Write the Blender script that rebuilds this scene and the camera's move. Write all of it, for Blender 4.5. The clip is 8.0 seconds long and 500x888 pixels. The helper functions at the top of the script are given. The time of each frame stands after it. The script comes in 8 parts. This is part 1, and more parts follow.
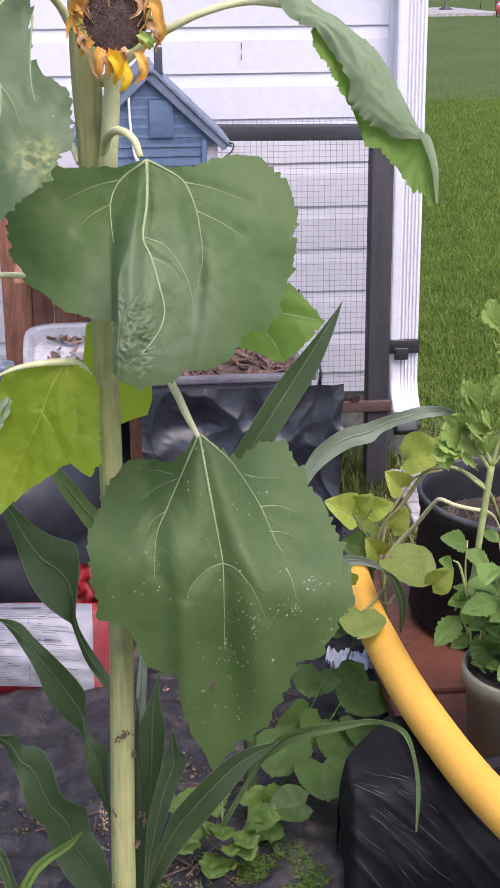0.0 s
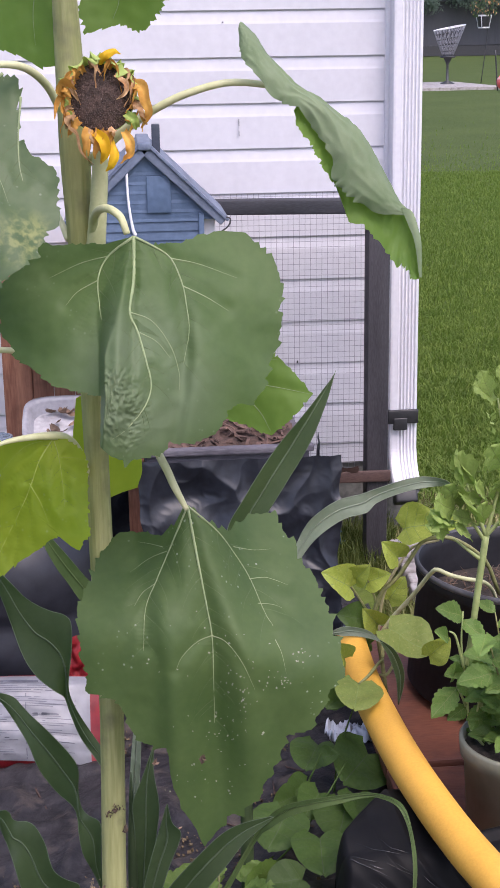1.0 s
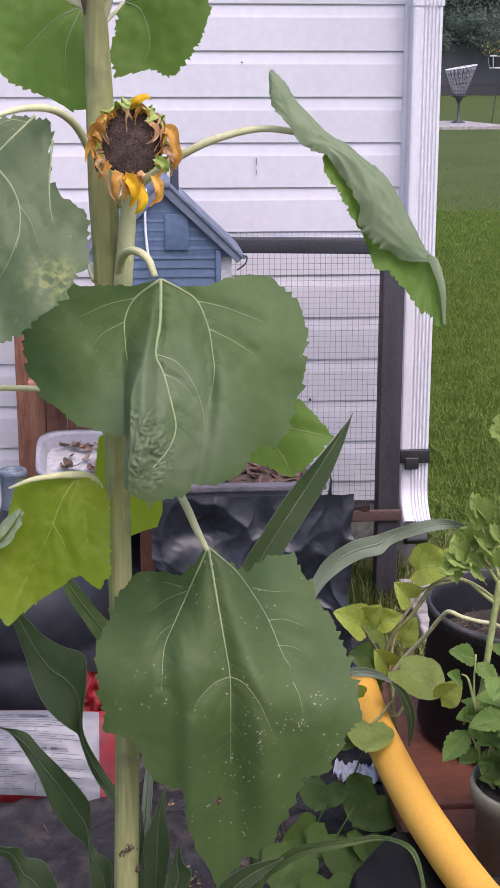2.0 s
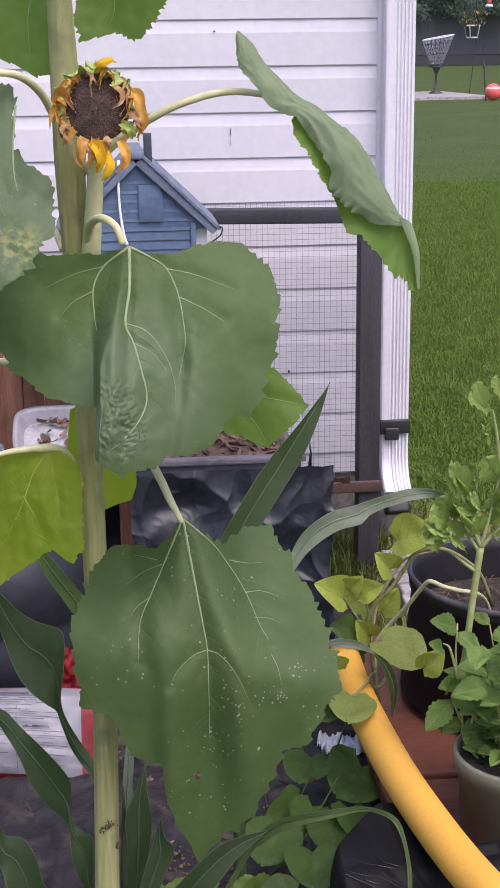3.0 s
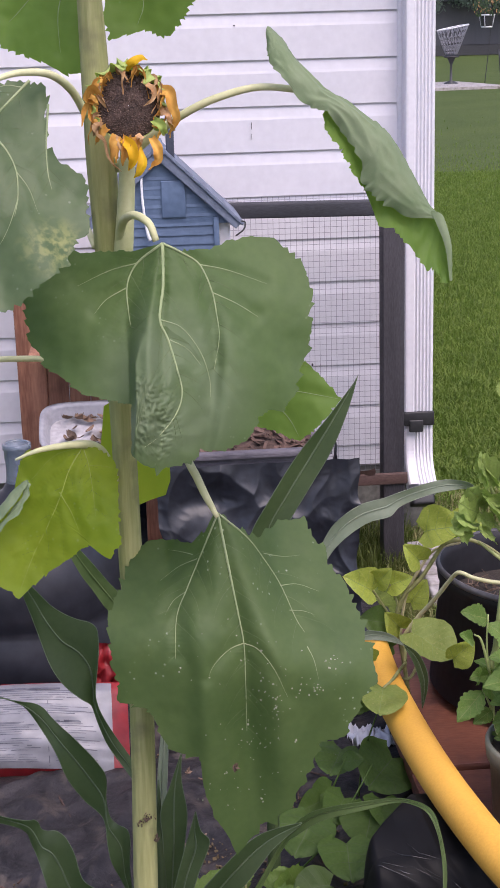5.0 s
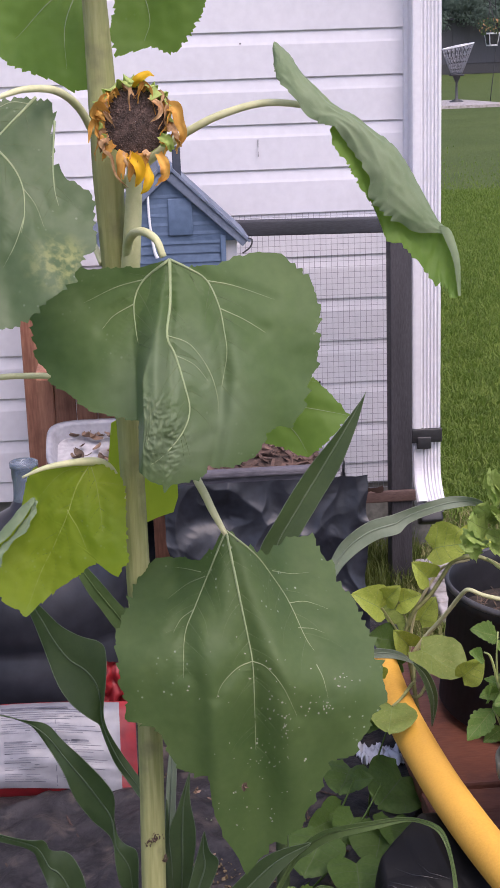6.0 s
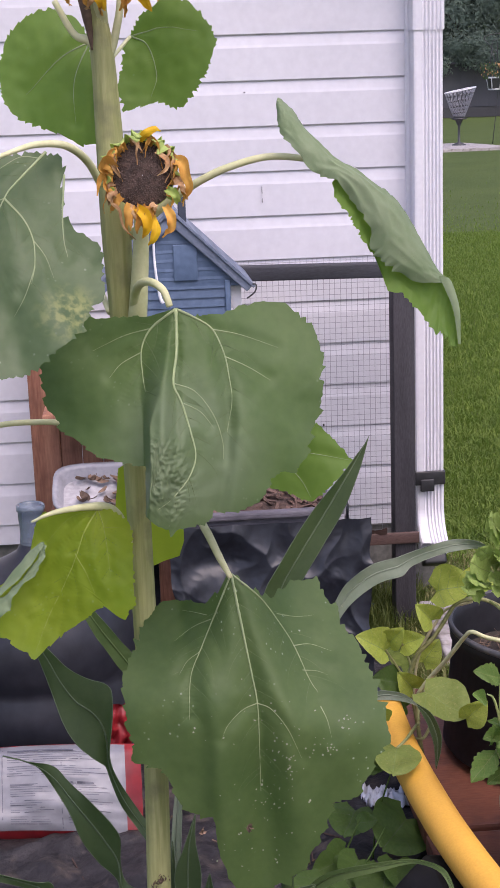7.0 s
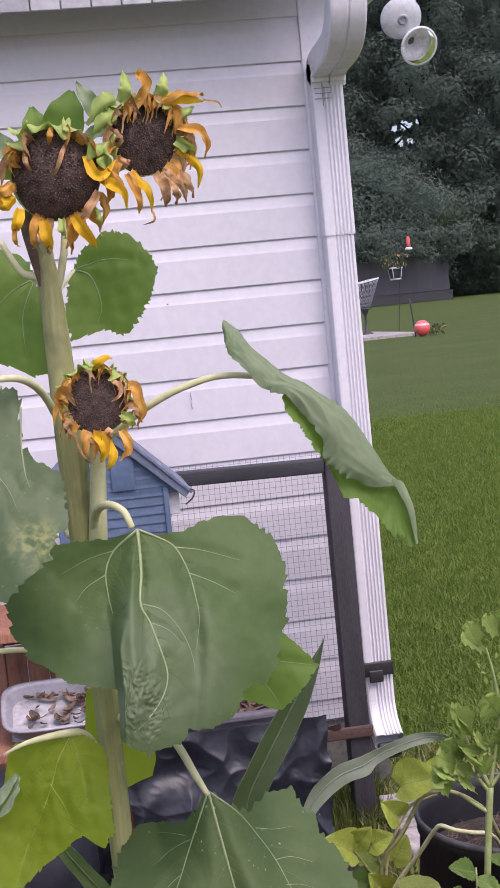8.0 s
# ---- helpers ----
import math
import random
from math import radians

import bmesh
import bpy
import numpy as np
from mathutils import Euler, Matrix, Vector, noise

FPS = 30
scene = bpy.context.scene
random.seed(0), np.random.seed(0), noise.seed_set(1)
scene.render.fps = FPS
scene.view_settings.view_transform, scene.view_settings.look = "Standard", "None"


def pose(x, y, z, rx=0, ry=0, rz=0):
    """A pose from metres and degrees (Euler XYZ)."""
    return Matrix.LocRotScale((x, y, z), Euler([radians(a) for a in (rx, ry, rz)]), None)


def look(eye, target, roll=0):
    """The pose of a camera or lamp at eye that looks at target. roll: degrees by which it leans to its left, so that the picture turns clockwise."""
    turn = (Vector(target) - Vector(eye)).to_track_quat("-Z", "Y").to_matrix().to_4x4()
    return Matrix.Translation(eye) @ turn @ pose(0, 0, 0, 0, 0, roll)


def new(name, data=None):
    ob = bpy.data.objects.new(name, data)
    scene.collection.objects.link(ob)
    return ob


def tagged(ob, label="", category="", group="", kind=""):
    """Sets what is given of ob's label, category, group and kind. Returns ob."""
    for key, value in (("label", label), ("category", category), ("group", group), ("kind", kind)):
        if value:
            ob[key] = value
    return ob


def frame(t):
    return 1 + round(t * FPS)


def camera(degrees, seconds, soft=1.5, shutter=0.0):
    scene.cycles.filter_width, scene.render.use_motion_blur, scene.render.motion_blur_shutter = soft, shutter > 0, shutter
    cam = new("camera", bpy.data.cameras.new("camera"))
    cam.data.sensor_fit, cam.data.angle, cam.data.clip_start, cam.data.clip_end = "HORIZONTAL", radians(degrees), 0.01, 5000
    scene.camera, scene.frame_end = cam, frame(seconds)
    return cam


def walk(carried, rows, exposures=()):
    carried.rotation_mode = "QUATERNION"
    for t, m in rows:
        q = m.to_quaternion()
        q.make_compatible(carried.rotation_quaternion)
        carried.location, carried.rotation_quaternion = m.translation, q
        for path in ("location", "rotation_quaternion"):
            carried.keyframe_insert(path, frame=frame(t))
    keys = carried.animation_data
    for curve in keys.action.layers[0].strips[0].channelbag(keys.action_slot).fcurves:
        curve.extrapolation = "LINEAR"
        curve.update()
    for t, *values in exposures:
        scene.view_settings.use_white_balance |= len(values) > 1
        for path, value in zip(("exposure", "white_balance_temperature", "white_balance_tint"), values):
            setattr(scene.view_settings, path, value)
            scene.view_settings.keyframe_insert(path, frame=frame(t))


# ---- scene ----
cam = camera(19.9, 8.0)
PATH = [
    (0, (-0.63, -3.319, 1.203), (-0.456, -1.435, 0.553), -0.5),
    (0.5, (-0.629, -3.323, 1.208), (-0.45, -1.429, 0.591), -0.2),
    (1, (-0.613, -3.327, 1.207), (-0.445, -1.413, 0.651), -0.9),
    (1.5, (-0.617, -3.325, 1.217), (-0.462, -1.401, 0.693), -0.6),
    (1.7, (-0.629, -3.33, 1.217), (-0.463, -1.405, 0.701), 0.2),
    (2.8, (-0.623, -3.325, 1.211), (-0.466, -1.397, 0.702), -0.9),
    (3, (-0.619, -3.313, 1.207), (-0.434, -1.397, 0.662), -0.7),
    (3.5, (-0.622, -3.315, 1.205), (-0.451, -1.411, 0.619), -0.8),
    (4, (-0.626, -3.318, 1.203), (-0.501, -1.396, 0.665), -1.8),
    (4.5, (-0.629, -3.309, 1.202), (-0.502, -1.389, 0.654), -2.5),
    (4.7, (-0.633, -3.319, 1.21), (-0.489, -1.403, 0.656), -2.1),
    (5.8, (-0.634, -3.309, 1.206), (-0.468, -1.389, 0.67), -1.3),
    (6, (-0.634, -3.311, 1.206), (-0.484, -1.388, 0.678), -1.9),
    (6.5, (-0.634, -3.316, 1.205), (-0.507, -1.385, 0.699), -2.2),
    (7, (-0.636, -3.334, 1.216), (-0.489, -1.396, 0.744), -2.0),
    (7.5, (-0.643, -3.334, 1.218), (-0.455, -1.399, 0.748), -3.0),
    (7.6, (-0.64, -3.333, 1.223), (-0.408, -1.398, 0.775), -3.6),
    (7.8, (-0.658, -3.339, 1.234), (-0.369, -1.389, 0.892), -4.8),
    (8, (-0.669, -3.346, 1.238), (-0.396, -1.376, 1.027), -5.5),
]
walk(cam, [(t, look(e, g, r)) for t, e, g, r in PATH], [(0.0, 1.19, 6120, 21), (1.0, 1.00, 6160, 22), (3.0, 0.85, 6220, 24), (4.0, 0.90, 6240, 24), (7.4, 0.83, 6300, 25), (8.0, 0.82, 6300, 28)])

# ---- light and exposure ----
world = bpy.data.worlds.new("overcast_sky")
scene.world = world
world.use_nodes = True
wn, wl = world.node_tree.nodes, world.node_tree.links
sky = wn.new("ShaderNodeTexSky")
sky.sky_type = "NISHITA"
sky.sun_disc = False
sky.sun_elevation, sky.sun_rotation = radians(58), radians(156)
sky.air_density, sky.dust_density, sky.ozone_density = 1.0, 4.0, 1.0
wl.new(sky.outputs["Color"], wn["Background"].inputs["Color"])
wn["Background"].inputs["Strength"].default_value = 0.142

sun_data = bpy.data.lights.new("sun", "SUN")
sun_data.energy, sun_data.angle, sun_data.color = 0.95, radians(48), (1.0, 0.96, 0.9)
sun = new("sun", sun_data)
# the sun stands high, behind the camera's right shoulder
sun.matrix_world = look((0.0, 0.0, 10.0), (-10 * 0.27, 10 * 0.60, 0.0))


# ---- materials ----
def nodes_of(name):
    m = bpy.data.materials.new(name)
    m.use_nodes = True
    return m, m.node_tree.nodes, m.node_tree.links


def surface(name, dark, light, scale=8.0, rough=0.6, bump=0.2, fine=120.0, metal=0.0, spread=0.12, stretch=(1, 1, 1), stain=None, stain_scale=3.0, spec=0.5):
    """Two colours mixed by coarse and fine noise, with fine relief, small roughness variation and a tint for each object."""
    m, n, l = nodes_of(name)
    b = n["Principled BSDF"]
    co = n.new("ShaderNodeTexCoord")
    mp = n.new("ShaderNodeMapping")
    mp.inputs["Scale"].default_value = stretch
    l.new(co.outputs["Object"], mp.inputs["Vector"])
    big = n.new("ShaderNodeTexNoise")
    big.inputs["Scale"].default_value, big.inputs["Detail"].default_value = scale, 6
    small = n.new("ShaderNodeTexNoise")
    small.inputs["Scale"].default_value, small.inputs["Detail"].default_value = fine, 4
    for q in (big, small):
        l.new(mp.outputs["Vector"], q.inputs["Vector"])
    add = n.new("ShaderNodeMath")
    add.operation = "MULTIPLY_ADD"
    add.inputs[1].default_value = 0.45
    l.new(small.outputs["Fac"], add.inputs[0])
    scaled = n.new("ShaderNodeMath")
    scaled.operation = "MULTIPLY"
    scaled.inputs[1].default_value = 0.55
    l.new(big.outputs["Fac"], scaled.inputs[0])
    l.new(scaled.outputs[0], add.inputs[2])
    ramp = n.new("ShaderNodeValToRGB")
    ramp.color_ramp.elements[0].position, ramp.color_ramp.elements[1].position = 0.36, 0.64
    ramp.color_ramp.elements[0].color, ramp.color_ramp.elements[1].color = (*dark, 1), (*light, 1)
    l.new(add.outputs[0], ramp.inputs["Fac"])
    colour = ramp.outputs["Color"]
    if stain:
        blot = n.new("ShaderNodeTexNoise")
        blot.inputs["Scale"].default_value, blot.inputs["Detail"].default_value = stain_scale, 8
        l.new(co.outputs["Object"], blot.inputs["Vector"])
        cut = n.new("ShaderNodeMapRange")
        cut.inputs["From Min"].default_value, cut.inputs["From Max"].default_value = 0.55, 0.72
        l.new(blot.outputs["Fac"], cut.inputs["Value"])
        mix = n.new("ShaderNodeMix")
        mix.data_type = "RGBA"
        mix.inputs["B"].default_value = (*stain, 1)
        l.new(cut.outputs["Result"], mix.inputs["Factor"])
        l.new(colour, mix.inputs["A"])
        colour = mix.outputs["Result"]
    info = n.new("ShaderNodeObjectInfo")
    tint = n.new("ShaderNodeMapRange")
    tint.inputs["To Min"].default_value, tint.inputs["To Max"].default_value = 1 - spread, 1 + spread
    l.new(info.outputs["Random"], tint.inputs["Value"])
    hue = n.new("ShaderNodeHueSaturation")
    l.new(tint.outputs["Result"], hue.inputs["Value"])
    l.new(colour, hue.inputs["Color"])
    l.new(hue.outputs["Color"], b.inputs["Base Color"])
    rr = n.new("ShaderNodeMapRange")
    rr.inputs["To Min"].default_value, rr.inputs["To Max"].default_value = max(0.02, rough - 0.12), min(1, rough + 0.12)
    l.new(big.outputs["Fac"], rr.inputs["Value"])
    l.new(rr.outputs["Result"], b.inputs["Roughness"])
    b.inputs["Metallic"].default_value = metal
    b.inputs["Specular IOR Level"].default_value = spec
    bp = n.new("ShaderNodeBump")
    bp.inputs["Strength"].default_value, bp.inputs["Distance"].default_value = bump, 0.004
    l.new(add.outputs[0], bp.inputs["Height"])
    l.new(bp.outputs["Normal"], b.inputs["Normal"])
    return m


def leafy(name, dark, light, through_colour, glow=0.3, rough=0.45, cell=70.0, scale=9.0, specks=0.0, blotch_or_sheen=None, patch_at=None, patch_scale=70.0, spread=0.1, bump=0.35, spec=0.2):
    """A living leaf: green with a net of fine veins, a sheen, and light let through from behind."""
    m, n, l = nodes_of(name)
    b = n["Principled BSDF"]
    co = n.new("ShaderNodeTexCoord")
    big = n.new("ShaderNodeTexNoise")
    big.inputs["Scale"].default_value, big.inputs["Detail"].default_value = scale, 5
    l.new(co.outputs["Object"], big.inputs["Vector"])
    fine = n.new("ShaderNodeTexNoise")
    fine.inputs["Scale"].default_value, fine.inputs["Detail"].default_value = 160, 3
    l.new(co.outputs["Object"], fine.inputs["Vector"])
    net = n.new("ShaderNodeTexVoronoi")
    net.feature = "DISTANCE_TO_EDGE"
    net.inputs["Scale"].default_value = cell
    l.new(co.outputs["Object"], net.inputs["Vector"])
    ramp = n.new("ShaderNodeValToRGB")
    ramp.color_ramp.elements[0].position, ramp.color_ramp.elements[1].position = 0.3, 0.7
    ramp.color_ramp.elements[0].color, ramp.color_ramp.elements[1].color = (*dark, 1), (*light, 1)
    mixf = n.new("ShaderNodeMath")
    mixf.operation = "MULTIPLY_ADD"
    mixf.inputs[1].default_value = 0.25
    l.new(fine.outputs["Fac"], mixf.inputs[0])
    sc = n.new("ShaderNodeMath")
    sc.operation = "MULTIPLY"
    sc.inputs[1].default_value = 0.75
    l.new(big.outputs["Fac"], sc.inputs[0])
    l.new(sc.outputs[0], mixf.inputs[2])
    l.new(mixf.outputs[0], ramp.inputs["Fac"])
    colour = ramp.outputs["Color"]

    def over(colour, fac, rgb):
        mix = n.new("ShaderNodeMix")
        mix.data_type = "RGBA"
        mix.inputs["B"].default_value = (*rgb, 1)
        l.new(fac, mix.inputs["Factor"])
        l.new(colour, mix.inputs["A"])
        return mix.outputs["Result"]

    if specks:
        dots = n.new("ShaderNodeTexVoronoi")
        dots.inputs["Scale"].default_value = 120
        l.new(co.outputs["Object"], dots.inputs["Vector"])
        small = n.new("ShaderNodeMapRange")
        small.inputs["From Min"].default_value, small.inputs["From Max"].default_value = 0.17, 0.07
        l.new(dots.outputs["Distance"], small.inputs["Value"])
        where = n.new("ShaderNodeTexNoise")
        where.inputs["Scale"].default_value, where.inputs["Detail"].default_value = 14, 3
        l.new(co.outputs["Object"], where.inputs["Vector"])
        gate = n.new("ShaderNodeMapRange")
        gate.inputs["From Min"].default_value, gate.inputs["From Max"].default_value = 0.52, 0.64
        l.new(where.outputs["Fac"], gate.inputs["Value"])
        both = n.new("ShaderNodeMath")
        both.operation = "MULTIPLY"
        l.new(small.outputs["Result"], both.inputs[0])
        l.new(gate.outputs["Result"], both.inputs[1])
        amount = n.new("ShaderNodeMath")
        amount.operation = "MULTIPLY"
        amount.inputs[1].default_value = specks
        l.new(both.outputs[0], amount.inputs[0])
        colour = over(colour, amount.outputs[0], (0.36, 0.42, 0.3))
    # The patch is real yellowing, except on LEAF_DARK, where it paints sky light.
    if blotch_or_sheen:
        spot = n.new("ShaderNodeTexNoise")
        spot.inputs["Scale"].default_value, spot.inputs["Detail"].default_value = 16, 6
        l.new(co.outputs["Object"], spot.inputs["Vector"])
        gate = n.new("ShaderNodeMapRange")
        gate.inputs["From Min"].default_value, gate.inputs["From Max"].default_value = 0.6, 0.72
        l.new(spot.outputs["Fac"], gate.inputs["Value"])
        if patch_at:
            spot.inputs["Scale"].default_value = patch_scale
            gate.inputs["From Min"].default_value, gate.inputs["From Max"].default_value = (0.44, 0.62) if patch_scale > 50 else (0.15, 0.55)
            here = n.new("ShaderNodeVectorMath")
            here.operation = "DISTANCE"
            here.inputs[1].default_value = patch_at[0]
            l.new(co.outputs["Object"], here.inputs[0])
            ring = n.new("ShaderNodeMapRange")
            ring.inputs["From Min"].default_value, ring.inputs["From Max"].default_value = patch_at[1], 0.4 * patch_at[1]
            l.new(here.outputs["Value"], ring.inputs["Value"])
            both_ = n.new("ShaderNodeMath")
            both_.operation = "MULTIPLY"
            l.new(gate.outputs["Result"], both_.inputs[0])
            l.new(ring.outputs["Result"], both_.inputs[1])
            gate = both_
        colour = over(colour, gate.outputs[0], blotch_or_sheen)
    info = n.new("ShaderNodeObjectInfo")
    tint = n.new("ShaderNodeMapRange")
    tint.inputs["To Min"].default_value, tint.inputs["To Max"].default_value = 1 - spread, 1 + spread
    l.new(info.outputs["Random"], tint.inputs["Value"])
    hue = n.new("ShaderNodeHueSaturation")
    l.new(tint.outputs["Result"], hue.inputs["Value"])
    l.new(colour, hue.inputs["Color"])
    l.new(hue.outputs["Color"], b.inputs["Base Color"])
    b.inputs["Roughness"].default_value = rough
    b.inputs["Specular IOR Level"].default_value = spec
    h = n.new("ShaderNodeMath")
    h.operation = "MINIMUM"
    h.inputs[1].default_value = 0.012
    l.new(net.outputs["Distance"], h.inputs[0])
    h2 = n.new("ShaderNodeMath")
    h2.operation = "MULTIPLY_ADD"
    h2.inputs[1].default_value = 0.12
    l.new(big.outputs["Fac"], h2.inputs[0])
    l.new(h.outputs[0], h2.inputs[2])
    bp = n.new("ShaderNodeBump")
    bp.inputs["Strength"].default_value, bp.inputs["Distance"].default_value = bump, 0.006
    l.new(h2.outputs[0], bp.inputs["Height"])
    l.new(bp.outputs["Normal"], b.inputs["Normal"])
    tr = n.new("ShaderNodeBsdfTranslucent")
    tr.inputs["Color"].default_value = (*through_colour, 1)
    ms = n.new("ShaderNodeMixShader")
    ms.inputs["Fac"].default_value = glow
    l.new(b.outputs[0], ms.inputs[1])
    l.new(tr.outputs[0], ms.inputs[2])
    l.new(ms.outputs[0], n["Material Output"].inputs["Surface"])
    return m


def clear_glass(name, tint, rough=0.05, frost=0.0):
    m, n, l = nodes_of(name)
    b = n["Principled BSDF"]
    b.inputs["Base Color"].default_value = (*tint, 1)
    b.inputs["Transmission Weight"].default_value = 1.0 - frost
    b.inputs["Roughness"].default_value = rough
    b.inputs["IOR"].default_value = 1.45
    return m


VINYL = surface("white_vinyl", (0.550, 0.540, 0.585), (0.615, 0.605, 0.650), 2.5, 0.42, 0.05, 60, spread=0.015, stain=(0.62, 0.6, 0.62), stain_scale=1.2)
TRIM = surface("white_aluminium_paint", (0.600, 0.590, 0.640), (0.680, 0.670, 0.715), 3.0, 0.35, 0.04, 90, spread=0.01)
FOUNDATION = surface("grey_block", (0.10, 0.10, 0.09), (0.22, 0.21, 0.19), 6, 0.9, 0.5, 70)
ROOF = surface("galvanised_roofing", (0.30, 0.30, 0.31), (0.45, 0.45, 0.46), 4, 0.45, 0.1, 60, metal=0.6)
BLACK_WOOD = surface("black_stained_wood", (0.018, 0.016, 0.020), (0.045, 0.041, 0.048), 5, 0.7, 0.4, 90, stretch=(6, 6, 1))
BEAM_WOOD = surface("black_stained_beam", (0.014, 0.015, 0.020), (0.040, 0.041, 0.052), 5, 0.7, 0.4, 90, stretch=(1, 6, 6))
RAIL_WOOD = surface("brown_stained_rail", (0.045, 0.022, 0.018), (0.10, 0.055, 0.045), 5, 0.7, 0.4, 90, stretch=(1, 6, 6))
WIRE = surface("galvanised_wire", (0.190, 0.190, 0.215), (0.310, 0.310, 0.340), 30, 0.5, 0.1, 200, metal=0.3)
RED_WOOD = surface("red_brown_wood", (0.17, 0.065, 0.038), (0.36, 0.17, 0.105), 3.5, 0.62, 0.35, 26, stretch=(9, 9, 0.9), stain=(0.12, 0.05, 0.03), stain_scale=9)
BLUE_PAINT = surface("slate_blue_paint", (0.058, 0.095, 0.165), (0.092, 0.140, 0.23), 7, 0.6, 0.25, 70, spread=0.06)
BLUE_ROOF = surface("grey_blue_roof", (0.085, 0.11, 0.165), (0.16, 0.19, 0.26), 9, 0.6, 0.3, 80)
DARK_ROOF = surface("dark_roof_edge", (0.022, 0.028, 0.045), (0.05, 0.06, 0.085), 9, 0.6, 0.3, 80)
GREY_PLASTIC = surface("grey_plastic", (0.25, 0.25, 0.28), (0.38, 0.38, 0.42), 12, 0.45, 0.1, 90)
PALE_PLASTIC = surface("pale_dirty_plastic", (0.26, 0.26, 0.28), (0.46, 0.45, 0.48), 14, 0.5, 0.15, 90, stain=(0.09, 0.075, 0.065), stain_scale=16)
DRY_LEAF = surface("dry_brown_leaf", (0.07, 0.045, 0.03), (0.20, 0.13, 0.09), 20, 0.85, 0.4, 150, spread=0.35)
MULCH = surface("bark_mulch", (0.03, 0.018, 0.014), (0.13, 0.078, 0.060), 30, 0.9, 0.6, 160, spread=0.35)
MULCH_PALE = surface("pale_crumbs", (0.10, 0.065, 0.035), (0.30, 0.22, 0.12), 60, 0.9, 0.4, 200, spread=0.3)
PLANTER_WOOD = surface("grey_weathered_board", (0.060, 0.055, 0.068), (0.14, 0.13, 0.15), 6, 0.8, 0.4, 60, stretch=(1, 5, 5))
SHEETING = surface("black_plastic_sheet", (0.009, 0.010, 0.014), (0.022, 0.025, 0.034), 12, 0.36, 0.18, 70, spread=0.05, spec=0.40)
BIN_BAG = surface("glossy_black_bag", (0.006, 0.006, 0.007), (0.011, 0.011, 0.012), 14, 0.48, 0.10, 30, spec=0.09)
# Greyer than the bag film; it paints the highlights on the creases.
CREASE_HIGHLIGHT = surface("crease_highlight", (0.016, 0.017, 0.018), (0.040, 0.042, 0.044), 40, 0.22, 0.1, 90, spec=0.5)
FABRIC = surface("weed_fabric", (0.009, 0.008, 0.009), (0.040, 0.035, 0.037), 26, 0.5, 1.0, 130, stain=(0.085, 0.067, 0.056), stain_scale=24, spec=0.3)
JUG = surface("smoky_dark_plastic", (0.011, 0.012, 0.016), (0.024, 0.025, 0.032), 5, 0.34, 0.10, 40, spec=0.3)
JUG_NECK = clear_glass("smoky_neck", (0.30, 0.36, 0.44), 0.12, 0.35)
POT_BLACK = surface("black_nursery_pot", (0.010, 0.010, 0.012), (0.022, 0.022, 0.026), 8, 0.6, 0.1, 60, spec=0.25)
# Greyer than the pot: the rim's highlight is put into this colour.
POT_RIM = surface("rim_highlight_plastic", (0.030, 0.029, 0.032), (0.085, 0.080, 0.082), 22, 0.5, 0.1, 90)
POT_GREY = surface("grey_green_pot", (0.140, 0.144, 0.104), (0.190, 0.190, 0.146), 8, 0.55, 0.08, 60)
SOIL = surface("potting_soil", (0.016, 0.012, 0.009), (0.06, 0.045, 0.035), 40, 0.95, 0.8, 160)
BOUNCE_EARTH = surface("bounce_earth", (0.085, 0.072, 0.062), (0.17, 0.148, 0.130), 6, 0.95, 0.8, 60)
RED_BOARD = surface("red_brown_painted_board", (0.125, 0.038, 0.021), (0.200, 0.072, 0.041), 7, 0.6, 0.3, 60, stretch=(1, 4, 4), stain=(0.08, 0.027, 0.02), stain_scale=14)
FOAM = surface("yellow_foam", (0.640, 0.330, 0.040), (0.740, 0.400, 0.055), 12, 0.62, 0.10, 260, spread=0.02)
BAG_WHITE = surface("white_printed_film", (0.155, 0.155, 0.172), (0.215, 0.215, 0.232), 10, 0.38, 0.25, 40)
BAG_RED = surface("red_plastic_film", (0.130, 0.005, 0.008), (0.230, 0.010, 0.013), 10, 0.5, 0.25, 40)
PRINT = surface("grey_print", (0.060, 0.060, 0.078), (0.115, 0.115, 0.135), 20, 0.6, 0.0, 60)
BLUE_FILM = surface("blue_film", (0.03, 0.10, 0.20), (0.06, 0.17, 0.30), 20, 0.4, 0.2, 60)
CONCRETE = surface("pale_concrete", (0.24, 0.22, 0.21), (0.42, 0.39, 0.38), 14, 0.9, 0.5, 90, stain=(0.13, 0.11, 0.095), stain_scale=10)
RUBBER = surface("black_rubber", (0.010, 0.010, 0.012), (0.022, 0.022, 0.025), 14, 0.5, 0.1, 90)
CORD = surface("white_cord", (0.62, 0.62, 0.66), (0.74, 0.74, 0.78), 30, 0.5, 0.1, 90)
RED_BALL = surface("red_rubber", (0.62, 0.07, 0.07), (0.78, 0.15, 0.14), 6, 0.35, 0.05, 60)
WHITE_METAL = surface("white_painted_wire", (0.55, 0.55, 0.57), (0.72, 0.72, 0.74), 20, 0.5, 0.1, 90)
DARK_METAL = surface("dark_iron", (0.02, 0.02, 0.022), (0.05, 0.05, 0.055), 20, 0.5, 0.1, 90)
SHED = surface("blue_grey_boards", (0.060, 0.062, 0.074), (0.074, 0.076, 0.088), 2, 0.8, 0.3, 20, stretch=(6, 6, 1), spread=0.03)
BARK = surface("tree_bark", (0.016, 0.014, 0.012), (0.045, 0.038, 0.030), 6, 0.9, 0.8, 40, stretch=(4, 4, 0.7))
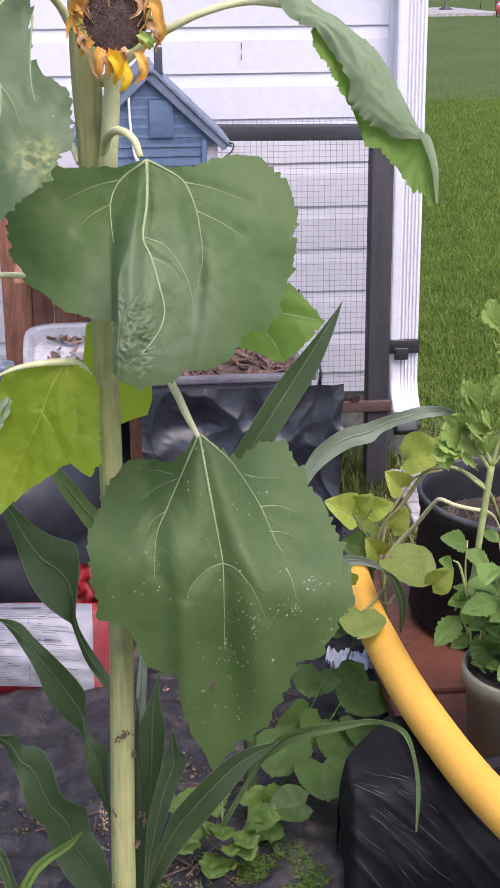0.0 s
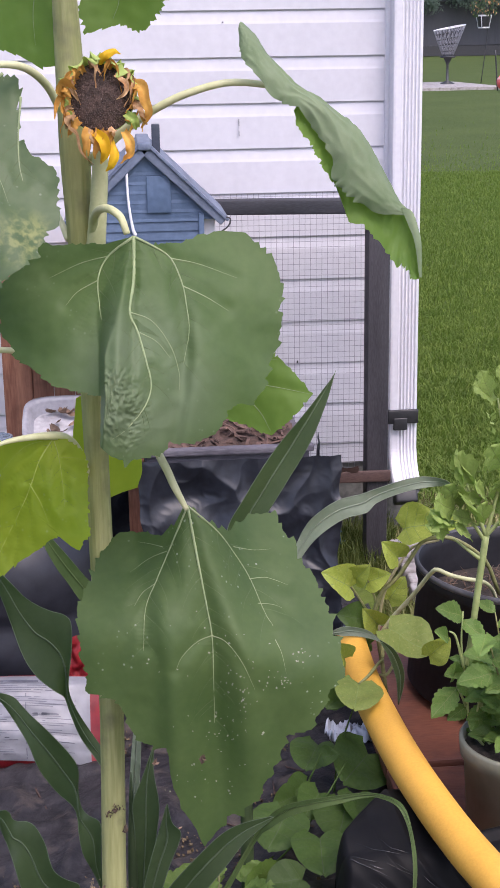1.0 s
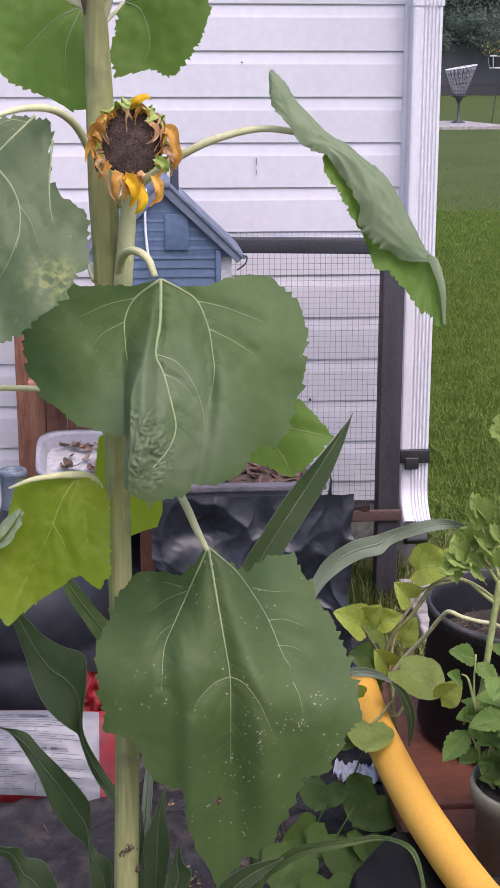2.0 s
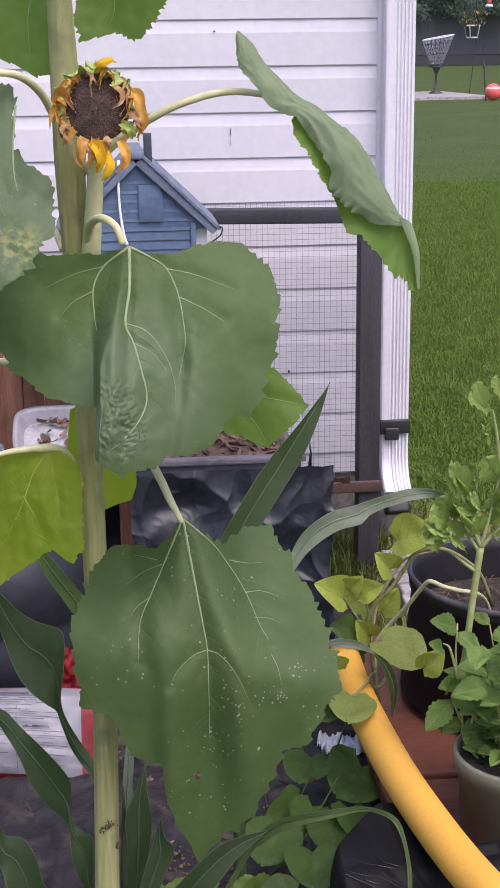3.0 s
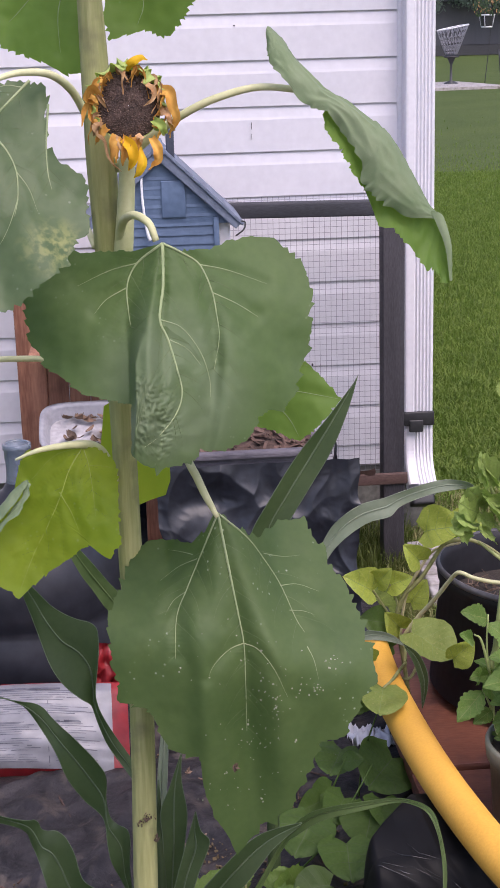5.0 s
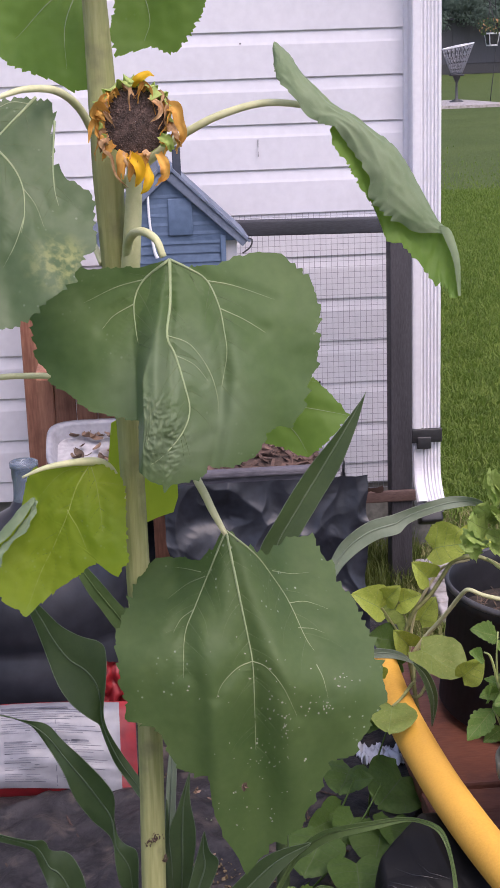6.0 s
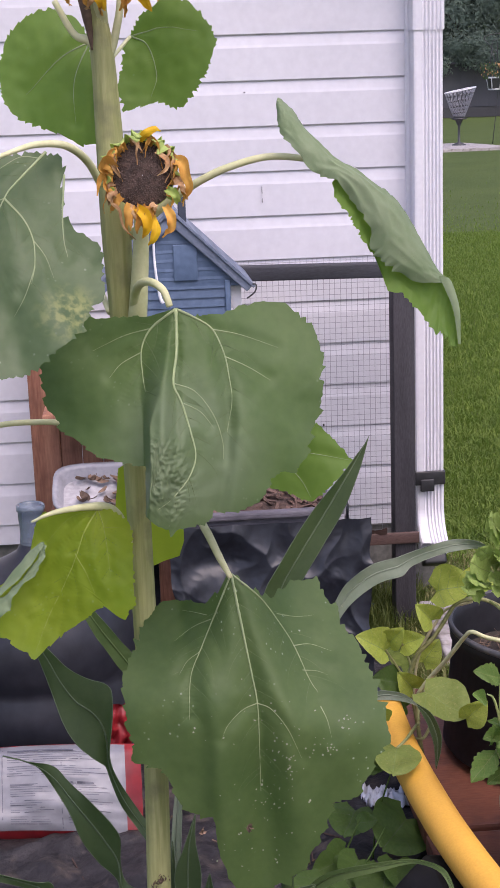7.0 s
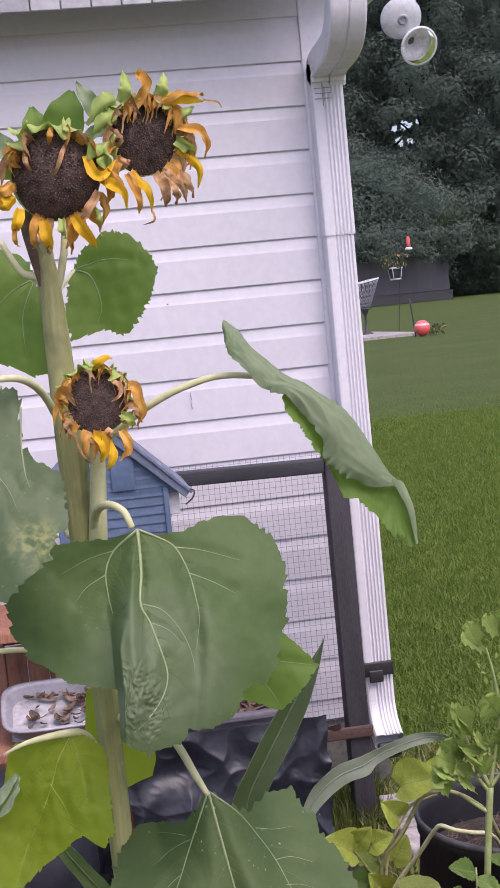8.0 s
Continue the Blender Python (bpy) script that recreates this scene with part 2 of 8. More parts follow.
BULB_GLASS = clear_glass("clear_bulb_glass", (0.93, 0.94, 0.96), 0.02)
LEAF_DUST = surface("pale_leaf_debris", (0.17, 0.20, 0.11), (0.36, 0.39, 0.27), 200, 0.9, 0.2, 300)
BULB_FROST = surface("frosted_lens", (0.42, 0.44, 0.47), (0.60, 0.62, 0.66), 20, 0.3, 0.15, 120)
MIRROR = surface("bulb_reflector", (0.50, 0.50, 0.52), (0.72, 0.72, 0.74), 60, 0.3, 0.15, 90)

# The pale patch paints sky light on the middle leaf's out-folded lobe.
LEAF_DARK = leafy("sunflower_leaf_sheen", (0.046, 0.082, 0.023), (0.084, 0.128, 0.042), (0.12, 0.28, 0.02), 0.2, 0.60, 150, 16, specks=0.25, bump=0.5, spec=0.34, blotch_or_sheen=(0.122, 0.160, 0.088), patch_at=((-0.603, -2.140, 0.915), 0.092), patch_scale=20.0)
LEAF_SPECK = leafy("sunflower_leaf_speckled", (0.041, 0.072, 0.021), (0.076, 0.112, 0.037), (0.12, 0.28, 0.02), 0.2, 0.60, 150, 16, specks=0.9, bump=0.5, spec=0.34)
LEAF_PALE = leafy("sunflower_leaf_underside", (0.165, 0.225, 0.118), (0.245, 0.300, 0.182), (0.12, 0.28, 0.05), 0.2, 0.6, 130, 34, bump=0.9)
LEAF_SICK = leafy("sunflower_leaf_yellowing", (0.054, 0.088, 0.036), (0.098, 0.132, 0.062), (0.14, 0.30, 0.05), 0.22, 0.5, 150, 10, specks=0.5, blotch_or_sheen=(0.27, 0.29, 0.10), patch_at=((-0.694, -2.150, 1.038), 0.036), patch_scale=150.0, spec=0.35)
LEAF_LIT = leafy("sunflower_leaf_yellow_green", (0.13, 0.21, 0.014), (0.26, 0.32, 0.024), (0.46, 0.60, 0.04), 0.5, 0.5, 90, 12, bump=0.9, specks=0.3)
LEAF_TOP = leafy("sunflower_leaf_young", (0.088, 0.168, 0.034), (0.160, 0.250, 0.058), (0.28, 0.46, 0.05), 0.4, 0.5, 90, 12, bump=0.7, specks=0.2)
VEIN = leafy("leaf_vein", (0.23, 0.295, 0.145), (0.32, 0.375, 0.205), (0.3, 0.4, 0.1), 0.1, 0.5, 200, 30, bump=0.1)
VEIN_SOFT = leafy("leaf_vein_soft", (0.15, 0.21, 0.055), (0.22, 0.275, 0.085), (0.3, 0.4, 0.1), 0.2, 0.5, 200, 30, bump=0.1)
VEIN_FINE = leafy("leaf_vein_fine", (0.070, 0.112, 0.042), (0.112, 0.156, 0.064), (0.2, 0.3, 0.06), 0.15, 0.55, 200, 30, bump=0.1)
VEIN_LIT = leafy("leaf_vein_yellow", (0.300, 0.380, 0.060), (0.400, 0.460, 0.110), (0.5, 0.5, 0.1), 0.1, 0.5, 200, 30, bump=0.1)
STEM = surface("sunflower_stem", (0.245, 0.258, 0.090), (0.395, 0.388, 0.172), 14, 0.6, 0.4, 60, stretch=(5, 5, 0.35), stain=(0.19, 0.19, 0.085), stain_scale=26)
PETIOLE = surface("leaf_stalk", (0.440, 0.445, 0.230), (0.590, 0.580, 0.345), 14, 0.55, 0.2, 120)
SEPAL = leafy("green_bract", (0.270, 0.370, 0.080), (0.430, 0.520, 0.170), (0.35, 0.5, 0.07), 0.25, 0.5, 120, 40, bump=0.5)
PETAL = leafy("yellow_petal", (0.62, 0.33, 0.008), (0.82, 0.52, 0.02), (0.8, 0.5, 0.03), 0.3, 0.5, 200, 90, bump=0.6)
PETAL_DRY = leafy("withered_petal", (0.270, 0.135, 0.060), (0.520, 0.340, 0.180), (0.4, 0.25, 0.1), 0.15, 0.8, 200, 160, bump=1.0, spread=0.3, spec=0.1)
PETAL_ORANGE = leafy("fading_petal", (0.400, 0.165, 0.030), (0.680, 0.400, 0.090), (0.6, 0.3, 0.05), 0.2, 0.7, 200, 110, bump=0.9, spread=0.25)
DISC = surface("dark_seed_disc", (0.034, 0.022, 0.018), (0.130, 0.085, 0.068), 90, 0.85, 0.8, 420, spread=0.15)
CORN = leafy("corn_leaf", (0.032, 0.054, 0.020), (0.062, 0.090, 0.038), (0.12, 0.24, 0.05), 0.18, 0.5, 60, 12, spread=0.12, bump=0.15, spec=0.35)
CORN_GREEN = leafy("corn_leaf_green", (0.070, 0.110, 0.036), (0.120, 0.165, 0.062), (0.12, 0.24, 0.05), 0.2, 0.5, 60, 12, bump=0.15)
CORN_RIB = leafy("corn_midrib", (0.085, 0.12, 0.07), (0.13, 0.17, 0.10), (0.12, 0.25, 0.06), 0.1, 0.45, 60, 12, bump=0.1)
CORN_PALE = leafy("corn_leaf_pale", (0.175, 0.215, 0.155), (0.265, 0.300, 0.230), (0.12, 0.25, 0.06), 0.2, 0.5, 60, 12, bump=0.15)
BEAN = leafy("bean_leaf", (0.190, 0.255, 0.035), (0.330, 0.380, 0.075), (0.40, 0.48, 0.05), 0.3, 0.5, 130, 18, blotch_or_sheen=(0.42, 0.40, 0.12), spread=0.2)
BEAN_DULL = leafy("bean_leaf_dull", (0.115, 0.160, 0.034), (0.200, 0.240, 0.060), (0.30, 0.40, 0.06), 0.25, 0.5, 130, 18, blotch_or_sheen=(0.30, 0.28, 0.10), spread=0.12)
VINE = leafy("vine_leaf", (0.032, 0.064, 0.014), (0.068, 0.112, 0.028), (0.2, 0.36, 0.05), 0.25, 0.5, 130, 16, spread=0.3)
HERB = leafy("herb_leaf", (0.078, 0.140, 0.030), (0.145, 0.222, 0.058), (0.2, 0.4, 0.06), 0.25, 0.5, 160, 20, spread=0.25)
TALL_WEED = leafy("frilled_weed_leaf", (0.190, 0.270, 0.060), (0.300, 0.380, 0.120), (0.30, 0.48, 0.08), 0.35, 0.5, 160, 20, spread=0.2)
WEED = leafy("pale_weed_leaf", (0.070, 0.125, 0.024), (0.135, 0.200, 0.050), (0.3, 0.5, 0.07), 0.3, 0.5, 160, 20, spread=0.2)
WEED_STEM = surface("green_weed_stem", (0.20, 0.25, 0.08), (0.32, 0.37, 0.15), 20, 0.55, 0.2, 120)
VINE_STEM = surface("vine_stem", (0.12, 0.13, 0.04), (0.25, 0.25, 0.10), 20, 0.6, 0.2, 120)
DRY_STEM = surface("pale_dry_stem", (0.28, 0.25, 0.13), (0.45, 0.40, 0.24), 20, 0.6, 0.3, 120)
GRASS = leafy("lawn_blades", (0.062, 0.100, 0.018), (0.170, 0.220, 0.052), (0.25, 0.42, 0.05), 0.3, 0.6, 40, 9.0, spread=0.1, spec=0.15)
# Darker copy of the lawn blades; the wall's shade is painted into its colour.
GRASS_SHADED = leafy("shade_painted_grass", (0.045, 0.065, 0.014), (0.12, 0.14, 0.04), (0.12, 0.2, 0.03), 0.2, 0.6, 40, 12.0, spread=0.1, spec=0.15)
DRY_GRASS = leafy("straw_grass", (0.1260, 0.1540, 0.0420), (0.3080, 0.2800, 0.1260), (0.2, 0.25, 0.06), 0.2, 0.6, 40, 5, spread=0.1)
# Paler and bluer than foliage, with raised translucency: distance haze is in this colour.
TREE_LEAF_HAZED = leafy("hazed_tree_leaves", (0.140, 0.195, 0.162), (0.182, 0.238, 0.192), (0.19, 0.24, 0.20), 0.62, 0.9, 3, 0.35, spread=0.15, bump=0.0, spec=0.0)
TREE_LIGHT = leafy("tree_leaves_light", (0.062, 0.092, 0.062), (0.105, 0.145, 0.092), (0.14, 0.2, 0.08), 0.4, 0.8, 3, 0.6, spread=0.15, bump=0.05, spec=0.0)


# the lawn: short grass seen from afar, paler near the house, with thin brownish places
def lawn_material():
    m, n, l = nodes_of("lawn")
    b = n["Principled BSDF"]
    geo = n.new("ShaderNodeNewGeometry")
    sep = n.new("ShaderNodeSeparateXYZ")
    l.new(geo.outputs["Position"], sep.inputs[0])
    wob = n.new("ShaderNodeTexNoise")
    wob.inputs["Scale"].default_value, wob.inputs["Detail"].default_value = 0.8, 4
    l.new(geo.outputs["Position"], wob.inputs["Vector"])
    edge = n.new("ShaderNodeMath")
    edge.operation = "MULTIPLY_ADD"
    edge.inputs[1].default_value = 1.2
    l.new(wob.outputs["Fac"], edge.inputs[0])
    l.new(sep.outputs["Y"], edge.inputs[2])
    far = n.new("ShaderNodeMapRange")
    far.inputs["From Min"].default_value, far.inputs["From Max"].default_value = 9.1, 9.9
    l.new(edge.outputs[0], far.inputs["Value"])
    tuft = n.new("ShaderNodeTexNoise")
    tuft.inputs["Scale"].default_value, tuft.inputs["Detail"].default_value = 26, 8
    l.new(geo.outputs["Position"], tuft.inputs["Vector"])
    patch = n.new("ShaderNodeTexNoise")
    patch.inputs["Scale"].default_value, patch.inputs["Detail"].default_value = 0.9, 6
    l.new(geo.outputs["Position"], patch.inputs["Vector"])
    f = n.new("ShaderNodeMath")
    f.operation = "MULTIPLY_ADD"
    f.inputs[1].default_value = 0.5
    l.new(tuft.outputs["Fac"], f.inputs[0])
    half = n.new("ShaderNodeMath")
    half.operation = "MULTIPLY"
    half.inputs[1].default_value = 0.5
    l.new(patch.outputs["Fac"], half.inputs[0])
    l.new(half.outputs[0], f.inputs[2])

    def ramp(a, c):
        r = n.new("ShaderNodeValToRGB")
        r.color_ramp.elements[0].position, r.color_ramp.elements[1].position = 0.35, 0.65
        r.color_ramp.elements[0].color, r.color_ramp.elements[1].color = (*a, 1), (*c, 1)
        l.new(f.outputs[0], r.inputs["Fac"])
        return r.outputs["Color"]

    mix = n.new("ShaderNodeMix")
    mix.data_type = "RGBA"
    l.new(far.outputs["Result"], mix.inputs["Factor"])
    l.new(ramp((0.050, 0.082, 0.016), (0.135, 0.178, 0.038)), mix.inputs["A"])
    l.new(ramp((0.052, 0.078, 0.020), (0.080, 0.108, 0.031)), mix.inputs["B"])
    l.new(mix.outputs["Result"], b.inputs["Base Color"])
    b.inputs["Roughness"].default_value = 0.9
    b.inputs["Specular IOR Level"].default_value = 0.15
    bp = n.new("ShaderNodeBump")
    bp.inputs["Strength"].default_value, bp.inputs["Distance"].default_value = 0.8, 0.03
    l.new(tuft.outputs["Fac"], bp.inputs["Height"])
    l.new(bp.outputs["Normal"], b.inputs["Normal"])
    return m


LAWN = lawn_material()


# ---- builders ----
def thing(name, at, label="", category="", group="", kind=""):
    ob = new(name)
    ob.empty_display_size = 0.05
    ob.location = at
    return tagged(ob, label, category, group, kind)


def place(ob, parent):
    if parent is not None:
        ob.parent = parent
        if parent.parent is None:
            ob.matrix_parent_inverse = Matrix.Translation(parent.location).inverted()
    return ob


def piece(name, geo, material, parent=None, label="", smooth=True, kind=""):
    """One mesh object from (points, faces), in world metres, under a thing or a part."""
    v, f = geo
    me = bpy.data.meshes.new(name)
    me.from_pydata([tuple(map(float, p)) for p in v], [], [tuple(q) for q in f])
    me.materials.append(material)
    if smooth:
        me.polygons.foreach_set("use_smooth", [True] * len(me.polygons))
    me.update()
    return tagged(place(new(name, me), parent), label, kind=kind)


def joined(*geos):
    v, f = [], []
    for a, b in geos:
        k = len(v)
        v.extend(a)
        f.extend([tuple(i + k for i in q) for q in b])
    return v, f


def spline(pts, n):
    """Catmull-Rom through the points, n samples."""
    p = np.array(pts, float)
    p = np.vstack([2 * p[0] - p[1], p, 2 * p[-1] - p[-2]])
    out = []
    for t in np.linspace(0, len(p) - 3 - 1e-9, n):
        i = int(t)
        u = t - i
        a, b, c, d = p[i:i + 4]
        out.append(0.5 * (2 * b + (c - a) * u + (2 * a - 5 * b + 4 * c - d) * u * u + (3 * b - a - 3 * c + d) * u ** 3))
    return np.array(out)


def frames_along(p, hint=(0, 0, 1)):
    t = np.gradient(p, axis=0)
    t /= np.linalg.norm(t, axis=1)[:, None] + 1e-12
    s = np.cross(t, np.array(hint, float))
    bad = np.linalg.norm(s, axis=1) < 1e-3
    s[bad] = np.cross(t[bad], (0.3, 1, 0.1))
    s /= np.linalg.norm(s, axis=1)[:, None]
    return t, s, np.cross(s, t)


def grid(P, wrap=False):
    """Points of shape (rows, columns, 3) as a sheet; wrap joins the last column to the first."""
    a, b = P.shape[:2]
    f = []
    for i in range(a - 1):
        for j in range(b if wrap else b - 1):
            k = (j + 1) % b
            f.append((i * b + j, i * b + k, (i + 1) * b + k, (i + 1) * b + j))
    return [tuple(q) for q in P.reshape(-1, 3)], f


def tube(pts, radii, sides=8, n=16, ridge=0.0, hint=(0.2, 1, 0.1)):
    p = spline(pts, n)
    r = np.interp(np.linspace(0, 1, n), np.linspace(0, 1, len(radii)), radii)
    _, s, u = frames_along(p, hint)
    ang = np.linspace(0, 2 * np.pi, sides, endpoint=False)
    mod = 1 + ridge * np.cos(ang * (sides // 2 if ridge else 0))
    P = p[:, None] + (r[:, None] * mod)[:, :, None] * (np.cos(ang)[None, :, None] * s[:, None] + np.sin(ang)[None, :, None] * u[:, None])
    v, f = grid(P, True)
    f.append(tuple(range(sides))[::-1])
    f.append(tuple(range((n - 1) * sides, n * sides)))
    return v, f


def lathe(profile, at, sides=40):
    ang = np.linspace(0, 2 * np.pi, sides, endpoint=False)
    P = np.array([[(at[0] + r * math.cos(a), at[1] + r * math.sin(a), at[2] + z) for a in ang] for r, z in profile])
    return grid(P, True)


def box(x0, x1, y0, y1, z0, z1, bevel=0.003, turn=None):
    bm = bmesh.new()
    bmesh.ops.create_cube(bm, size=1.0)
    for q in bm.verts:
        q.co = Vector(((x0 + x1) / 2 + q.co.x * (x1 - x0), (y0 + y1) / 2 + q.co.y * (y1 - y0), (z0 + z1) / 2 + q.co.z * (z1 - z0)))
    if bevel:
        bmesh.ops.bevel(bm, geom=list(bm.edges), offset=bevel, segments=2, affect="EDGES", profile=0.6)
    if turn is not None:
        bmesh.ops.transform(bm, matrix=turn, verts=bm.verts)
    bm.verts.index_update()
    out = [tuple(q.co) for q in bm.verts], [tuple(q.index for q in f.verts) for f in bm.faces]
    bm.free()
    return out


def about(x, y, z, rx=0, ry=0, rz=0):
    return pose(x, y, z, rx, ry, rz) @ Matrix.Translation((-x, -y, -z))


def extruded(section, x0, x1, n=2):
    """A closed (y, z) section drawn along x."""
    xs = np.linspace(x0, x1, n)
    P = np.array([[(x, y, z) for y, z in section] for x in xs])
    v, f = grid(P, True)
    k = len(section)
    f.append(tuple(range(k))[::-1])
    f.append(tuple(range((n - 1) * k, n * k)))
    return v, f


def swept(section, path):
    """A closed section of (x, out) drawn along a path of (y, z) in the plane of the downspout."""
    p = np.array(path, float)
    t = np.gradient(p, axis=0)
    t /= np.linalg.norm(t, axis=1)[:, None]
    nrm = np.stack([-t[:, 1], t[:, 0]], 1)
    nrm *= np.sign(-nrm[:, :1] + 1e-9)
    P = np.array([[(x, q[0] + o * m[0], q[1] + o * m[1]) for x, o in section] for q, m in zip(p, nrm)])
    return grid(P, True)


def blade(pts, width, fold=0.25, n=28, across=7, face=(0, -1, 0.35), wave=0.0, waves=3.0, taper=(0.55, 1.0, 0.95, 0.6, 0.04), twist=0.0):
    """A long leaf along a line: tapering, folded along its middle, with wavy edges. face: the way its upper side looks."""
    p = spline(pts, n)
    t, _, _ = frames_along(p)
    fa = np.array(face, float) / np.linalg.norm(face)
    s = np.cross(t, fa)
    s /= np.linalg.norm(s, axis=1)[:, None] + 1e-9
    up = np.cross(s, t)
    u = np.linspace(0, 1, n)
    a = np.radians(twist) * u
    s, up = s * np.cos(a)[:, None] + up * np.sin(a)[:, None], up * np.cos(a)[:, None] - s * np.sin(a)[:, None]
    w = width * np.interp(u, np.linspace(0, 1, len(taper)), taper) / 2
    c = np.linspace(-1, 1, across)
    both = np.repeat(w[:, None], across, axis=1)
    h = fold * np.abs(c)[None] * both + wave * np.sin(2 * np.pi * waves * u[:, None] + c[None] * 1.3) * np.abs(c)[None] ** 1.5 * c[None]
    P = p[:, None] + (both * c[None])[:, :, None] * s[:, None] + h[:, :, None] * up[:, None]
    return grid(P), p, up, w


def ribbon(left, right, n=64, across=9, bulge=0.0, fold=0.0, wave=0.0, waves=3.0, teeth=0.0, count=16, face=(0, -1, 0.35), seed=1.0, rough=0.0):
    """A long leaf between two edge curves: domed or folded across, waving along its edges, with saw teeth."""
    A, B = spline(left, n), spline(right, n)
    mid = (A + B) / 2
    side = B - A
    w = np.linalg.norm(side, axis=1)
    t = np.gradient(mid, axis=0)
    nrm = np.cross(t, side)
    nrm /= np.linalg.norm(nrm, axis=1)[:, None] + 1e-12
    nrm *= np.sign(nrm @ np.array(face, float))[:, None]
    u, v = np.linspace(0, 1, n), np.linspace(0, 1, across)
    c = 2 * v - 1
    rag = np.array([[noise.noise((q * 9, seed, k)) for k in (0.0, 3.0)] for q in u])
    saw = 1 - 2 * ((u[:, None] * count + 1.6 * rag) % 1.0)
    reach = np.ones((n, 2)) + np.array(teeth) * saw * (0.4 + 1.6 * np.abs(rag)) * np.minimum(1, 6 * np.minimum(u, 1 - u))[:, None]
    half = (1 + (np.where(c[None] < 0, reach[:, :1], reach[:, 1:]) - 1) * np.abs(c[None]) ** 5) * c[None]
    up = bulge * w[:, None] * (1 - c[None] ** 2) + fold * w[:, None] * np.abs(c)[None] * 0.5
    up = up + wave * np.sin(2 * np.pi * waves * u[:, None] + 1.1 * np.sign(c)[None] + 9 * seed) * np.abs(c)[None] ** 1.6
    up = up + np.array([[0.0006 * noise.noise((q * 30, k * 4, seed)) for k in c] for q in u])
    if rough:
        up = up + rough * np.array([[(0.5 - 1.6 * abs(noise.noise((q * 8 + k, k * 1.7 - q * 4, seed + 2)))) * math.exp(-((q - 0.5) / 0.3) ** 2) for k in c] for q in u])
    P = mid[:, None] + 0.5 * half[:, :, None] * side[:, None] + up[:, :, None] * nrm[:, None]
    k = across // 2
    return grid(P), P[:, k], nrm, P


# ---- the setting: ground, house wall, roof edge ----
def ground_sheet():
    xs = np.concatenate([[-900, -200, -60], np.linspace(-20, 30, 26), [60, 200, 900]])
    ys = np.concatenate([[-400, -60, -20], np.linspace(-8, 12, 41), [16, 20, 30, 45, 60, 90, 200, 1500]])
    P = np.array([[(x, y, 0.012 * noise.noise((x * 0.7, y * 0.7, 0)) if abs(x) < 20 and abs(y) < 15 else 0.0) for x in xs] for y in ys])
    g = P.copy()
    g[:, :, 2] -= 0.012
    return grid(g)


ground = tagged(piece("ground", ground_sheet(), LAWN), "mown green lawn with a paler strip near the house", "lawn", kind="structure")

WALL_LEFT, LAP, FIRST = -2.4, 0.1016, 1.05 - 8 * 0.1016
house_wall = tagged(piece("wall_south", box(WALL_LEFT, 0.07, 0.012, 0.12, 0.0, 1.98, 0.0), FOUNDATION, smooth=False),
                    "outside wall clad in white horizontal vinyl siding", "wall", kind="structure")
lap_section = [(0.010, 0.0), (-0.0095, -0.0008), (-0.0112, 0.001), (-0.0110, 0.020), (-0.0105, 0.072), (-0.0092, 0.078), (-0.0052, 0.1035), (0.010, 0.1035)]
for k in range(17):
    z = FIRST + k * LAP
    piece("siding_panel", extruded([(y, z + h) for y, h in lap_section], WALL_LEFT, 0.0), VINYL, house_wall, smooth=False)
piece("starter_strip", extruded([(0.010, FIRST - 0.05), (-0.006, FIRST - 0.05), (-0.006, FIRST + 0.01), (0.010, FIRST + 0.01)], WALL_LEFT, 0.0), VINYL, house_wall, smooth=False)
# nail slot, a chip and a few dirt specks on the siding
for x, z, w, h in ((-0.336, 1.008, 0.0010, 0.016), (-0.336, 0.984, 0.0008, 0.012), (-0.369, 1.228, 0.004, 0.0028), (-0.205, 0.445, 0.004, 0.006), (-0.86, 0.585, 0.004, 0.004)):
    piece("dirt_speck", box(x - w / 2, x + w / 2, -0.0165, -0.0125, z - h / 2, z + h / 2, 0.0006), RUBBER, house_wall)

tagged(piece("wall_east", box(-0.03, 0.07, 0.121, 4.0, 0.0, 1.98, 0.0), VINYL, smooth=False), "white side wall of the house", "wall", kind="structure")
corner = tagged(piece("trim_corner", joined(box(0.0, 0.076, -0.017, 0.0, FIRST - 0.05, 1.97, 0.003), box(0.0705, 0.079, 0.0005, 0.10, FIRST - 0.05, 1.97, 0.002)), TRIM), "white vinyl corner post", "trim", kind="structure")


roof_edge = thing("roof_edge", (-1.0, 0.0, 1.96), "white boxed eave over the siding", "roof", kind="structure")
piece("soffit", box(WALL_LEFT, 0.30, -0.145, 0.011, 1.975, 1.99, 0.002), TRIM, roof_edge, smooth=False)
piece("fascia", box(WALL_LEFT, 0.30, -0.162, -0.1455, 1.955, 2.12, 0.002), TRIM, roof_edge, smooth=False)
for k in range(36):
    x = -0.02 - k * 0.066
    piece("drip_tab", box(x - 0.0635, x, -0.169, -0.1625, 1.881, 2.12, 0.002, about(x, -0.165, 2.0, 0, 0.8, 0)), ROOF, roof_edge, smooth=False)
piece("roofing_sheet", box(WALL_LEFT, 0.33, -0.19, 0.9, 2.125, 2.14, 0.002, about(0, -0.19, 2.12, 17)), ROOF, roof_edge, smooth=False)
piece("rake_board", box(0.30, 0.32, -0.162, 0.9, 1.99, 2.12, 0.003), TRIM, roof_edge, smooth=False)


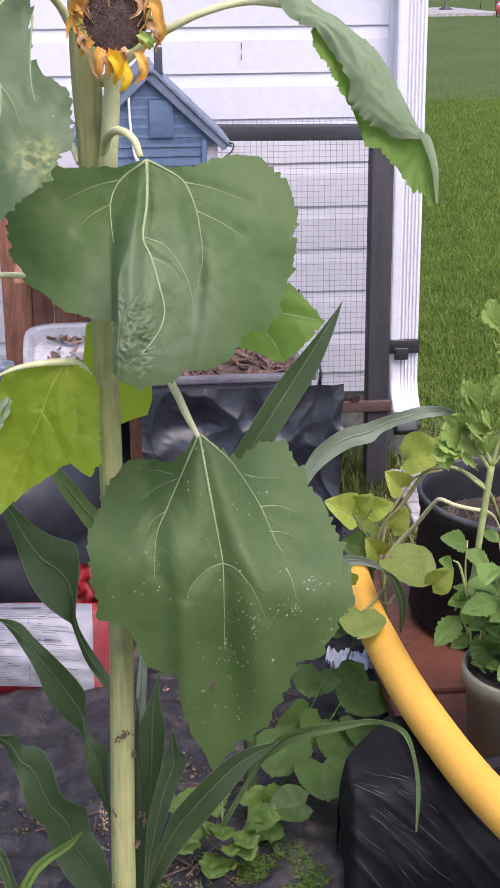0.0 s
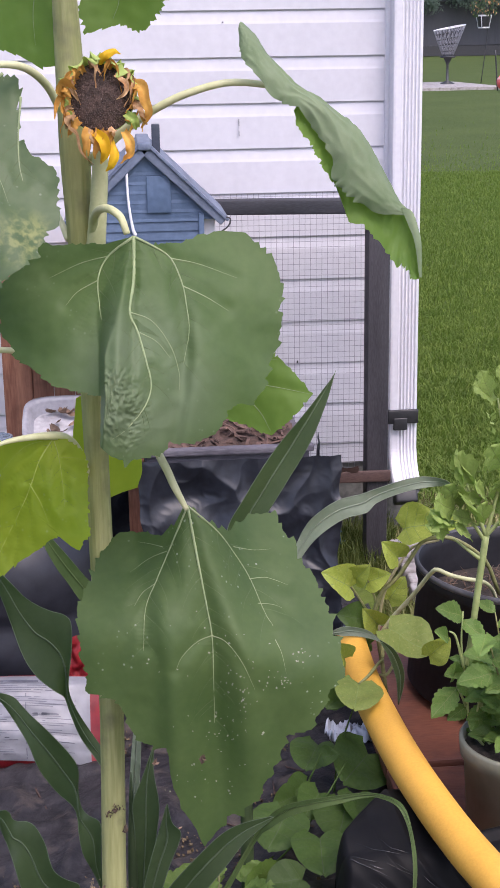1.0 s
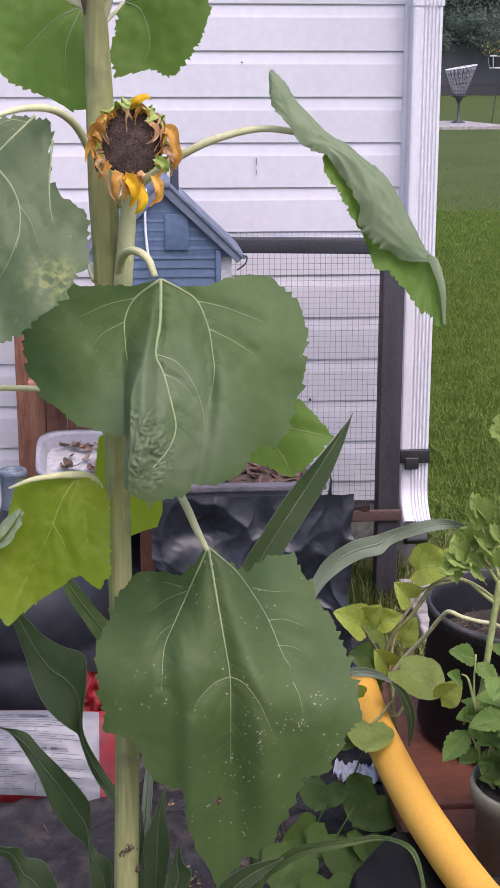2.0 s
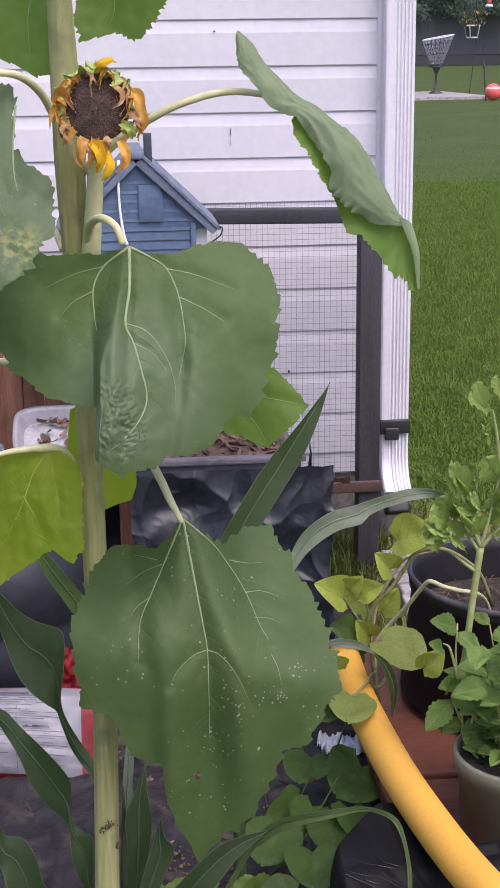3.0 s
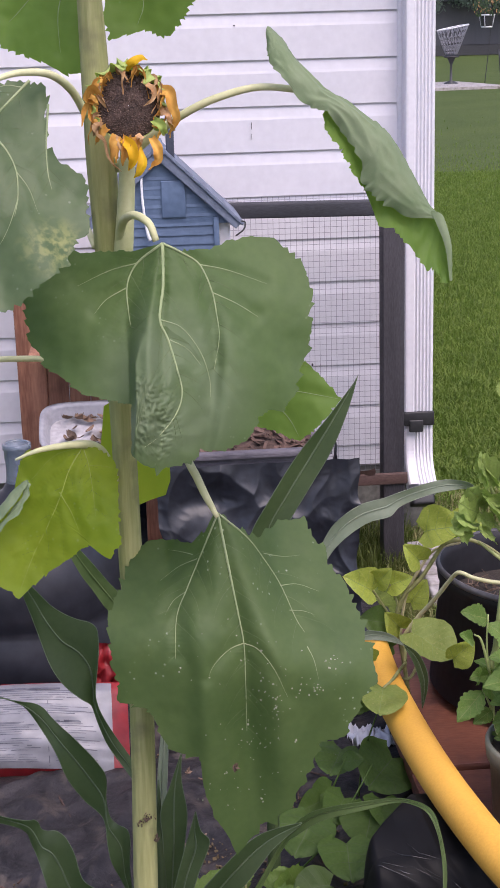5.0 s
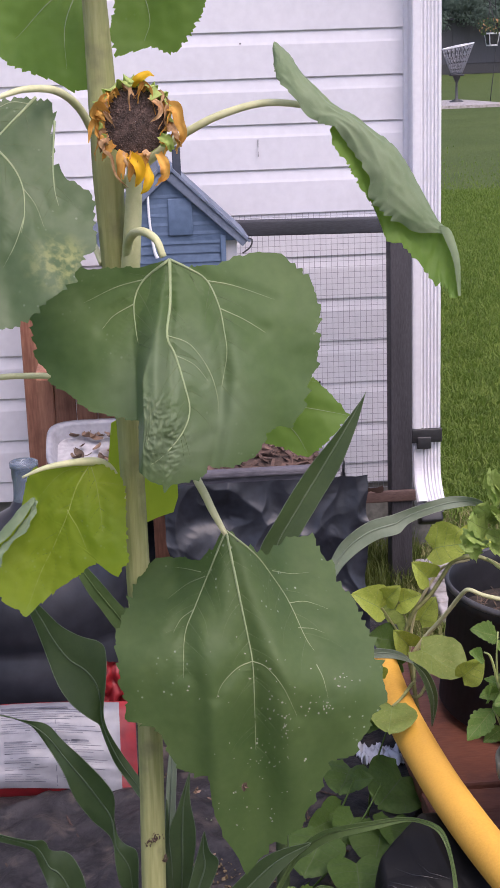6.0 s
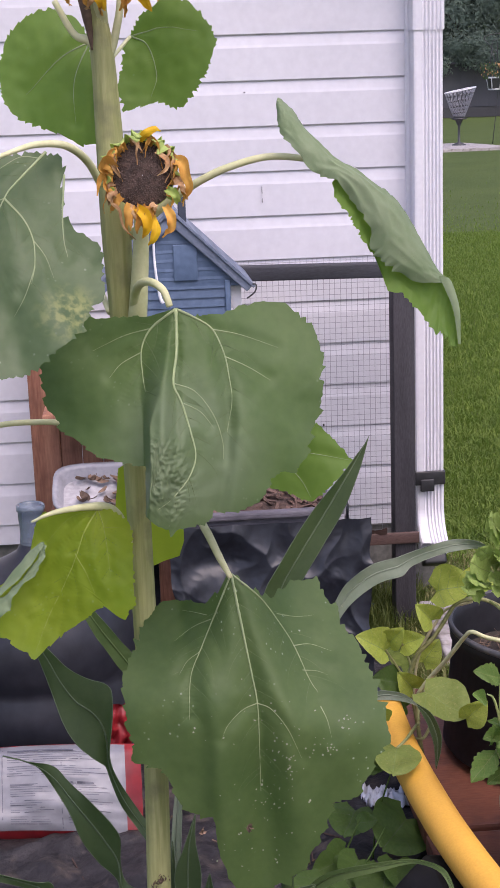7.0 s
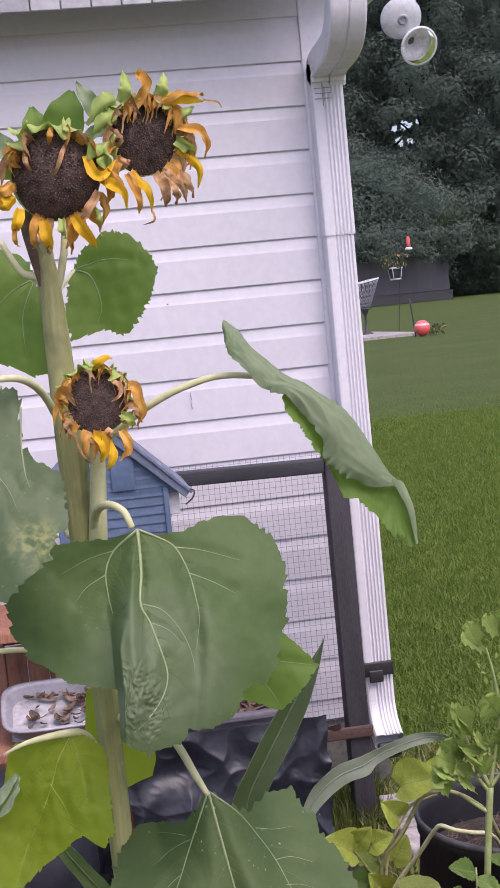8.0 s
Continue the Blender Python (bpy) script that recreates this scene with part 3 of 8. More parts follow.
def spout_section(x0, x1, y_in, y_out, ribs=(0.36, 0.48, 0.60, 0.72, 0.84)):
    """Rectangular tube with shallow grooves down its face: (x, distance out from the wall)."""
    w, pts = x1 - x0, [(x0 + 0.004, y_in), (x0, y_in + 0.005), (x0, y_out - 0.006), (x0 + 0.003, y_out - 0.001), (x0 + 0.008, y_out)]
    for r in ribs:
        c = x0 + w * r
        pts += [(c - 0.0034, y_out), (c - 0.0012, y_out - 0.0034), (c + 0.0012, y_out - 0.0034), (c + 0.0034, y_out)]
    return pts + [(x1 - 0.006, y_out), (x1 - 0.002, y_out - 0.002), (x1, y_out - 0.006), (x1, y_in + 0.005), (x1 - 0.004, y_in)]


spout = thing("downspout", (0.052, -0.045, 0.12), "white ribbed aluminium downspout down the house corner", "downspout")
piece("lower_pipe", swept(spout_section(0.0085, 0.0775, 0, 0.048), [(-0.018, 0.33), (-0.018, 0.6), (-0.018, 1.0), (-0.018, 1.354)]), TRIM, spout, smooth=False)
piece("upper_pipe", swept(spout_section(0.0065, 0.0810, 0, 0.051), [(-0.0175, 1.350), (-0.0175, 1.55), (-0.0175, 1.73)]), TRIM, spout, smooth=False)
arc = [(-0.018, 1.700), (-0.018, 1.722), (-0.022, 1.744), (-0.045, 1.762), (-0.095, 1.772), (-0.165, 1.778), (-0.225, 1.786), (-0.262, 1.808), (-0.282, 1.850), (-0.286, 1.96)]
piece("upper_elbow", swept(spout_section(0.0060, 0.0885, 0, 0.058, (0.5,)), [(q[0] + 0.0016 * (i % 4 == 0) * (6 < i < 70), q[1] + 0.0010 * (i % 4 == 0) * (6 < i < 70)) for i, q in enumerate(spline(arc, 96))]), TRIM, spout, smooth=False)
for d in (0.0, 0.012, 0.024, 0.036):
    piece("crimp", box(0.012, 0.050, -0.0705, -0.0680, 1.662 + d, 1.664 + d, 0.0006), GREY_PLASTIC, spout)
piece("crimp", box(0.030, 0.0320, -0.0705, -0.0680, 1.645, 1.715, 0.0006), GREY_PLASTIC, spout)
low = [(-0.018, 0.31), (-0.018, 0.26), (-0.022, 0.215), (-0.040, 0.175), (-0.070, 0.145), (-0.098, 0.128)]
piece("lower_elbow", swept(spout_section(0.011, 0.079, 0, 0.044), spline(low, 18)), TRIM, spout, "white flared elbow with a dark open mouth", smooth=False)
# Black box in the elbow's opening; the shade inside is put in as colour.
piece("mouth", box(0.018, 0.073, -0.118, -0.072, 0.100, 0.134, 0.006, about(0.056, -0.09, 0.12, -28)), RUBBER, spout)
strap = piece("rubber_strap", box(0.0060, 0.0800, -0.0715, -0.016, 0.296, 0.330, 0.003), RUBBER, spout, "black rubber strap with a tab")
piece("strap_tab", box(0.018, 0.052, -0.078, -0.0725, 0.282, 0.312, 0.003), RUBBER, strap)

# twin floodlight under the eave corner
flood = thing("floodlight", (0.21, -0.16, 1.93), "twin outdoor floodlight with one frosted and one clear bulb", "light fixture")
piece("socket_arm", joined(tube([(0.21, -0.16, 1.975), (0.205, -0.17, 1.90), (0.195, -0.155, 1.86)], [0.012, 0.014, 0.02], 12), tube([(0.23, -0.14, 1.975), (0.236, -0.13, 1.88), (0.236, -0.12, 1.80)], [0.012, 0.014, 0.018], 12)), TRIM, flood)


def bulb(at, aim, r):
    """A reflector bulb: a cone that opens to a domed lens."""
    m = look(at, Vector(at) + Vector(aim)).to_3x3()
    prof = [(0.30, 0.9), (0.33, 0.7), (0.62, 0.35), (0.95, 0.08), (1.0, 0.0), (0.985, -0.05)]
    lens = [(0.985, -0.05), (0.85, -0.17), (0.6, -0.27), (0.3, -0.33), (0.001, -0.35)]
    out = []
    for q in (prof, lens):
        ang = np.linspace(0, 2 * np.pi, 36, endpoint=False)
        P = np.array([[tuple(Vector(at) + m @ Vector((a * r * math.cos(w), a * r * math.sin(w), b * r))) for w in ang] for a, b in q])
        out.append(grid(P, True))
    return out


for at, aim, r, lens_mat, cone_mat in (((0.194, -0.20, 1.807), (0.0, -1, -0.45), 0.047, BULB_FROST, BULB_FROST), ((0.231, -0.195, 1.745), (0.15, -0.9, -0.45), 0.042, BULB_GLASS, MIRROR)):
    cone, lens = bulb(at, aim, r)
    shell = piece("bulb", cone, cone_mat, flood)
    piece("lens", lens, lens_mat, shell)
    m_ = look(at, Vector(at) + Vector(aim)).to_3x3()
    hub_ = [[tuple(Vector(at) + m_ @ Vector((q * r * math.cos(w), q * r * math.sin(w), h * r))) for w in np.linspace(0, 2 * np.pi, 24, endpoint=False)] for q, h in ((0.26, -0.32), (0.24, -0.40), (0.13, -0.42), (0.12, -0.36))]
    if lens_mat is BULB_FROST:
        piece("lens_ring", grid(np.array(hub_), True), GREY_PLASTIC, shell)
    else:
        rim_ = [tuple(Vector(at) + m_ @ Vector((0.97 * r * math.cos(w), 0.97 * r * math.sin(w), -0.04 * r))) for w in np.linspace(0, 2 * np.pi, 25)]
        piece("lens_rim", tube(rim_, [0.0035], 8, 60), CORD, shell, "white rim")

# ---- wire cage in front of the wall ----
cage = thing("wire_cage", (-0.25, -0.2, 0.0), "black wooden frame covered with square wire mesh", "cage")
piece("post", box(-0.072, -0.023, -0.225, -0.175, 0.0, 0.855, 0.003), BLACK_WOOD, cage, "black-stained corner post")
piece("top_rail", box(-0.60, -0.0725, -0.222, -0.18, 0.819, 0.851, 0.003, about(-0.066, -0.2, 0.843, 0, 0.9, 0)), BEAM_WOOD, cage)
piece("bottom_rail", box(-0.60, -0.017, -0.235, -0.2255, 0.205, 0.232, 0.003), RAIL_WOOD, cage, "reddish brown bottom rail")
piece("rear_post", box(-0.645, -0.60, -0.225, -0.18, 0.0, 0.86, 0.003), BLACK_WOOD, cage)


def wire_mesh(x0, x1, z0, z1, y, step=0.0127, r=0.00042):
    v, f = [], []
    q = [(-r, -r), (r, -r), (r, r), (-r, r)]
    for i, x in enumerate(np.arange(x0, x1, step)):
        k = len(v)
        wob = 0.0012 * math.sin(i * 2.1)
        for z in (z0, (z0 + z1) / 2, z1):
            v += [(x + a + wob * math.sin(z * 9), y + b + 0.004 * math.sin(z * 7 + x * 5), z) for a, b in q]
        f += [(k + 4 * s + j, k + 4 * s + (j + 1) % 4, k + 4 * s + 4 + (j + 1) % 4, k + 4 * s + 4 + j) for s in (0, 1) for j in range(4)]
    for i, z in enumerate(np.arange(z0, z1, step)):
        k = len(v)
        for x in (x0, (x0 + x1) / 2, x1):
            v += [(x, y + b + 0.0011 + 0.004 * math.sin(z * 7 + x * 5), z + a) for a, b in q]
        f += [(k + 4 * s + j, k + 4 * s + (j + 1) % 4, k + 4 * s + 4 + (j + 1) % 4, k + 4 * s + 4 + j) for s in (0, 1) for j in range(4)]
    return v, f


piece("wire_mesh", wire_mesh(-0.60, -0.070, 0.222, 0.864, -0.172), WIRE, cage, "galvanised square wire mesh", smooth=False, kind="stuff")
piece("torn_flap", grid(np.array([[(-0.135 + 0.014 * i + 0.004 * math.sin(3 * j), -0.237 - 0.003 * j, 0.232 + 0.007 * j + 0.003 * math.sin(i * 2.0 + j)) for i in range(4)] for j in range(3)])), RAIL_WOOD, cage)

# ---- little blue house on a wooden bench ----
HX, HY0, HY1, EAVE, PEAK = -0.562, -0.46, -0.24, 0.862, 0.988
play = thing("blue_wooden_house", (HX, -0.35, 0.602), "small slate-blue wooden house with a grey gable roof", "playhouse")
for k in range(19):
    z0 = 0.604 + k * 0.0185
    half = 0.112 if z0 < EAVE else max(0.006, 0.135 * (PEAK - 0.016 - z0) / (PEAK - EAVE))
    sec = [(HY0 + 0.006, z0), (HY0 - 0.004, z0), (HY0 - 0.001, z0 + 0.0182), (HY0 + 0.006, z0 + 0.0182)]
    piece("clapboard", extruded(sec, HX - half, HX + half), BLUE_PAINT, play, smooth=False)
piece("body", box(HX - 0.108, HX + 0.108, HY0 + 0.007, HY1, 0.602, 0.868, 0.002), BLUE_PAINT, play)
piece("gable_panel", ([(HX - 0.138, HY0 - 0.003, 0.848), (HX + 0.138, HY0 - 0.003, 0.848), (HX, HY0 - 0.003, 0.976), (HX - 0.138, HY0 + 0.005, 0.848), (HX + 0.138, HY0 + 0.005, 0.848), (HX, HY0 + 0.005, 0.976)], [(0, 1, 2), (3, 5, 4), (0, 3, 4, 1), (1, 4, 5, 2), (2, 5, 3, 0)]), BLUE_PAINT, play, smooth=False)
piece("shutter", box(HX + 0.002, HX + 0.050, HY0 - 0.008, HY0 - 0.0045, 0.862, 0.935, 0.002), BLUE_PAINT, play)
for x in (HX - 0.114, HX + 0.104):
    piece("corner_board", box(x, x + 0.011, HY0 - 0.008, HY0 + 0.004, 0.602, 0.860, 0.0015), BLUE_PAINT, play)
piece("white_board", box(HX + 0.110, HX + 0.138, HY0 + 0.012, HY0 + 0.10, 0.80, 0.86, 0.002), TRIM, play, "strip of white board beside the wall")
slope = math.degrees(math.atan2(PEAK - EAVE, 0.135))
for side in (1, -1):
    tm = pose(HX, 0, PEAK, 0, side * slope, 0)
    run = 0.212
    a, b = (0.0, run) if side > 0 else (-run, 0.0)
    slab = piece("roof_slab", box(a + (0.006 if side > 0 else 0), b - (0.006 if side < 0 else 0), HY0 - 0.016, HY1 + 0.02, -0.010, 0.008, 0.002, tm), BLUE_ROOF, play, smooth=False)
    for i in range(11):
        u0 = i * run / 11
        q0, q1 = (u0, u0 + run / 11 + 0.004) if side > 0 else (-u0 - run / 11 - 0.004, -u0)
        piece("shingle", box(q0, q1, HY0 - 0.020, HY1 + 0.018, 0.0085, 0.0150, 0.0012, tm @ pose(0, 0, 0.0, 0, side * 1.2, 0)), BLUE_ROOF, slab, smooth=False)
piece("ridge_cap", box(HX - 0.014, HX + 0.014, HY0 - 0.022, HY1 + 0.02, 0.986, 1.002, 0.004), BLUE_ROOF, play)
piece("chimney", box(HX + 0.016, HX + 0.032, HY0 - 0.0, HY0 + 0.02, 0.975, 1.035, 0.002), DARK_ROOF, play)
piece("eave_hook", tube([(-0.404, -0.485, 0.853), (-0.396, -0.487, 0.850), (-0.400, -0.488, 0.836), (-0.416, -0.487, 0.824)], [0.0016, 0.0016, 0.0016], 6, 10), DARK_METAL, play)
cord = tagged(piece("cord", tube([(-0.596, -0.472, 0.985), (-0.598, -0.473, 0.93), (-0.596, -0.474, 0.88), (-0.590, -0.475, 0.835), (-0.585, -0.474, 0.82)], [0.0028, 0.0026, 0.0026, 0.0032, 0.004], 8, 24), CORD), "white cord hanging down the front of the blue house", "cord")

bench = thing("potting_bench", (-0.72, -0.3, 0.0), "red-brown stained wooden potting bench against the siding", "bench")
piece("back_post", box(-0.889, -0.825, -0.19, -0.14, 0.0, 0.835, 0.004), RED_WOOD, bench, smooth=False)
for i in range(7):
    x = -0.824 + i * 0.047
    piece("back_plank", box(x, x + 0.0455, -0.185, -0.168, 0.18, 0.505 + 0.004 * (i % 3), 0.0025), RED_WOOD, bench, smooth=False)
piece("dark_strip", box(-0.824, -0.50, -0.19, -0.172, 0.512, 0.522, 0.002), BLACK_WOOD, bench)
piece("upper_shelf", box(-0.842, -0.45, -0.47, -0.165, 0.580, 0.600, 0.003), RED_WOOD, bench, smooth=False)
piece("lower_shelf", box(-0.842, -0.585, -0.56, -0.19, 0.360, 0.380, 0.003), RED_WOOD, bench, smooth=False)
for x, y in ((-0.620, -0.47), (-0.50, -0.20)):
    piece("leg", box(x, x + 0.036, y - 0.018, y + 0.018, 0.0, 0.579, 0.004), RED_WOOD, bench, smooth=False)


def tub_geo(cx, cy, z0, z1, hx, hy, lip=0.008):
    """An open rounded tub with a rolled rim."""
    def ring(a, b, z):
        w = np.linspace(0, 2 * np.pi, 40, endpoint=False)
        e = 0.45
        return [(cx + a * np.sign(np.cos(q)) * abs(np.cos(q)) ** e, cy + b * np.sign(np.sin(q)) * abs(np.sin(q)) ** e, z) for q in w]
    rows = [ring(hx * 0.78, hy * 0.78, z0), ring(hx * 0.80, hy * 0.80, z0 + 0.004), ring(hx, hy, z1 - 0.006), ring(hx + lip, hy + lip, z1 - 0.004), ring(hx + lip, hy + lip, z1), ring(hx, hy, z1), ring(hx - 0.004, hy - 0.004, z1 - 0.006), ring(hx * 0.77, hy * 0.77, z0 + 0.007)]
    v, f = grid(np.array(rows), True)
    f.append(tuple(range(40))[::-1])
    f.append(tuple(range(7 * 40, 8 * 40)))
    return v, f


tray = thing("grey_tub", (-0.715, -0.44, 0.381), "grey plastic tub with dead leaves on dirty white lining", "tub")
tilt = about(-0.715, -0.40, 0.385, 24, 0, 0)


def tilted(geo, m):
    return [tuple(m @ Vector(q)) for q in geo[0]], geo[1]


piece("shell", tilted(tub_geo(-0.715, -0.44, 0.392, 0.470, 0.108, 0.072), tilt), GREY_PLASTIC, tray)
rnd = random.Random(4)
lining = np.array([[(-0.715 + 0.098 * u, -0.44 + 0.065 * w, 0.438 + 0.008 * noise.noise((u * 3, w * 3, 2))) for u in np.linspace(-1, 1, 16)] for w in np.linspace(-1, 1, 10)])
piece("lining", tilted(grid(lining), tilt), PALE_PLASTIC, tray, "dirty white lining")


def scrap(at, size, rz, curl):
    q = np.array([[(u * size, w * size * 0.45 * (1 - u * u * 0.8), curl * size * (u * u) + 0.2 * size * abs(w)) for w in np.linspace(-1, 1, 4)] for u in np.linspace(-1, 1, 6)])
    m = pose(*at, rnd.uniform(-25, 25), rnd.uniform(-25, 25), rz)
    v, f = grid(q)
    return [tuple(m @ Vector(p)) for p in v], f


for k in range(44):
    at = tilt @ Vector((-0.715 + rnd.uniform(-0.07, 0.085), -0.44 + rnd.uniform(-0.05, 0.05), 0.450))
    piece("dead_leaf", scrap(at, rnd.uniform(0.009, 0.020), rnd.uniform(0, 360), rnd.uniform(0.2, 0.7)), DRY_LEAF, tray)

# ---- planter box with mulch, draped in black sheeting ----
PX0, PX1, PY0, PY1 = -0.583, -0.262, -0.66, -0.36
planter = thing("planter_box", (-0.42, -0.51, 0.0), "grey weathered planter box filled with bark mulch", "planter")
for x0, x1, y0, y1 in ((PX0, PX1, PY0, PY0 + 0.02), (PX0, PX1, PY1 - 0.02, PY1), (PX0, PX0 + 0.02, PY0 + 0.0205, PY1 - 0.0205), (PX1 - 0.02, PX1, PY0 + 0.0205, PY1 - 0.0205)):
    piece("side_board", box(x0, x1, y0, y1, 0.0, 0.415, 0.003), PLANTER_WOOD, planter, smooth=False)
piece("front_lip", box(PX0 - 0.008, PX1 + 0.008, PY0 - 0.0125, PY0 + 0.012, 0.4155, 0.428, 0.003), PLANTER_WOOD, planter, smooth=False)
bed = np.array([[(PX0 + 0.02 + u * (PX1 - PX0 - 0.04), PY0 + 0.02 + w * (PY1 - PY0 - 0.04), 0.405 + 0.03 * math.sin(math.pi * w) + 0.012 * noise.noise((u * 9, w * 9, 1))) for u in np.linspace(0, 1, 30)] for w in np.linspace(0, 1, 24)])
piece("mulch_bed", grid(bed), MULCH, planter, "brown bark mulch")
chips = []
for k in range(260):
    u, w = rnd.random(), rnd.random()
    c = Vector((PX0 + 0.03 + u * (PX1 - PX0 - 0.06), PY0 + 0.03 + w * (PY1 - PY0 - 0.06), 0.412 + 0.03 * math.sin(math.pi * w)))
    s = rnd.uniform(0.006, 0.016)
    chips.append(box(c.x - s, c.x + s, c.y - s * 0.3, c.y + s * 0.3, c.z - 0.0015, c.z + 0.0015, 0.0, about(c.x, c.y, c.z, rnd.uniform(-50, 50), rnd.uniform(-40, 40), rnd.uniform(0, 360))))
piece("bark_chips", joined(*chips), MULCH, planter, "loose bark chips", smooth=False, kind="stuff")


def drape(x0, x1, y, z0, z1, seed, depth=0.03, nx=210, nz=190, lean=0.02):
    out = []
    for z in np.linspace(z1, z0, nz):
        h = (z1 - z) / (z1 - z0)
        row = []
        for x in np.linspace(x0, x1, nx):
            a = 1 - 2.2 * abs(noise.noise((x * 8 + seed + 5.0 * z, z * 6 - x * 7, seed)))
            b = 1 - 2.2 * abs(noise.noise((x * 15 - z * 13, z * 12 + x * 9, seed + 5)))
            c = 1 - 2.2 * abs(noise.noise((x * 55 + z * 25, z * 45 - x * 20, seed + 9)))
            row.append((x + 0.006 * b, y - lean * h - depth * (0.30 + 0.6 * h) * (0.78 * a + 0.24 * b + 0.03 * c), z + 0.005 * b))
        out.append(row)
    return grid(np.array(out))


tagged(piece("black_sheeting", drape(PX0 - 0.015, PX1 + 0.055, PY0 - 0.012, 0.004, 0.405, 3.3, 0.05), SHEETING), "crumpled black plastic sheeting draped over the planter box", "sheeting")
tagged(piece("black_sheeting", tilted(drape(-0.16, 0.16, 0, 0.004, 0.36, 8.1, 0.05), pose(PX1 + 0.03, -0.51, 0, 0, 0, 84)), SHEETING), "crumpled black plastic hanging down the planter's side", "sheeting")

# ---- dark jug, soil bag ----
jug = thing("water_jug", (-0.853, -0.775, 0.0), "dark smoky plastic water jug with a narrow neck", "jug")
jat = (-0.853, -0.775, 0.002)
piece("body", lathe([(0.001, 0.0), (0.165, 0.0), (0.182, 0.012), (0.186, 0.05), (0.180, 0.06), (0.180, 0.075), (0.186, 0.085), (0.186, 0.17), (0.179, 0.18), (0.179, 0.20), (0.186, 0.21), (0.184, 0.275), (0.166, 0.322), (0.118, 0.366), (0.060, 0.394), (0.032, 0.410), (0.024, 0.425)], jat, 56), JUG, jug)
piece("neck", lathe([(0.024, 0.425), (0.0225, 0.445), (0.0225, 0.462), (0.024, 0.470), (0.024, 0.486), (0.0265, 0.488), (0.0265, 0.497), (0.023, 0.499), (0.020, 0.497), (0.020, 0.43)], jat), JUG_NECK, jug, "translucent blue-grey neck")
# This sheet is added to darken the void below the bench.
tagged(piece("black_sheeting", drape(-0.84, PX0 + 0.03, -0.28, 0.004, 0.345, 5.7, 0.03), SHEETING), "dark crumpled sheet added to fill the dark void below the bench", "sheeting")


def bag_face(u, w, lift=0.0):
    """A slumped bag: u along its length, w from its lower to its upper edge, both -1 to 1."""
    x = -0.940 + 0.268 * u
    puff = 0.045 * (1 - u ** 4) * (1 - w ** 4) + 0.010 * noise.noise((u * 3, w * 3, 7)) + 0.004 * noise.noise((u * 11, w * 9, 3))
    y, z = -1.078 + 0.043 * w - 0.030 * max(0.0, u) ** 2 * (1 - w) / 2, 0.074 + 0.068 * w
    nx = Vector((0, -0.82, 0.57))
    return Vector((x, y, z)) + nx * (puff + lift) + Vector((0, 0, -0.012 * (u * u)))


bag = thing("soil_bag", (-0.945, -1.085, 0.0), "red and white plastic bag of potting soil on weed fabric", "bag")
us, ws = np.linspace(-1, 1, 34), np.linspace(-1, 1, 22)
front = np.array([[tuple(bag_face(u, w)) for u in us] for w in ws])
rear = np.array([[(p[0], p[1] + 0.02 * (1 - w * w), max(0.004, p[2] - (0.07 * (1 - u ** 4) * (1 - w ** 4)))) for u, p in zip(us, row)] for w, row in zip(ws, front)])
piece("sack", joined(grid(front), grid(rear[:, ::-1])), BAG_RED, bag, "bright red plastic film")
lab = np.array([[tuple(bag_face(u, w, 0.003)) for u in np.linspace(-0.98, 0.90, 40)] for w in np.linspace(-0.80, 0.97, 24)])
label = piece("label", grid(lab), BAG_WHITE, bag, "white printed panel")
lines = []
for u0, u1, w1, rows_, gap in ((-0.95, -0.46, 0.80, 34, 0.046), (-0.38, 0.09, 0.36, 26, 0.046), (0.18, 0.46, 0.10, 18, 0.046), (0.16, 0.82, 0.82, 12, 0.048), (0.54, 0.82, 0.14, 18, 0.046), (-0.38, 0.05, 0.82, 8, 0.048)):
    for i in range(rows_):
        w = w1 - i * gap
        if w < -0.74:
            break
        if i % 7 == 6:
            continue
        end = u1 - (u1 - u0) * rnd.uniform(0.0, 0.45)
        thick = 0.022 if i == 0 else 0.0065
        lines.append(grid(np.array([[tuple(bag_face(u, w + q, 0.0036)) for u in np.linspace(u0, end, 10)] for q in (-thick, thick)])))
for u in (-0.42, 0.13, 0.50):
    lines.append(grid(np.array([[tuple(bag_face(u + q, w, 0.0036)) for w in np.linspace(-0.76, 0.86, 10)] for q in (-0.0025, 0.0025)])))
piece("printed_lines", joined(*lines), PRINT, label, "grey bars of small print", smooth=False, kind="stuff")
tagged(piece("red_packet", grid(np.array([[(-0.714 + 0.028 * u + 0.004 * noise.noise((w * 4, u, 2)), -0.985 - 0.004 * w + 0.012 * noise.noise((u * 2.5, w * 5, 9)), 0.095 + 0.092 * w + 0.010 * noise.noise((u * 3, w * 3, 4))) for u in np.linspace(-1, 1, 24)] for w in np.linspace(-1, 1, 40)])), BAG_RED), "crumpled red plastic packet standing behind the soil bag", "packet")


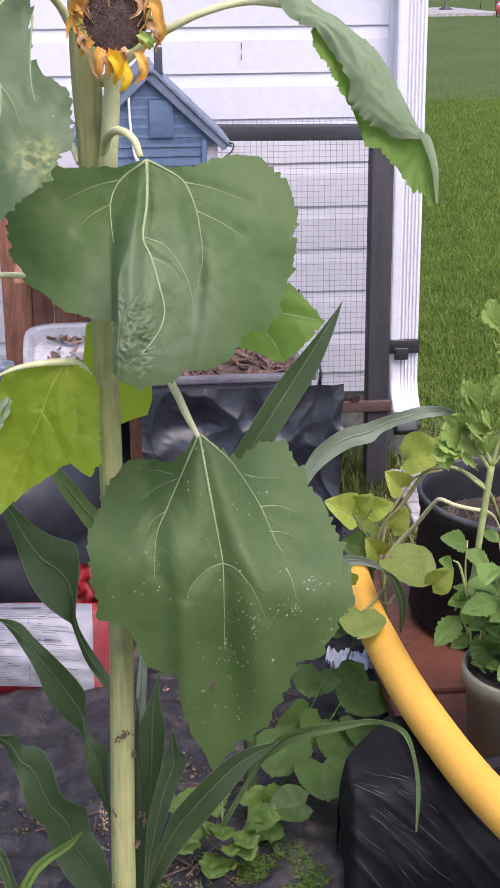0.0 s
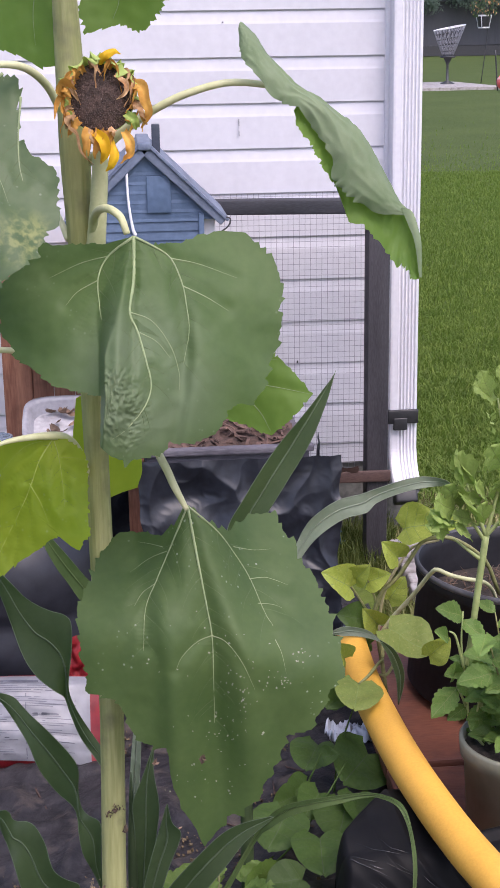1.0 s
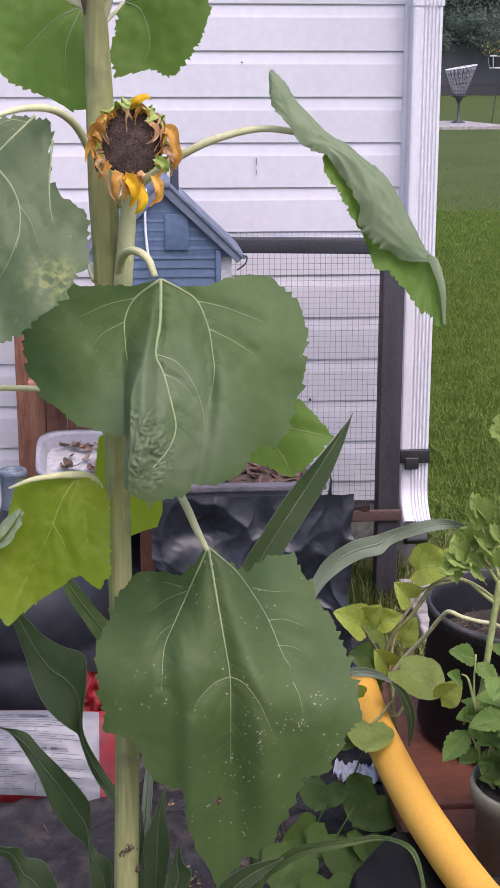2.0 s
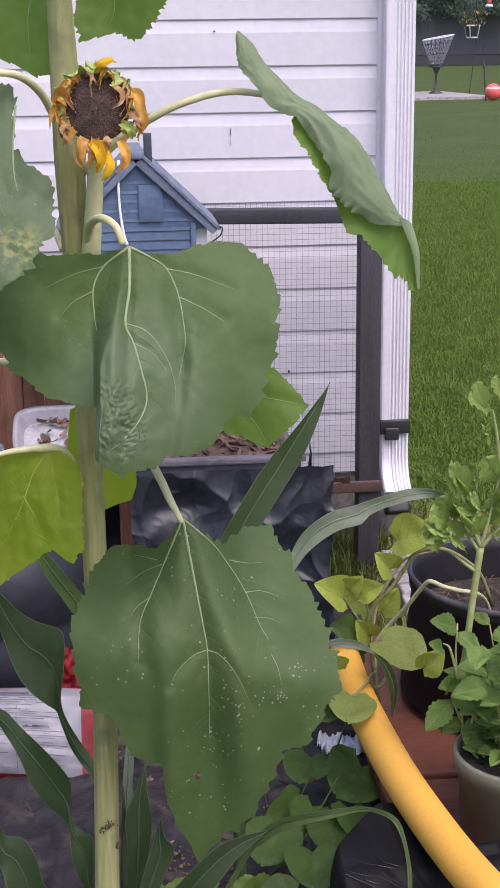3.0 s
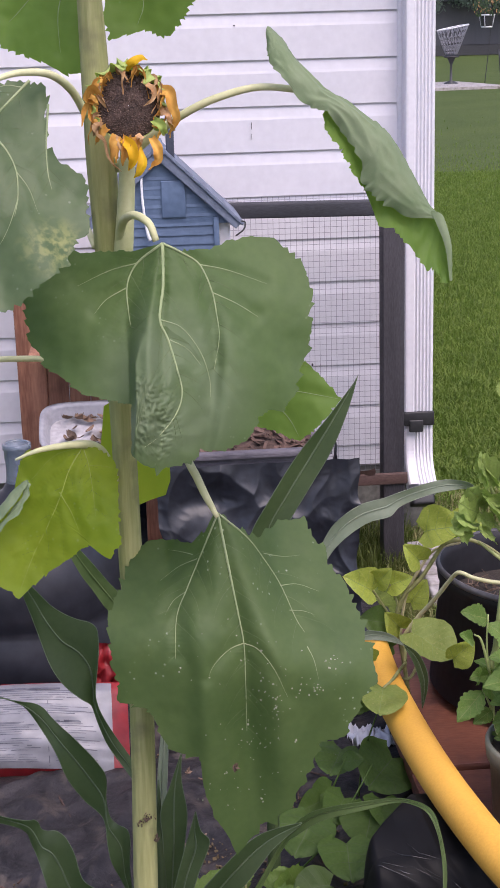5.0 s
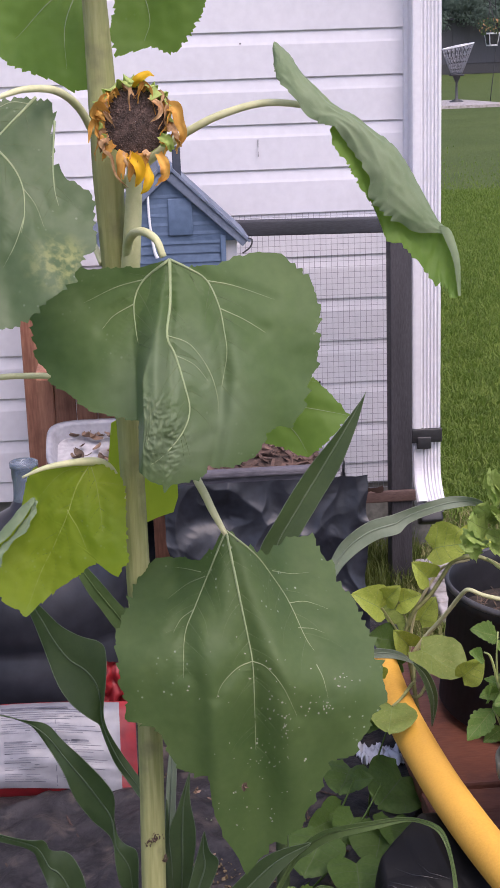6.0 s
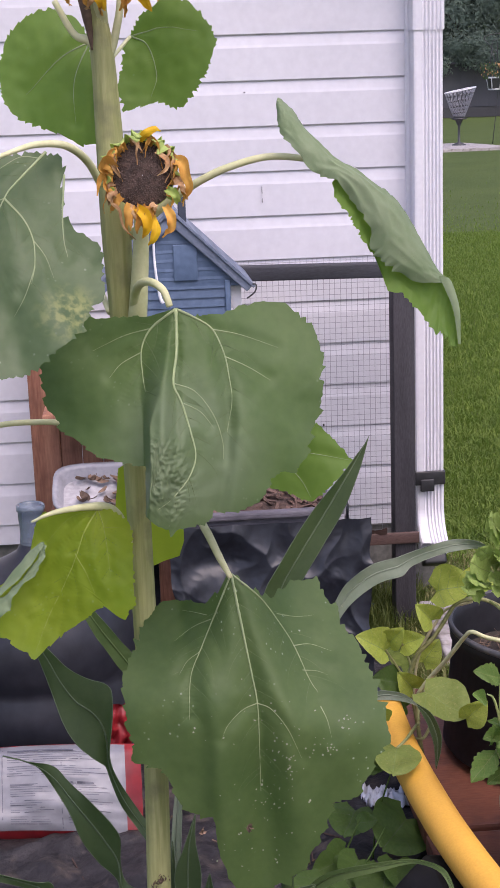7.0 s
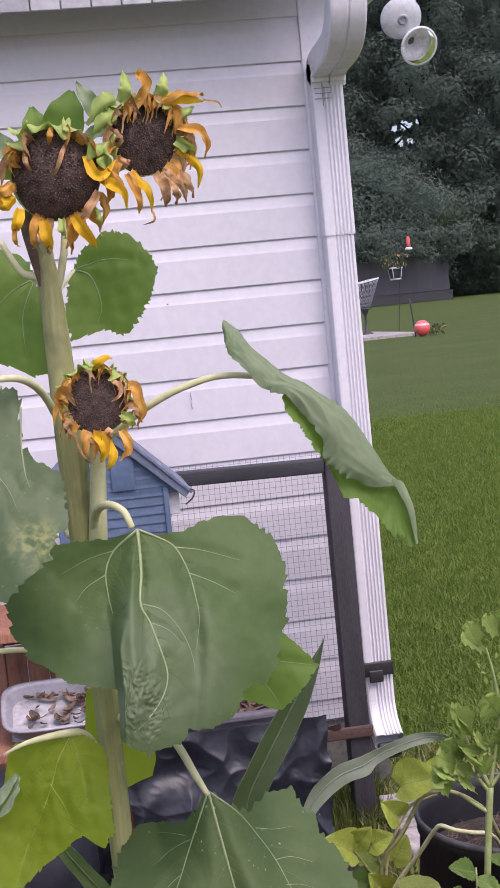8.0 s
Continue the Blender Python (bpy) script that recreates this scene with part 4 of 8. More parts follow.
# ---- weed fabric on the garden bed, unseen bounce ground, crumbs, twigs ----
def fabric_sheet():
    out = []
    for y in np.linspace(-2.6, -0.30, 230):
        row = []
        for x in np.linspace(-1.5, -0.12, 170):
            r = noise.ridged_multi_fractal((x * 3.0, y * 4.0, 0.3), 0.9, 2.2, 5, 1.0, 2.0)
            fold = max(0.0, 1 - 3.0 * abs(noise.noise((x * 5 + y * 2, y * 7, 4)))) + 0.6 * max(0.0, 1 - 3.0 * abs(noise.noise((x * 14 - y * 5, y * 12, 8))))
            row.append((x + 0.03 * noise.noise((y * 2, 0, 0)), y, 0.002 + 0.002 * r + 0.018 * fold + 0.002 * noise.noise((x * 40, y * 40, 1))))
        out.append(row)
    return grid(np.array(out))


tagged(piece("ground_cover", fabric_sheet(), FABRIC), "wrinkled dark weed fabric over the garden bed", "weed fabric", kind="structure")
# Unseen sheet under and behind the camera, added to dull the lawn's green bounce.
tagged(piece("bed_soil", grid(np.array([[(x, y, 0.0005 + 0.006 * noise.noise((x * 3, y * 3, 2))) for x in np.linspace(-5.0, 3.0, 60)] for y in np.linspace(-8.5, -2.55, 50)])), BOUNCE_EARTH), "unseen grey-brown ground under and behind the camera, added to cut green bounce", "soil", kind="structure")
litter = []
for k in range(6500):
    x, y = (rnd.uniform(-1.2, -0.3), rnd.uniform(-1.9, -0.8)) if k < 2600 else (rnd.gauss(-0.62, 0.09), rnd.gauss(-1.70, 0.12))
    s = rnd.uniform(0.0010, 0.0028)
    litter.append(box(x - s, x + s, y - s, y + s, 0.006, 0.006 + s, 0.0, about(x, y, 0.008, rnd.uniform(0, 90), rnd.uniform(0, 90), rnd.uniform(0, 90))))
piece("bark_crumbs", joined(*litter), MULCH, None, smooth=False, kind="stuff")
tagged(bpy.data.objects["bark_crumbs"], "brown crumbs of bark scattered on the fabric", "litter")
crumbs_pale, cq = [], random.Random(52)
for k in range(3200):
    x, y = (cq.uniform(-1.2, -0.3), cq.uniform(-1.9, -0.85)) if k % 2 else (cq.gauss(-0.60, 0.13), cq.gauss(-1.62, 0.16))
    r = cq.uniform(0.0009, 0.0024)
    crumbs_pale.append(box(x - r, x + 1.6 * r, y - r, y + r, 0.012, 0.012 + r, 0.0, about(x, y, 0.012, cq.uniform(0, 90), cq.uniform(0, 90), cq.uniform(0, 90))))
tagged(piece("wood_crumbs", joined(*crumbs_pale), MULCH_PALE, None, smooth=False, kind="stuff"), "pale crumbs of wood and straw on the fabric", "litter")
for k in range(90):
    x, y, a, s = rnd.uniform(-1.1, -0.35), rnd.uniform(-1.80, -1.15), rnd.uniform(0, math.pi), rnd.uniform(0.012, 0.06)
    c, d = math.cos(a) * s, math.sin(a) * s
    tagged(piece("twig", tube([(x - c, y - d, 0.014), (x, y, 0.017), (x + c, y + d + 0.01, 0.014)], [0.0016, 0.002, 0.0012], 5, 7), MULCH if k % 4 else DRY_LEAF), "thin dry twig lying on the weed fabric", "twig", "twigs on the fabric")

def wrapper(cx, cy):
    return grid(np.array([[(cx + 0.042 * u + 0.01 * noise.noise((w * 3, u, 1)), cy + 0.03 * w, 0.014 + 0.040 * abs(noise.noise((u * 4, w * 4, 6))) + 0.012 * noise.noise((u * 9, w * 7, 2))) for u in np.linspace(-1, 1, 24)] for w in np.linspace(-1, 1, 16)]))


tagged(piece("blue_scrap", tilted(wrapper(0.0, 0.0), pose(-0.160, -0.100, 0.03, 60, 0, 20)), BLUE_FILM), "crumpled blue plastic scrap in the grass by the wall", "plastic scrap")
tagged(piece("white_wrapper", wrapper(-0.246, -1.085), CORD), "crumpled white plastic wrapper lying among the vines", "wrapper")
# ---- right-hand corner: red boards, pots, foam noodle, black bag ----
for k, (y0, y1, z) in enumerate(((-1.352, -0.82, 0.105), (-1.66, -1.357, 0.098))):
    tagged(piece("red_board", box(-0.235, 0.42, y0, y1, z - 0.03, z, 0.005), RED_BOARD, smooth=False), "red-brown painted wooden board raised on blocks", "board", "red boards under the pots")
for x, y in ((-0.20, -1.5), (0.3, -1.5), (-0.20, -1.05), (0.3, -1.05)):
    top = 0.0675 if y < -1.3 else 0.0745
    tagged(piece("support_block", box(x, x + 0.09, y - 0.06, y + 0.06, 0.0, top, 0.006), CONCRETE, smooth=False), "grey concrete block under the boards", "block", "blocks under the boards")


def pot(name, at, r_top, r_bot, h, material, label, deep=0.035):
    t = thing(name, at, label, "plant pot")
    piece("shell", lathe([(0.001, 0.0), (r_bot, 0.0), (r_bot + 0.003, 0.004), (r_top - 0.004, h - 0.028), (r_top + 0.001, h - 0.026), (r_top + 0.003, h - 0.004), (r_top + 0.001, h), (r_top - 0.003, h), (r_top - 0.005, h - 0.02), (r_bot - 0.002, 0.012)], at, 56), material, t)
    s = np.array([[(at[0] + (r_top - 0.006) * q * math.cos(w), at[1] + (r_top - 0.006) * q * math.sin(w), at[2] + h - deep + 0.010 * noise.noise((q * 4 * math.cos(w), q * 4 * math.sin(w), at[0]))) for w in np.linspace(0, 2 * np.pi, 40, endpoint=False)] for q in np.linspace(0.01, 1, 12)])
    piece("soil", grid(s, True), SOIL, t)
    return t


big_pot = pot("nursery_pot", (0.046, -1.100, 0.112), 0.186, 0.190, 0.217, POT_BLACK, "large black plastic nursery pot with dark soil on the red board", 0.075)
piece("rim", lathe([(0.1865, 0.208), (0.1905, 0.211), (0.1915, 0.216), (0.1890, 0.220), (0.1845, 0.2195), (0.1835, 0.216)], (0.046, -1.100, 0.112), 72), POT_RIM, big_pot, "grey rim with its highlight in the colour")
big_pot.rotation_euler = (0, radians(2), 0)
pot("grey_pot", (-0.066, -1.530, 0.099), 0.092, 0.078, 0.135, POT_GREY, "small grey-green plastic pot on the red board", 0.016)
tagged(piece("foam_noodle", tube([(-0.2505, -1.105, 0.200), (-0.253, -1.165, 0.200), (-0.254, -1.251, 0.200), (-0.251, -1.340, 0.200), (-0.246, -1.430, 0.200), (-0.239, -1.520, 0.200), (-0.229, -1.610, 0.201), (-0.214, -1.715, 0.203), (-0.196, -1.800, 0.203), (-0.163, -1.915, 0.203), (-0.115, -2.045, 0.203)], [0.0272], 32, 70), FOAM), "yellow foam pool noodle lying across the pots and black bag", "pool noodle")


def bag_at(x, v):
    """The bag's skin: v runs from the ground in front (0) up the steep front (to 0.6) and over the top to the back (1)."""
    end = min(1.0, max(0.0, (0.222 - abs(x + 0.140)) / 0.016))
    round_end = math.sqrt(max(0.0, 1 - (1 - end) ** 2))
    back = np.interp(x, (-0.362, -0.274, -0.218, -0.200), (-1.66, -1.495, -1.495, -1.668))
    foot, brow = -1.750 + 0.03 * (1 - round_end), -1.690 + 0.02 * (1 - round_end)
    top = 0.166 * (0.5 + 0.5 * round_end) + 0.010 * noise.noise((x * 12, 3, 1))
    if v < 0.6:
        s = v / 0.6
        y, z = foot + (brow - foot) * (0.45 * s + 0.55 * s * s), top * math.sin(s * math.pi / 2) ** 0.9
    else:
        s = (v - 0.6) / 0.4
        y, z = brow + (back - brow) * s, top + 0.012 * math.sin(s * 3.0) - 0.09 * max(0.0, s - 0.7) / 0.3
    n = 0.006 * noise.noise((x * 14, y * 14, z * 14)) + 0.0030 * max(0.0, 1 - 4.0 * abs(noise.noise((x * 22 + z * 16, z * 10, 6))))
    return Vector((x, y - n, max(0.002, z + 0.5 * n)))


bin_bag = thing("black_bag", (-0.155, -1.70, 0.0), "glossy black plastic bag with creases under the noodle", "bag")
skin = [[tuple(bag_at(x, v)) for x in np.linspace(-0.3615, 0.0815, 260)] for v in np.linspace(0, 1, 110)]
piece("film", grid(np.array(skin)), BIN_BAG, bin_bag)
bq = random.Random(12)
# thin grey tubes paint the highlights along the creases
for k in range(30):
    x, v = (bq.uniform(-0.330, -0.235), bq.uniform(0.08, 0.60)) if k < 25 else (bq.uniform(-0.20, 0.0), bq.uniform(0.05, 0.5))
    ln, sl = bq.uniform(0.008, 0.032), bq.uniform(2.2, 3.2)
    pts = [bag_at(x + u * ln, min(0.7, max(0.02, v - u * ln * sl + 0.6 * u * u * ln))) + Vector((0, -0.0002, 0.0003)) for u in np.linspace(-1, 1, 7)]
    piece("crease", tube(pts, (0.0001, bq.uniform(0.0004, 0.0013), 0.0006, 0.0001), 6, 18), CREASE_HIGHLIGHT, bin_bag)
splash = thing("splash_block", (0.04, -0.34, 0.0), "pale ribbed concrete splash block below the downspout", "splash block")
for k in range(6):
    piece("rib", box(-0.015 + 0.004 * (k % 2), 0.095, -0.50 + 0.052 * k, -0.4495 + 0.052 * k, 0.0, 0.040 + 0.004 * (k % 3), 0.006), CONCRETE, splash)

# ---- far garden: slab, ball, chair, basket, feeder, shed ----
tagged(piece("garden_slab", box(4.2, 7.35, 26.2, 29.4, -0.02, 0.05, 0.01, about(6.95, 26.2, 0, 0, 0, 6)), CONCRETE, smooth=False), "pale concrete slab at the far end of the lawn", "slab")
ball = thing("red_ball", (7.10, 25.3, 0.0), "red striped rubber ball on the grass", "ball")
piece("skin", lathe([(0.165 * math.cos(a) + 0.0005, 0.165 + 0.165 * math.sin(a)) for a in np.linspace(-math.pi / 2, math.pi / 2, 22)], (7.10, 25.3, 0.0), 36), RED_BALL, ball)
piece("band", lathe([(0.168 * math.cos(a), 0.165 + 0.168 * math.sin(a)) for a in np.linspace(0.35, 0.62, 5)], (7.10, 25.3, 0.0), 36), surface("pale_pink_band", (0.7, 0.35, 0.34), (0.8, 0.45, 0.43), 6, 0.4, 0.05), ball, "pale pink band")
tagged(piece("ball_stake", tube([(6.98, 25.4, 0.0), (6.95, 25.4, 0.35), (6.91, 25.4, 0.78)], [0.016, 0.016, 0.013], 6, 8), DARK_METAL), "thin dark garden stake beside the ball", "stake")

chair = thing("wire_chair", (6.55, 28.0, 0.05), "white wire basket chair on a slender pedestal", "chair")
for k in range(20):
    w = 2 * math.pi * k / 20
    c, s = math.cos(w), math.sin(w)
    for way in (-0.55, 0.55):
        c1, s1, c2, s2 = math.cos(w + 0.5 * way), math.sin(w + 0.5 * way), math.cos(w + way), math.sin(w + way)
        piece("back_wire", tube([(6.55 + 0.10 * c, 28 + 0.10 * s, 0.62), (6.55 + 0.20 * c1, 28 + 0.2 * s1, 0.85), (6.58 + 0.34 * c2, 28 + 0.3 * s2, 1.22 + 0.06 * c2)], [0.008], 5, 8), WIRE, chair)
for h, r_, m_ in ((1.22, 0.34, WHITE_METAL), (1.12, 0.30, DARK_METAL), (1.0, 0.255, DARK_METAL), (0.88, 0.21, DARK_METAL), (0.74, 0.15, DARK_METAL)):
    ring_ = [(6.55 + 0.03 * (h - 0.62) / 0.6 + r_ * math.cos(w), 28 + r_ * 0.9 * math.sin(w), h + 0.10 * (h - 0.62) * math.cos(w)) for w in np.linspace(0, 2 * np.pi, 17)]
    piece("back_rail", tube(ring_, [0.013 if m_ is WHITE_METAL else 0.008], 6, 40), m_, chair)
piece("seat", lathe([(0.001, 0.60), (0.16, 0.60), (0.17, 0.63), (0.001, 0.64)], (6.55, 28.0, 0.0), 24), DARK_METAL, chair)
piece("pedestal", lathe([(0.16, 0.05), (0.15, 0.07), (0.03, 0.12), (0.025, 0.45), (0.09, 0.60)], (6.55, 28.0, 0.0), 18), DARK_METAL, chair)

tagged(piece("shepherd_hook", joined(tube([(7.70, 29.6, -0.02), (7.82, 29.6, 1.2), (7.80, 29.6, 2.1), (7.78, 29.6, 2.28), (7.70, 29.6, 2.28), (7.66, 29.6, 2.1)], [0.009], 6, 40), tube([(7.82, 29.6, 2.0), (7.50, 29.6, 2.36), (7.98, 29.6, 2.42), (8.10, 29.6, 2.19)], [0.009], 6, 24)), DARK_METAL), "dark iron shepherd's hook with two arms", "plant hook")
basket = thing("hanging_basket", (7.70, 29.5, 1.15), "white hanging basket with sparse reddish flowers", "hanging basket")
piece("bowl", lathe([(0.001, 0.0), (0.11, 0.0), (0.12, 0.02), (0.160, 0.24), (0.165, 0.27), (0.14, 0.27), (0.10, 0.05)], (7.70, 29.5, 1.20), 24), DARK_METAL, basket)
piece("rim", lathe([(0.168, 0.255), (0.182, 0.262), (0.182, 0.285), (0.168, 0.29)], (7.70, 29.5, 1.20), 24), WHITE_METAL, basket, "white rim")
piece("foot_ring", lathe([(0.115, -0.004), (0.130, 0.0), (0.132, 0.025), (0.12, 0.03)], (7.70, 29.5, 1.20), 24), WHITE_METAL, basket)
for k in range(4):
    w = k * math.pi / 2 + 0.4
    piece("hanger", tube([(7.70 + 0.16 * math.cos(w), 29.5 + 0.16 * math.sin(w), 1.47), (7.66, 29.55, 2.12)], [0.006], 4, 4), DARK_METAL, basket)
    piece("rib", tube([(7.70 + 0.125 * math.cos(w + 0.6), 29.5 + 0.125 * math.sin(w + 0.6), 1.21), (7.70 + 0.175 * math.cos(w + 0.6), 29.5 + 0.175 * math.sin(w + 0.6), 1.47)], [0.012], 5, 4), WHITE_METAL, basket)


def tuft(cx, cy, cz, r, h, count, size, seed):
    q = random.Random(seed)
    v, f = [], []
    for k in range(count):
        a, u = q.uniform(0, 2 * math.pi), q.random() ** 0.5
        c = Vector((cx + r * u * math.cos(a), cy + r * u * math.sin(a), cz + h * q.random()))
        m = Euler((q.uniform(0, 6), q.uniform(0, 6), q.uniform(0, 6))).to_matrix()
        i = len(v)
        v += [tuple(c + m @ Vector(p)) for p in ((-size, 0, 0), (0, -size * 0.5, 0.1 * size), (size, 0, 0), (0, size * 0.5, 0.1 * size))]
        f.append((i, i + 1, i + 2, i + 3))
    return v, f


piece("foliage", tuft(7.70, 29.5, 1.46, 0.32, 0.34, 110, 0.05, 3), TREE_LIGHT, basket, kind="stuff")
piece("flowers", tuft(7.70, 29.5, 1.50, 0.32, 0.32, 45, 0.04, 4), PETAL_DRY, basket, "faded red flowers", kind="stuff")
feeder = thing("bird_feeder", (8.10, 29.6, 1.98), "red hanging nectar feeder", "bird feeder")
piece("bottle", lathe([(0.001, 0.0), (0.045, 0.0), (0.05, 0.05), (0.045, 0.2), (0.02, 0.26)], (8.10, 29.6, 1.93), 16), RED_BALL, feeder)
piece("dish", lathe([(0.001, -0.07), (0.085, -0.06), (0.085, -0.02), (0.06, 0.0)], (8.10, 29.6, 1.93), 20), CORD, feeder)

shed = thing("garden_shed", (14.0, 63.5, 0.0), "low blue-grey boarded shed under the trees", "shed")
for k in range(22):
    piece("wall_board", box(13.05 + 0.262 * k, 13.05 + 0.262 * k + 0.260, 62.9, 63.0, 0.47, 2.35, 0.002), SHED, shed, smooth=False)
piece("shed_body", box(13.05, 18.81, 63.01, 65.5, 0.1, 2.35, 0.0), SHED, shed, smooth=False)
piece("shed_roof", box(12.85, 18.95, 62.7, 66, 2.36, 2.46, 0.02), SHED, shed, smooth=False)
# Dark box for the shed's base, with underbrush and ground shadow in its colour.
piece("shed_base", box(12.95, 18.91, 62.80, 65.6, 0.0, 0.45, 0.0), DARK_METAL, shed, smooth=False)
plant_b = thing("flowering_plant", (7.5, 25.4, 0.0), "small yellow-green plant beside the ball", "plant")
piece("foliage", tuft(7.42, 25.4, 0.02, 0.20, 0.20, 70, 0.045, 9), TREE_LIGHT, plant_b, kind="stuff")
piece("flowers", tuft(7.50, 25.4, 0.10, 0.14, 0.12, 14, 0.04, 12), PETAL, plant_b, "small yellow flowers", kind="stuff")
piece("stem", tube([(7.42, 25.4, -0.01), (7.43, 25.4, 0.1), (7.42, 25.4, 0.2)], [0.01, 0.006], 5, 6), VINE_STEM, plant_b)

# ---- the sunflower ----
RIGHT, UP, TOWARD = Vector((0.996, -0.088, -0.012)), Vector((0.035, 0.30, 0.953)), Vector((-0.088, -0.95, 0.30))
flower = thing("sunflower", (-0.645, -2.0, 0.0), "tall sunflower with withered flower heads and large drooping leaves", "sunflower")


LEAF_SURFACE = {}


def broad_leaf(spec, depth, material, parent, vein_mat, vein_r=0.0016, teeth=0.036, count=62, rings=26, segs=280, label="", axes=(RIGHT, UP, TOWARD), seed=1.0, wrinkle=1.0, pucker=0.0020, side_veins=0, lean=0.0):
    """A broad toothed leaf. spec: its middle, the turning points of its outline or its reach all round from the tip side in even
    steps, and its veins, in metres. depth(a, b) pushes the blade towards its upper side; lean widens it where it falls back."""
    mid, rim, veins = spec
    R, U, T = axes
    C = Vector(mid)
    if isinstance(rim[0], tuple):
        p = np.array(rim + [rim[0]])
        q = np.vstack([np.linspace(a, b, 24)[:-1] for a, b in zip(p[:-1], p[1:])])
        ang = np.unwrap(np.arctan2(q[:, 0], -q[:, 1]))
        order = np.argsort(ang % (2 * np.pi))
        ang_, far_ = (ang % (2 * np.pi))[order], np.hypot(q[:, 0], q[:, 1])[order]
        reach = np.interp(np.linspace(0, 2 * np.pi, segs, endpoint=False), np.r_[ang_[-1] - 2 * np.pi, ang_, ang_[0] + 2 * np.pi], np.r_[far_[-1], far_, far_[0]])
    else:
        r_ = np.array(list(rim) + [rim[0]])
        reach = np.interp(np.arange(segs) / segs * len(rim), np.arange(len(r_)), r_)
    lines = [spline([(a, b, 0) for a, b in w], 14)[:, :2] for w in veins]

    def inside(a, b):
        k = math.atan2(a, -b) / (2 * math.pi) % 1 * segs
        return math.hypot(a, b) < 0.93 * reach[int(k) % segs]

    # fine veins leave the main ones at a slant, a little closer together towards the tip
    fine, sq = [], random.Random(int(seed * 10))
    for w in lines[:side_veins]:
        at_ = 0.012
        for (p0, p1) in zip(w[:-1], w[1:]):
            d = p1 - p0
            ln = np.hypot(*d)
            at_ += ln
            if at_ < 0.011:
                continue
            at_ = sq.uniform(-0.003, 0.001)
            for sgn in (-1, 1):
                turn = sgn * sq.uniform(0.75, 1.05)
                step = d / ln * 0.004
                step = np.array([step[0] * math.cos(turn) - step[1] * math.sin(turn), step[0] * math.sin(turn) + step[1] * math.cos(turn)])
                run = [p0 + d * sq.random()]
                for k in range(sq.randint(6, 12)):
                    run.append(run[-1] + step)
                    bend = -sgn * 0.05 + sq.uniform(-0.07, 0.07)
                    step = np.array([step[0] * math.cos(bend) - step[1] * math.sin(bend), step[0] * math.sin(bend) + step[1] * math.cos(bend)])
                    if not inside(*run[-1]):
                        break
                if len(run) > 3:
                    fine.append(np.array(run[:-1]))
    marks = np.vstack([np.linspace(p, q, 4)[:-1] for w in lines for p, q in zip(w[:-1], w[1:])])
    thin = np.vstack(fine) if fine else np.array([[9.0, 9.0]])

    def at(a, b, lift=0.0):
        near = np.min((marks[:, 0] - a) ** 2 + (marks[:, 1] - b) ** 2)
        near2 = np.min((thin[:, 0] - a) ** 2 + (thin[:, 1] - b) ** 2)
        d = depth(a, b) + pucker * (1 - math.exp(-near / 0.00005)) + 0.18 * pucker * (1 - math.exp(-near2 / 0.000012)) + wrinkle * (0.0009 * noise.noise((a * 80, b * 80, seed)) + 0.0020 * noise.noise((a * 18, b * 18, seed + 4)))
        k = 1 - lean * d
        return C + R * (a * k) + U * (b * k) + T * (d + lift)

    LEAF_SURFACE[seed] = at
    bite = []
    for j in range(segs):
        f = j / segs
        k = f * count + 2.6 * noise.noise((f * 9.0, seed, 0)) + 1.1 * noise.noise((f * 30.0, seed, 2))
        saw = k % 1.0 if f < 0.5 else 1 - k % 1.0
        size = 0.25 + 1.5 * abs(noise.noise((math.floor(k) * 3.7, seed, 5)))
        bite.append(teeth * size * (saw ** 1.6 - 0.45) + 0.012 * noise.noise((j * 0.5, seed, 3)))
    rows = []
    for i in range(rings + 1):
        s = (i / rings) ** 0.8
        row = []
        for j in range(segs):
            r = reach[j] * (1 + bite[j] * max(0.0, (s - 0.86) / 0.14))
            w = 2 * math.pi * j / segs
            row.append(tuple(at(r * s * math.sin(w), -r * s * math.cos(w))))
        rows.append(row)
    ob = piece("leaf", grid(np.array(rows), True), material, parent, label)
    for i, q in enumerate(veins):
        p2 = spline([(a, b, 0) for a, b in q], 22)
        r0 = vein_r * (1.25 if i < 1 else 1.0 if i < 3 else 0.46)
        pts = [tuple(at(a, b, 0.0)) for a, b, _ in p2]
        piece("vein", tube(pts, [r0, r0 * 0.6, r0 * 0.42, r0 * 0.15], 6, 40), vein_mat, ob)
    if fine:
        piece("fine_veins", joined(*[tube([tuple(at(a, b, 0.0)) for a, b in w], [vein_r * 0.26, vein_r * 0.16, vein_r * 0.04], 5, 12) for w in fine]), VEIN_FINE, ob, kind="stuff")
    return ob


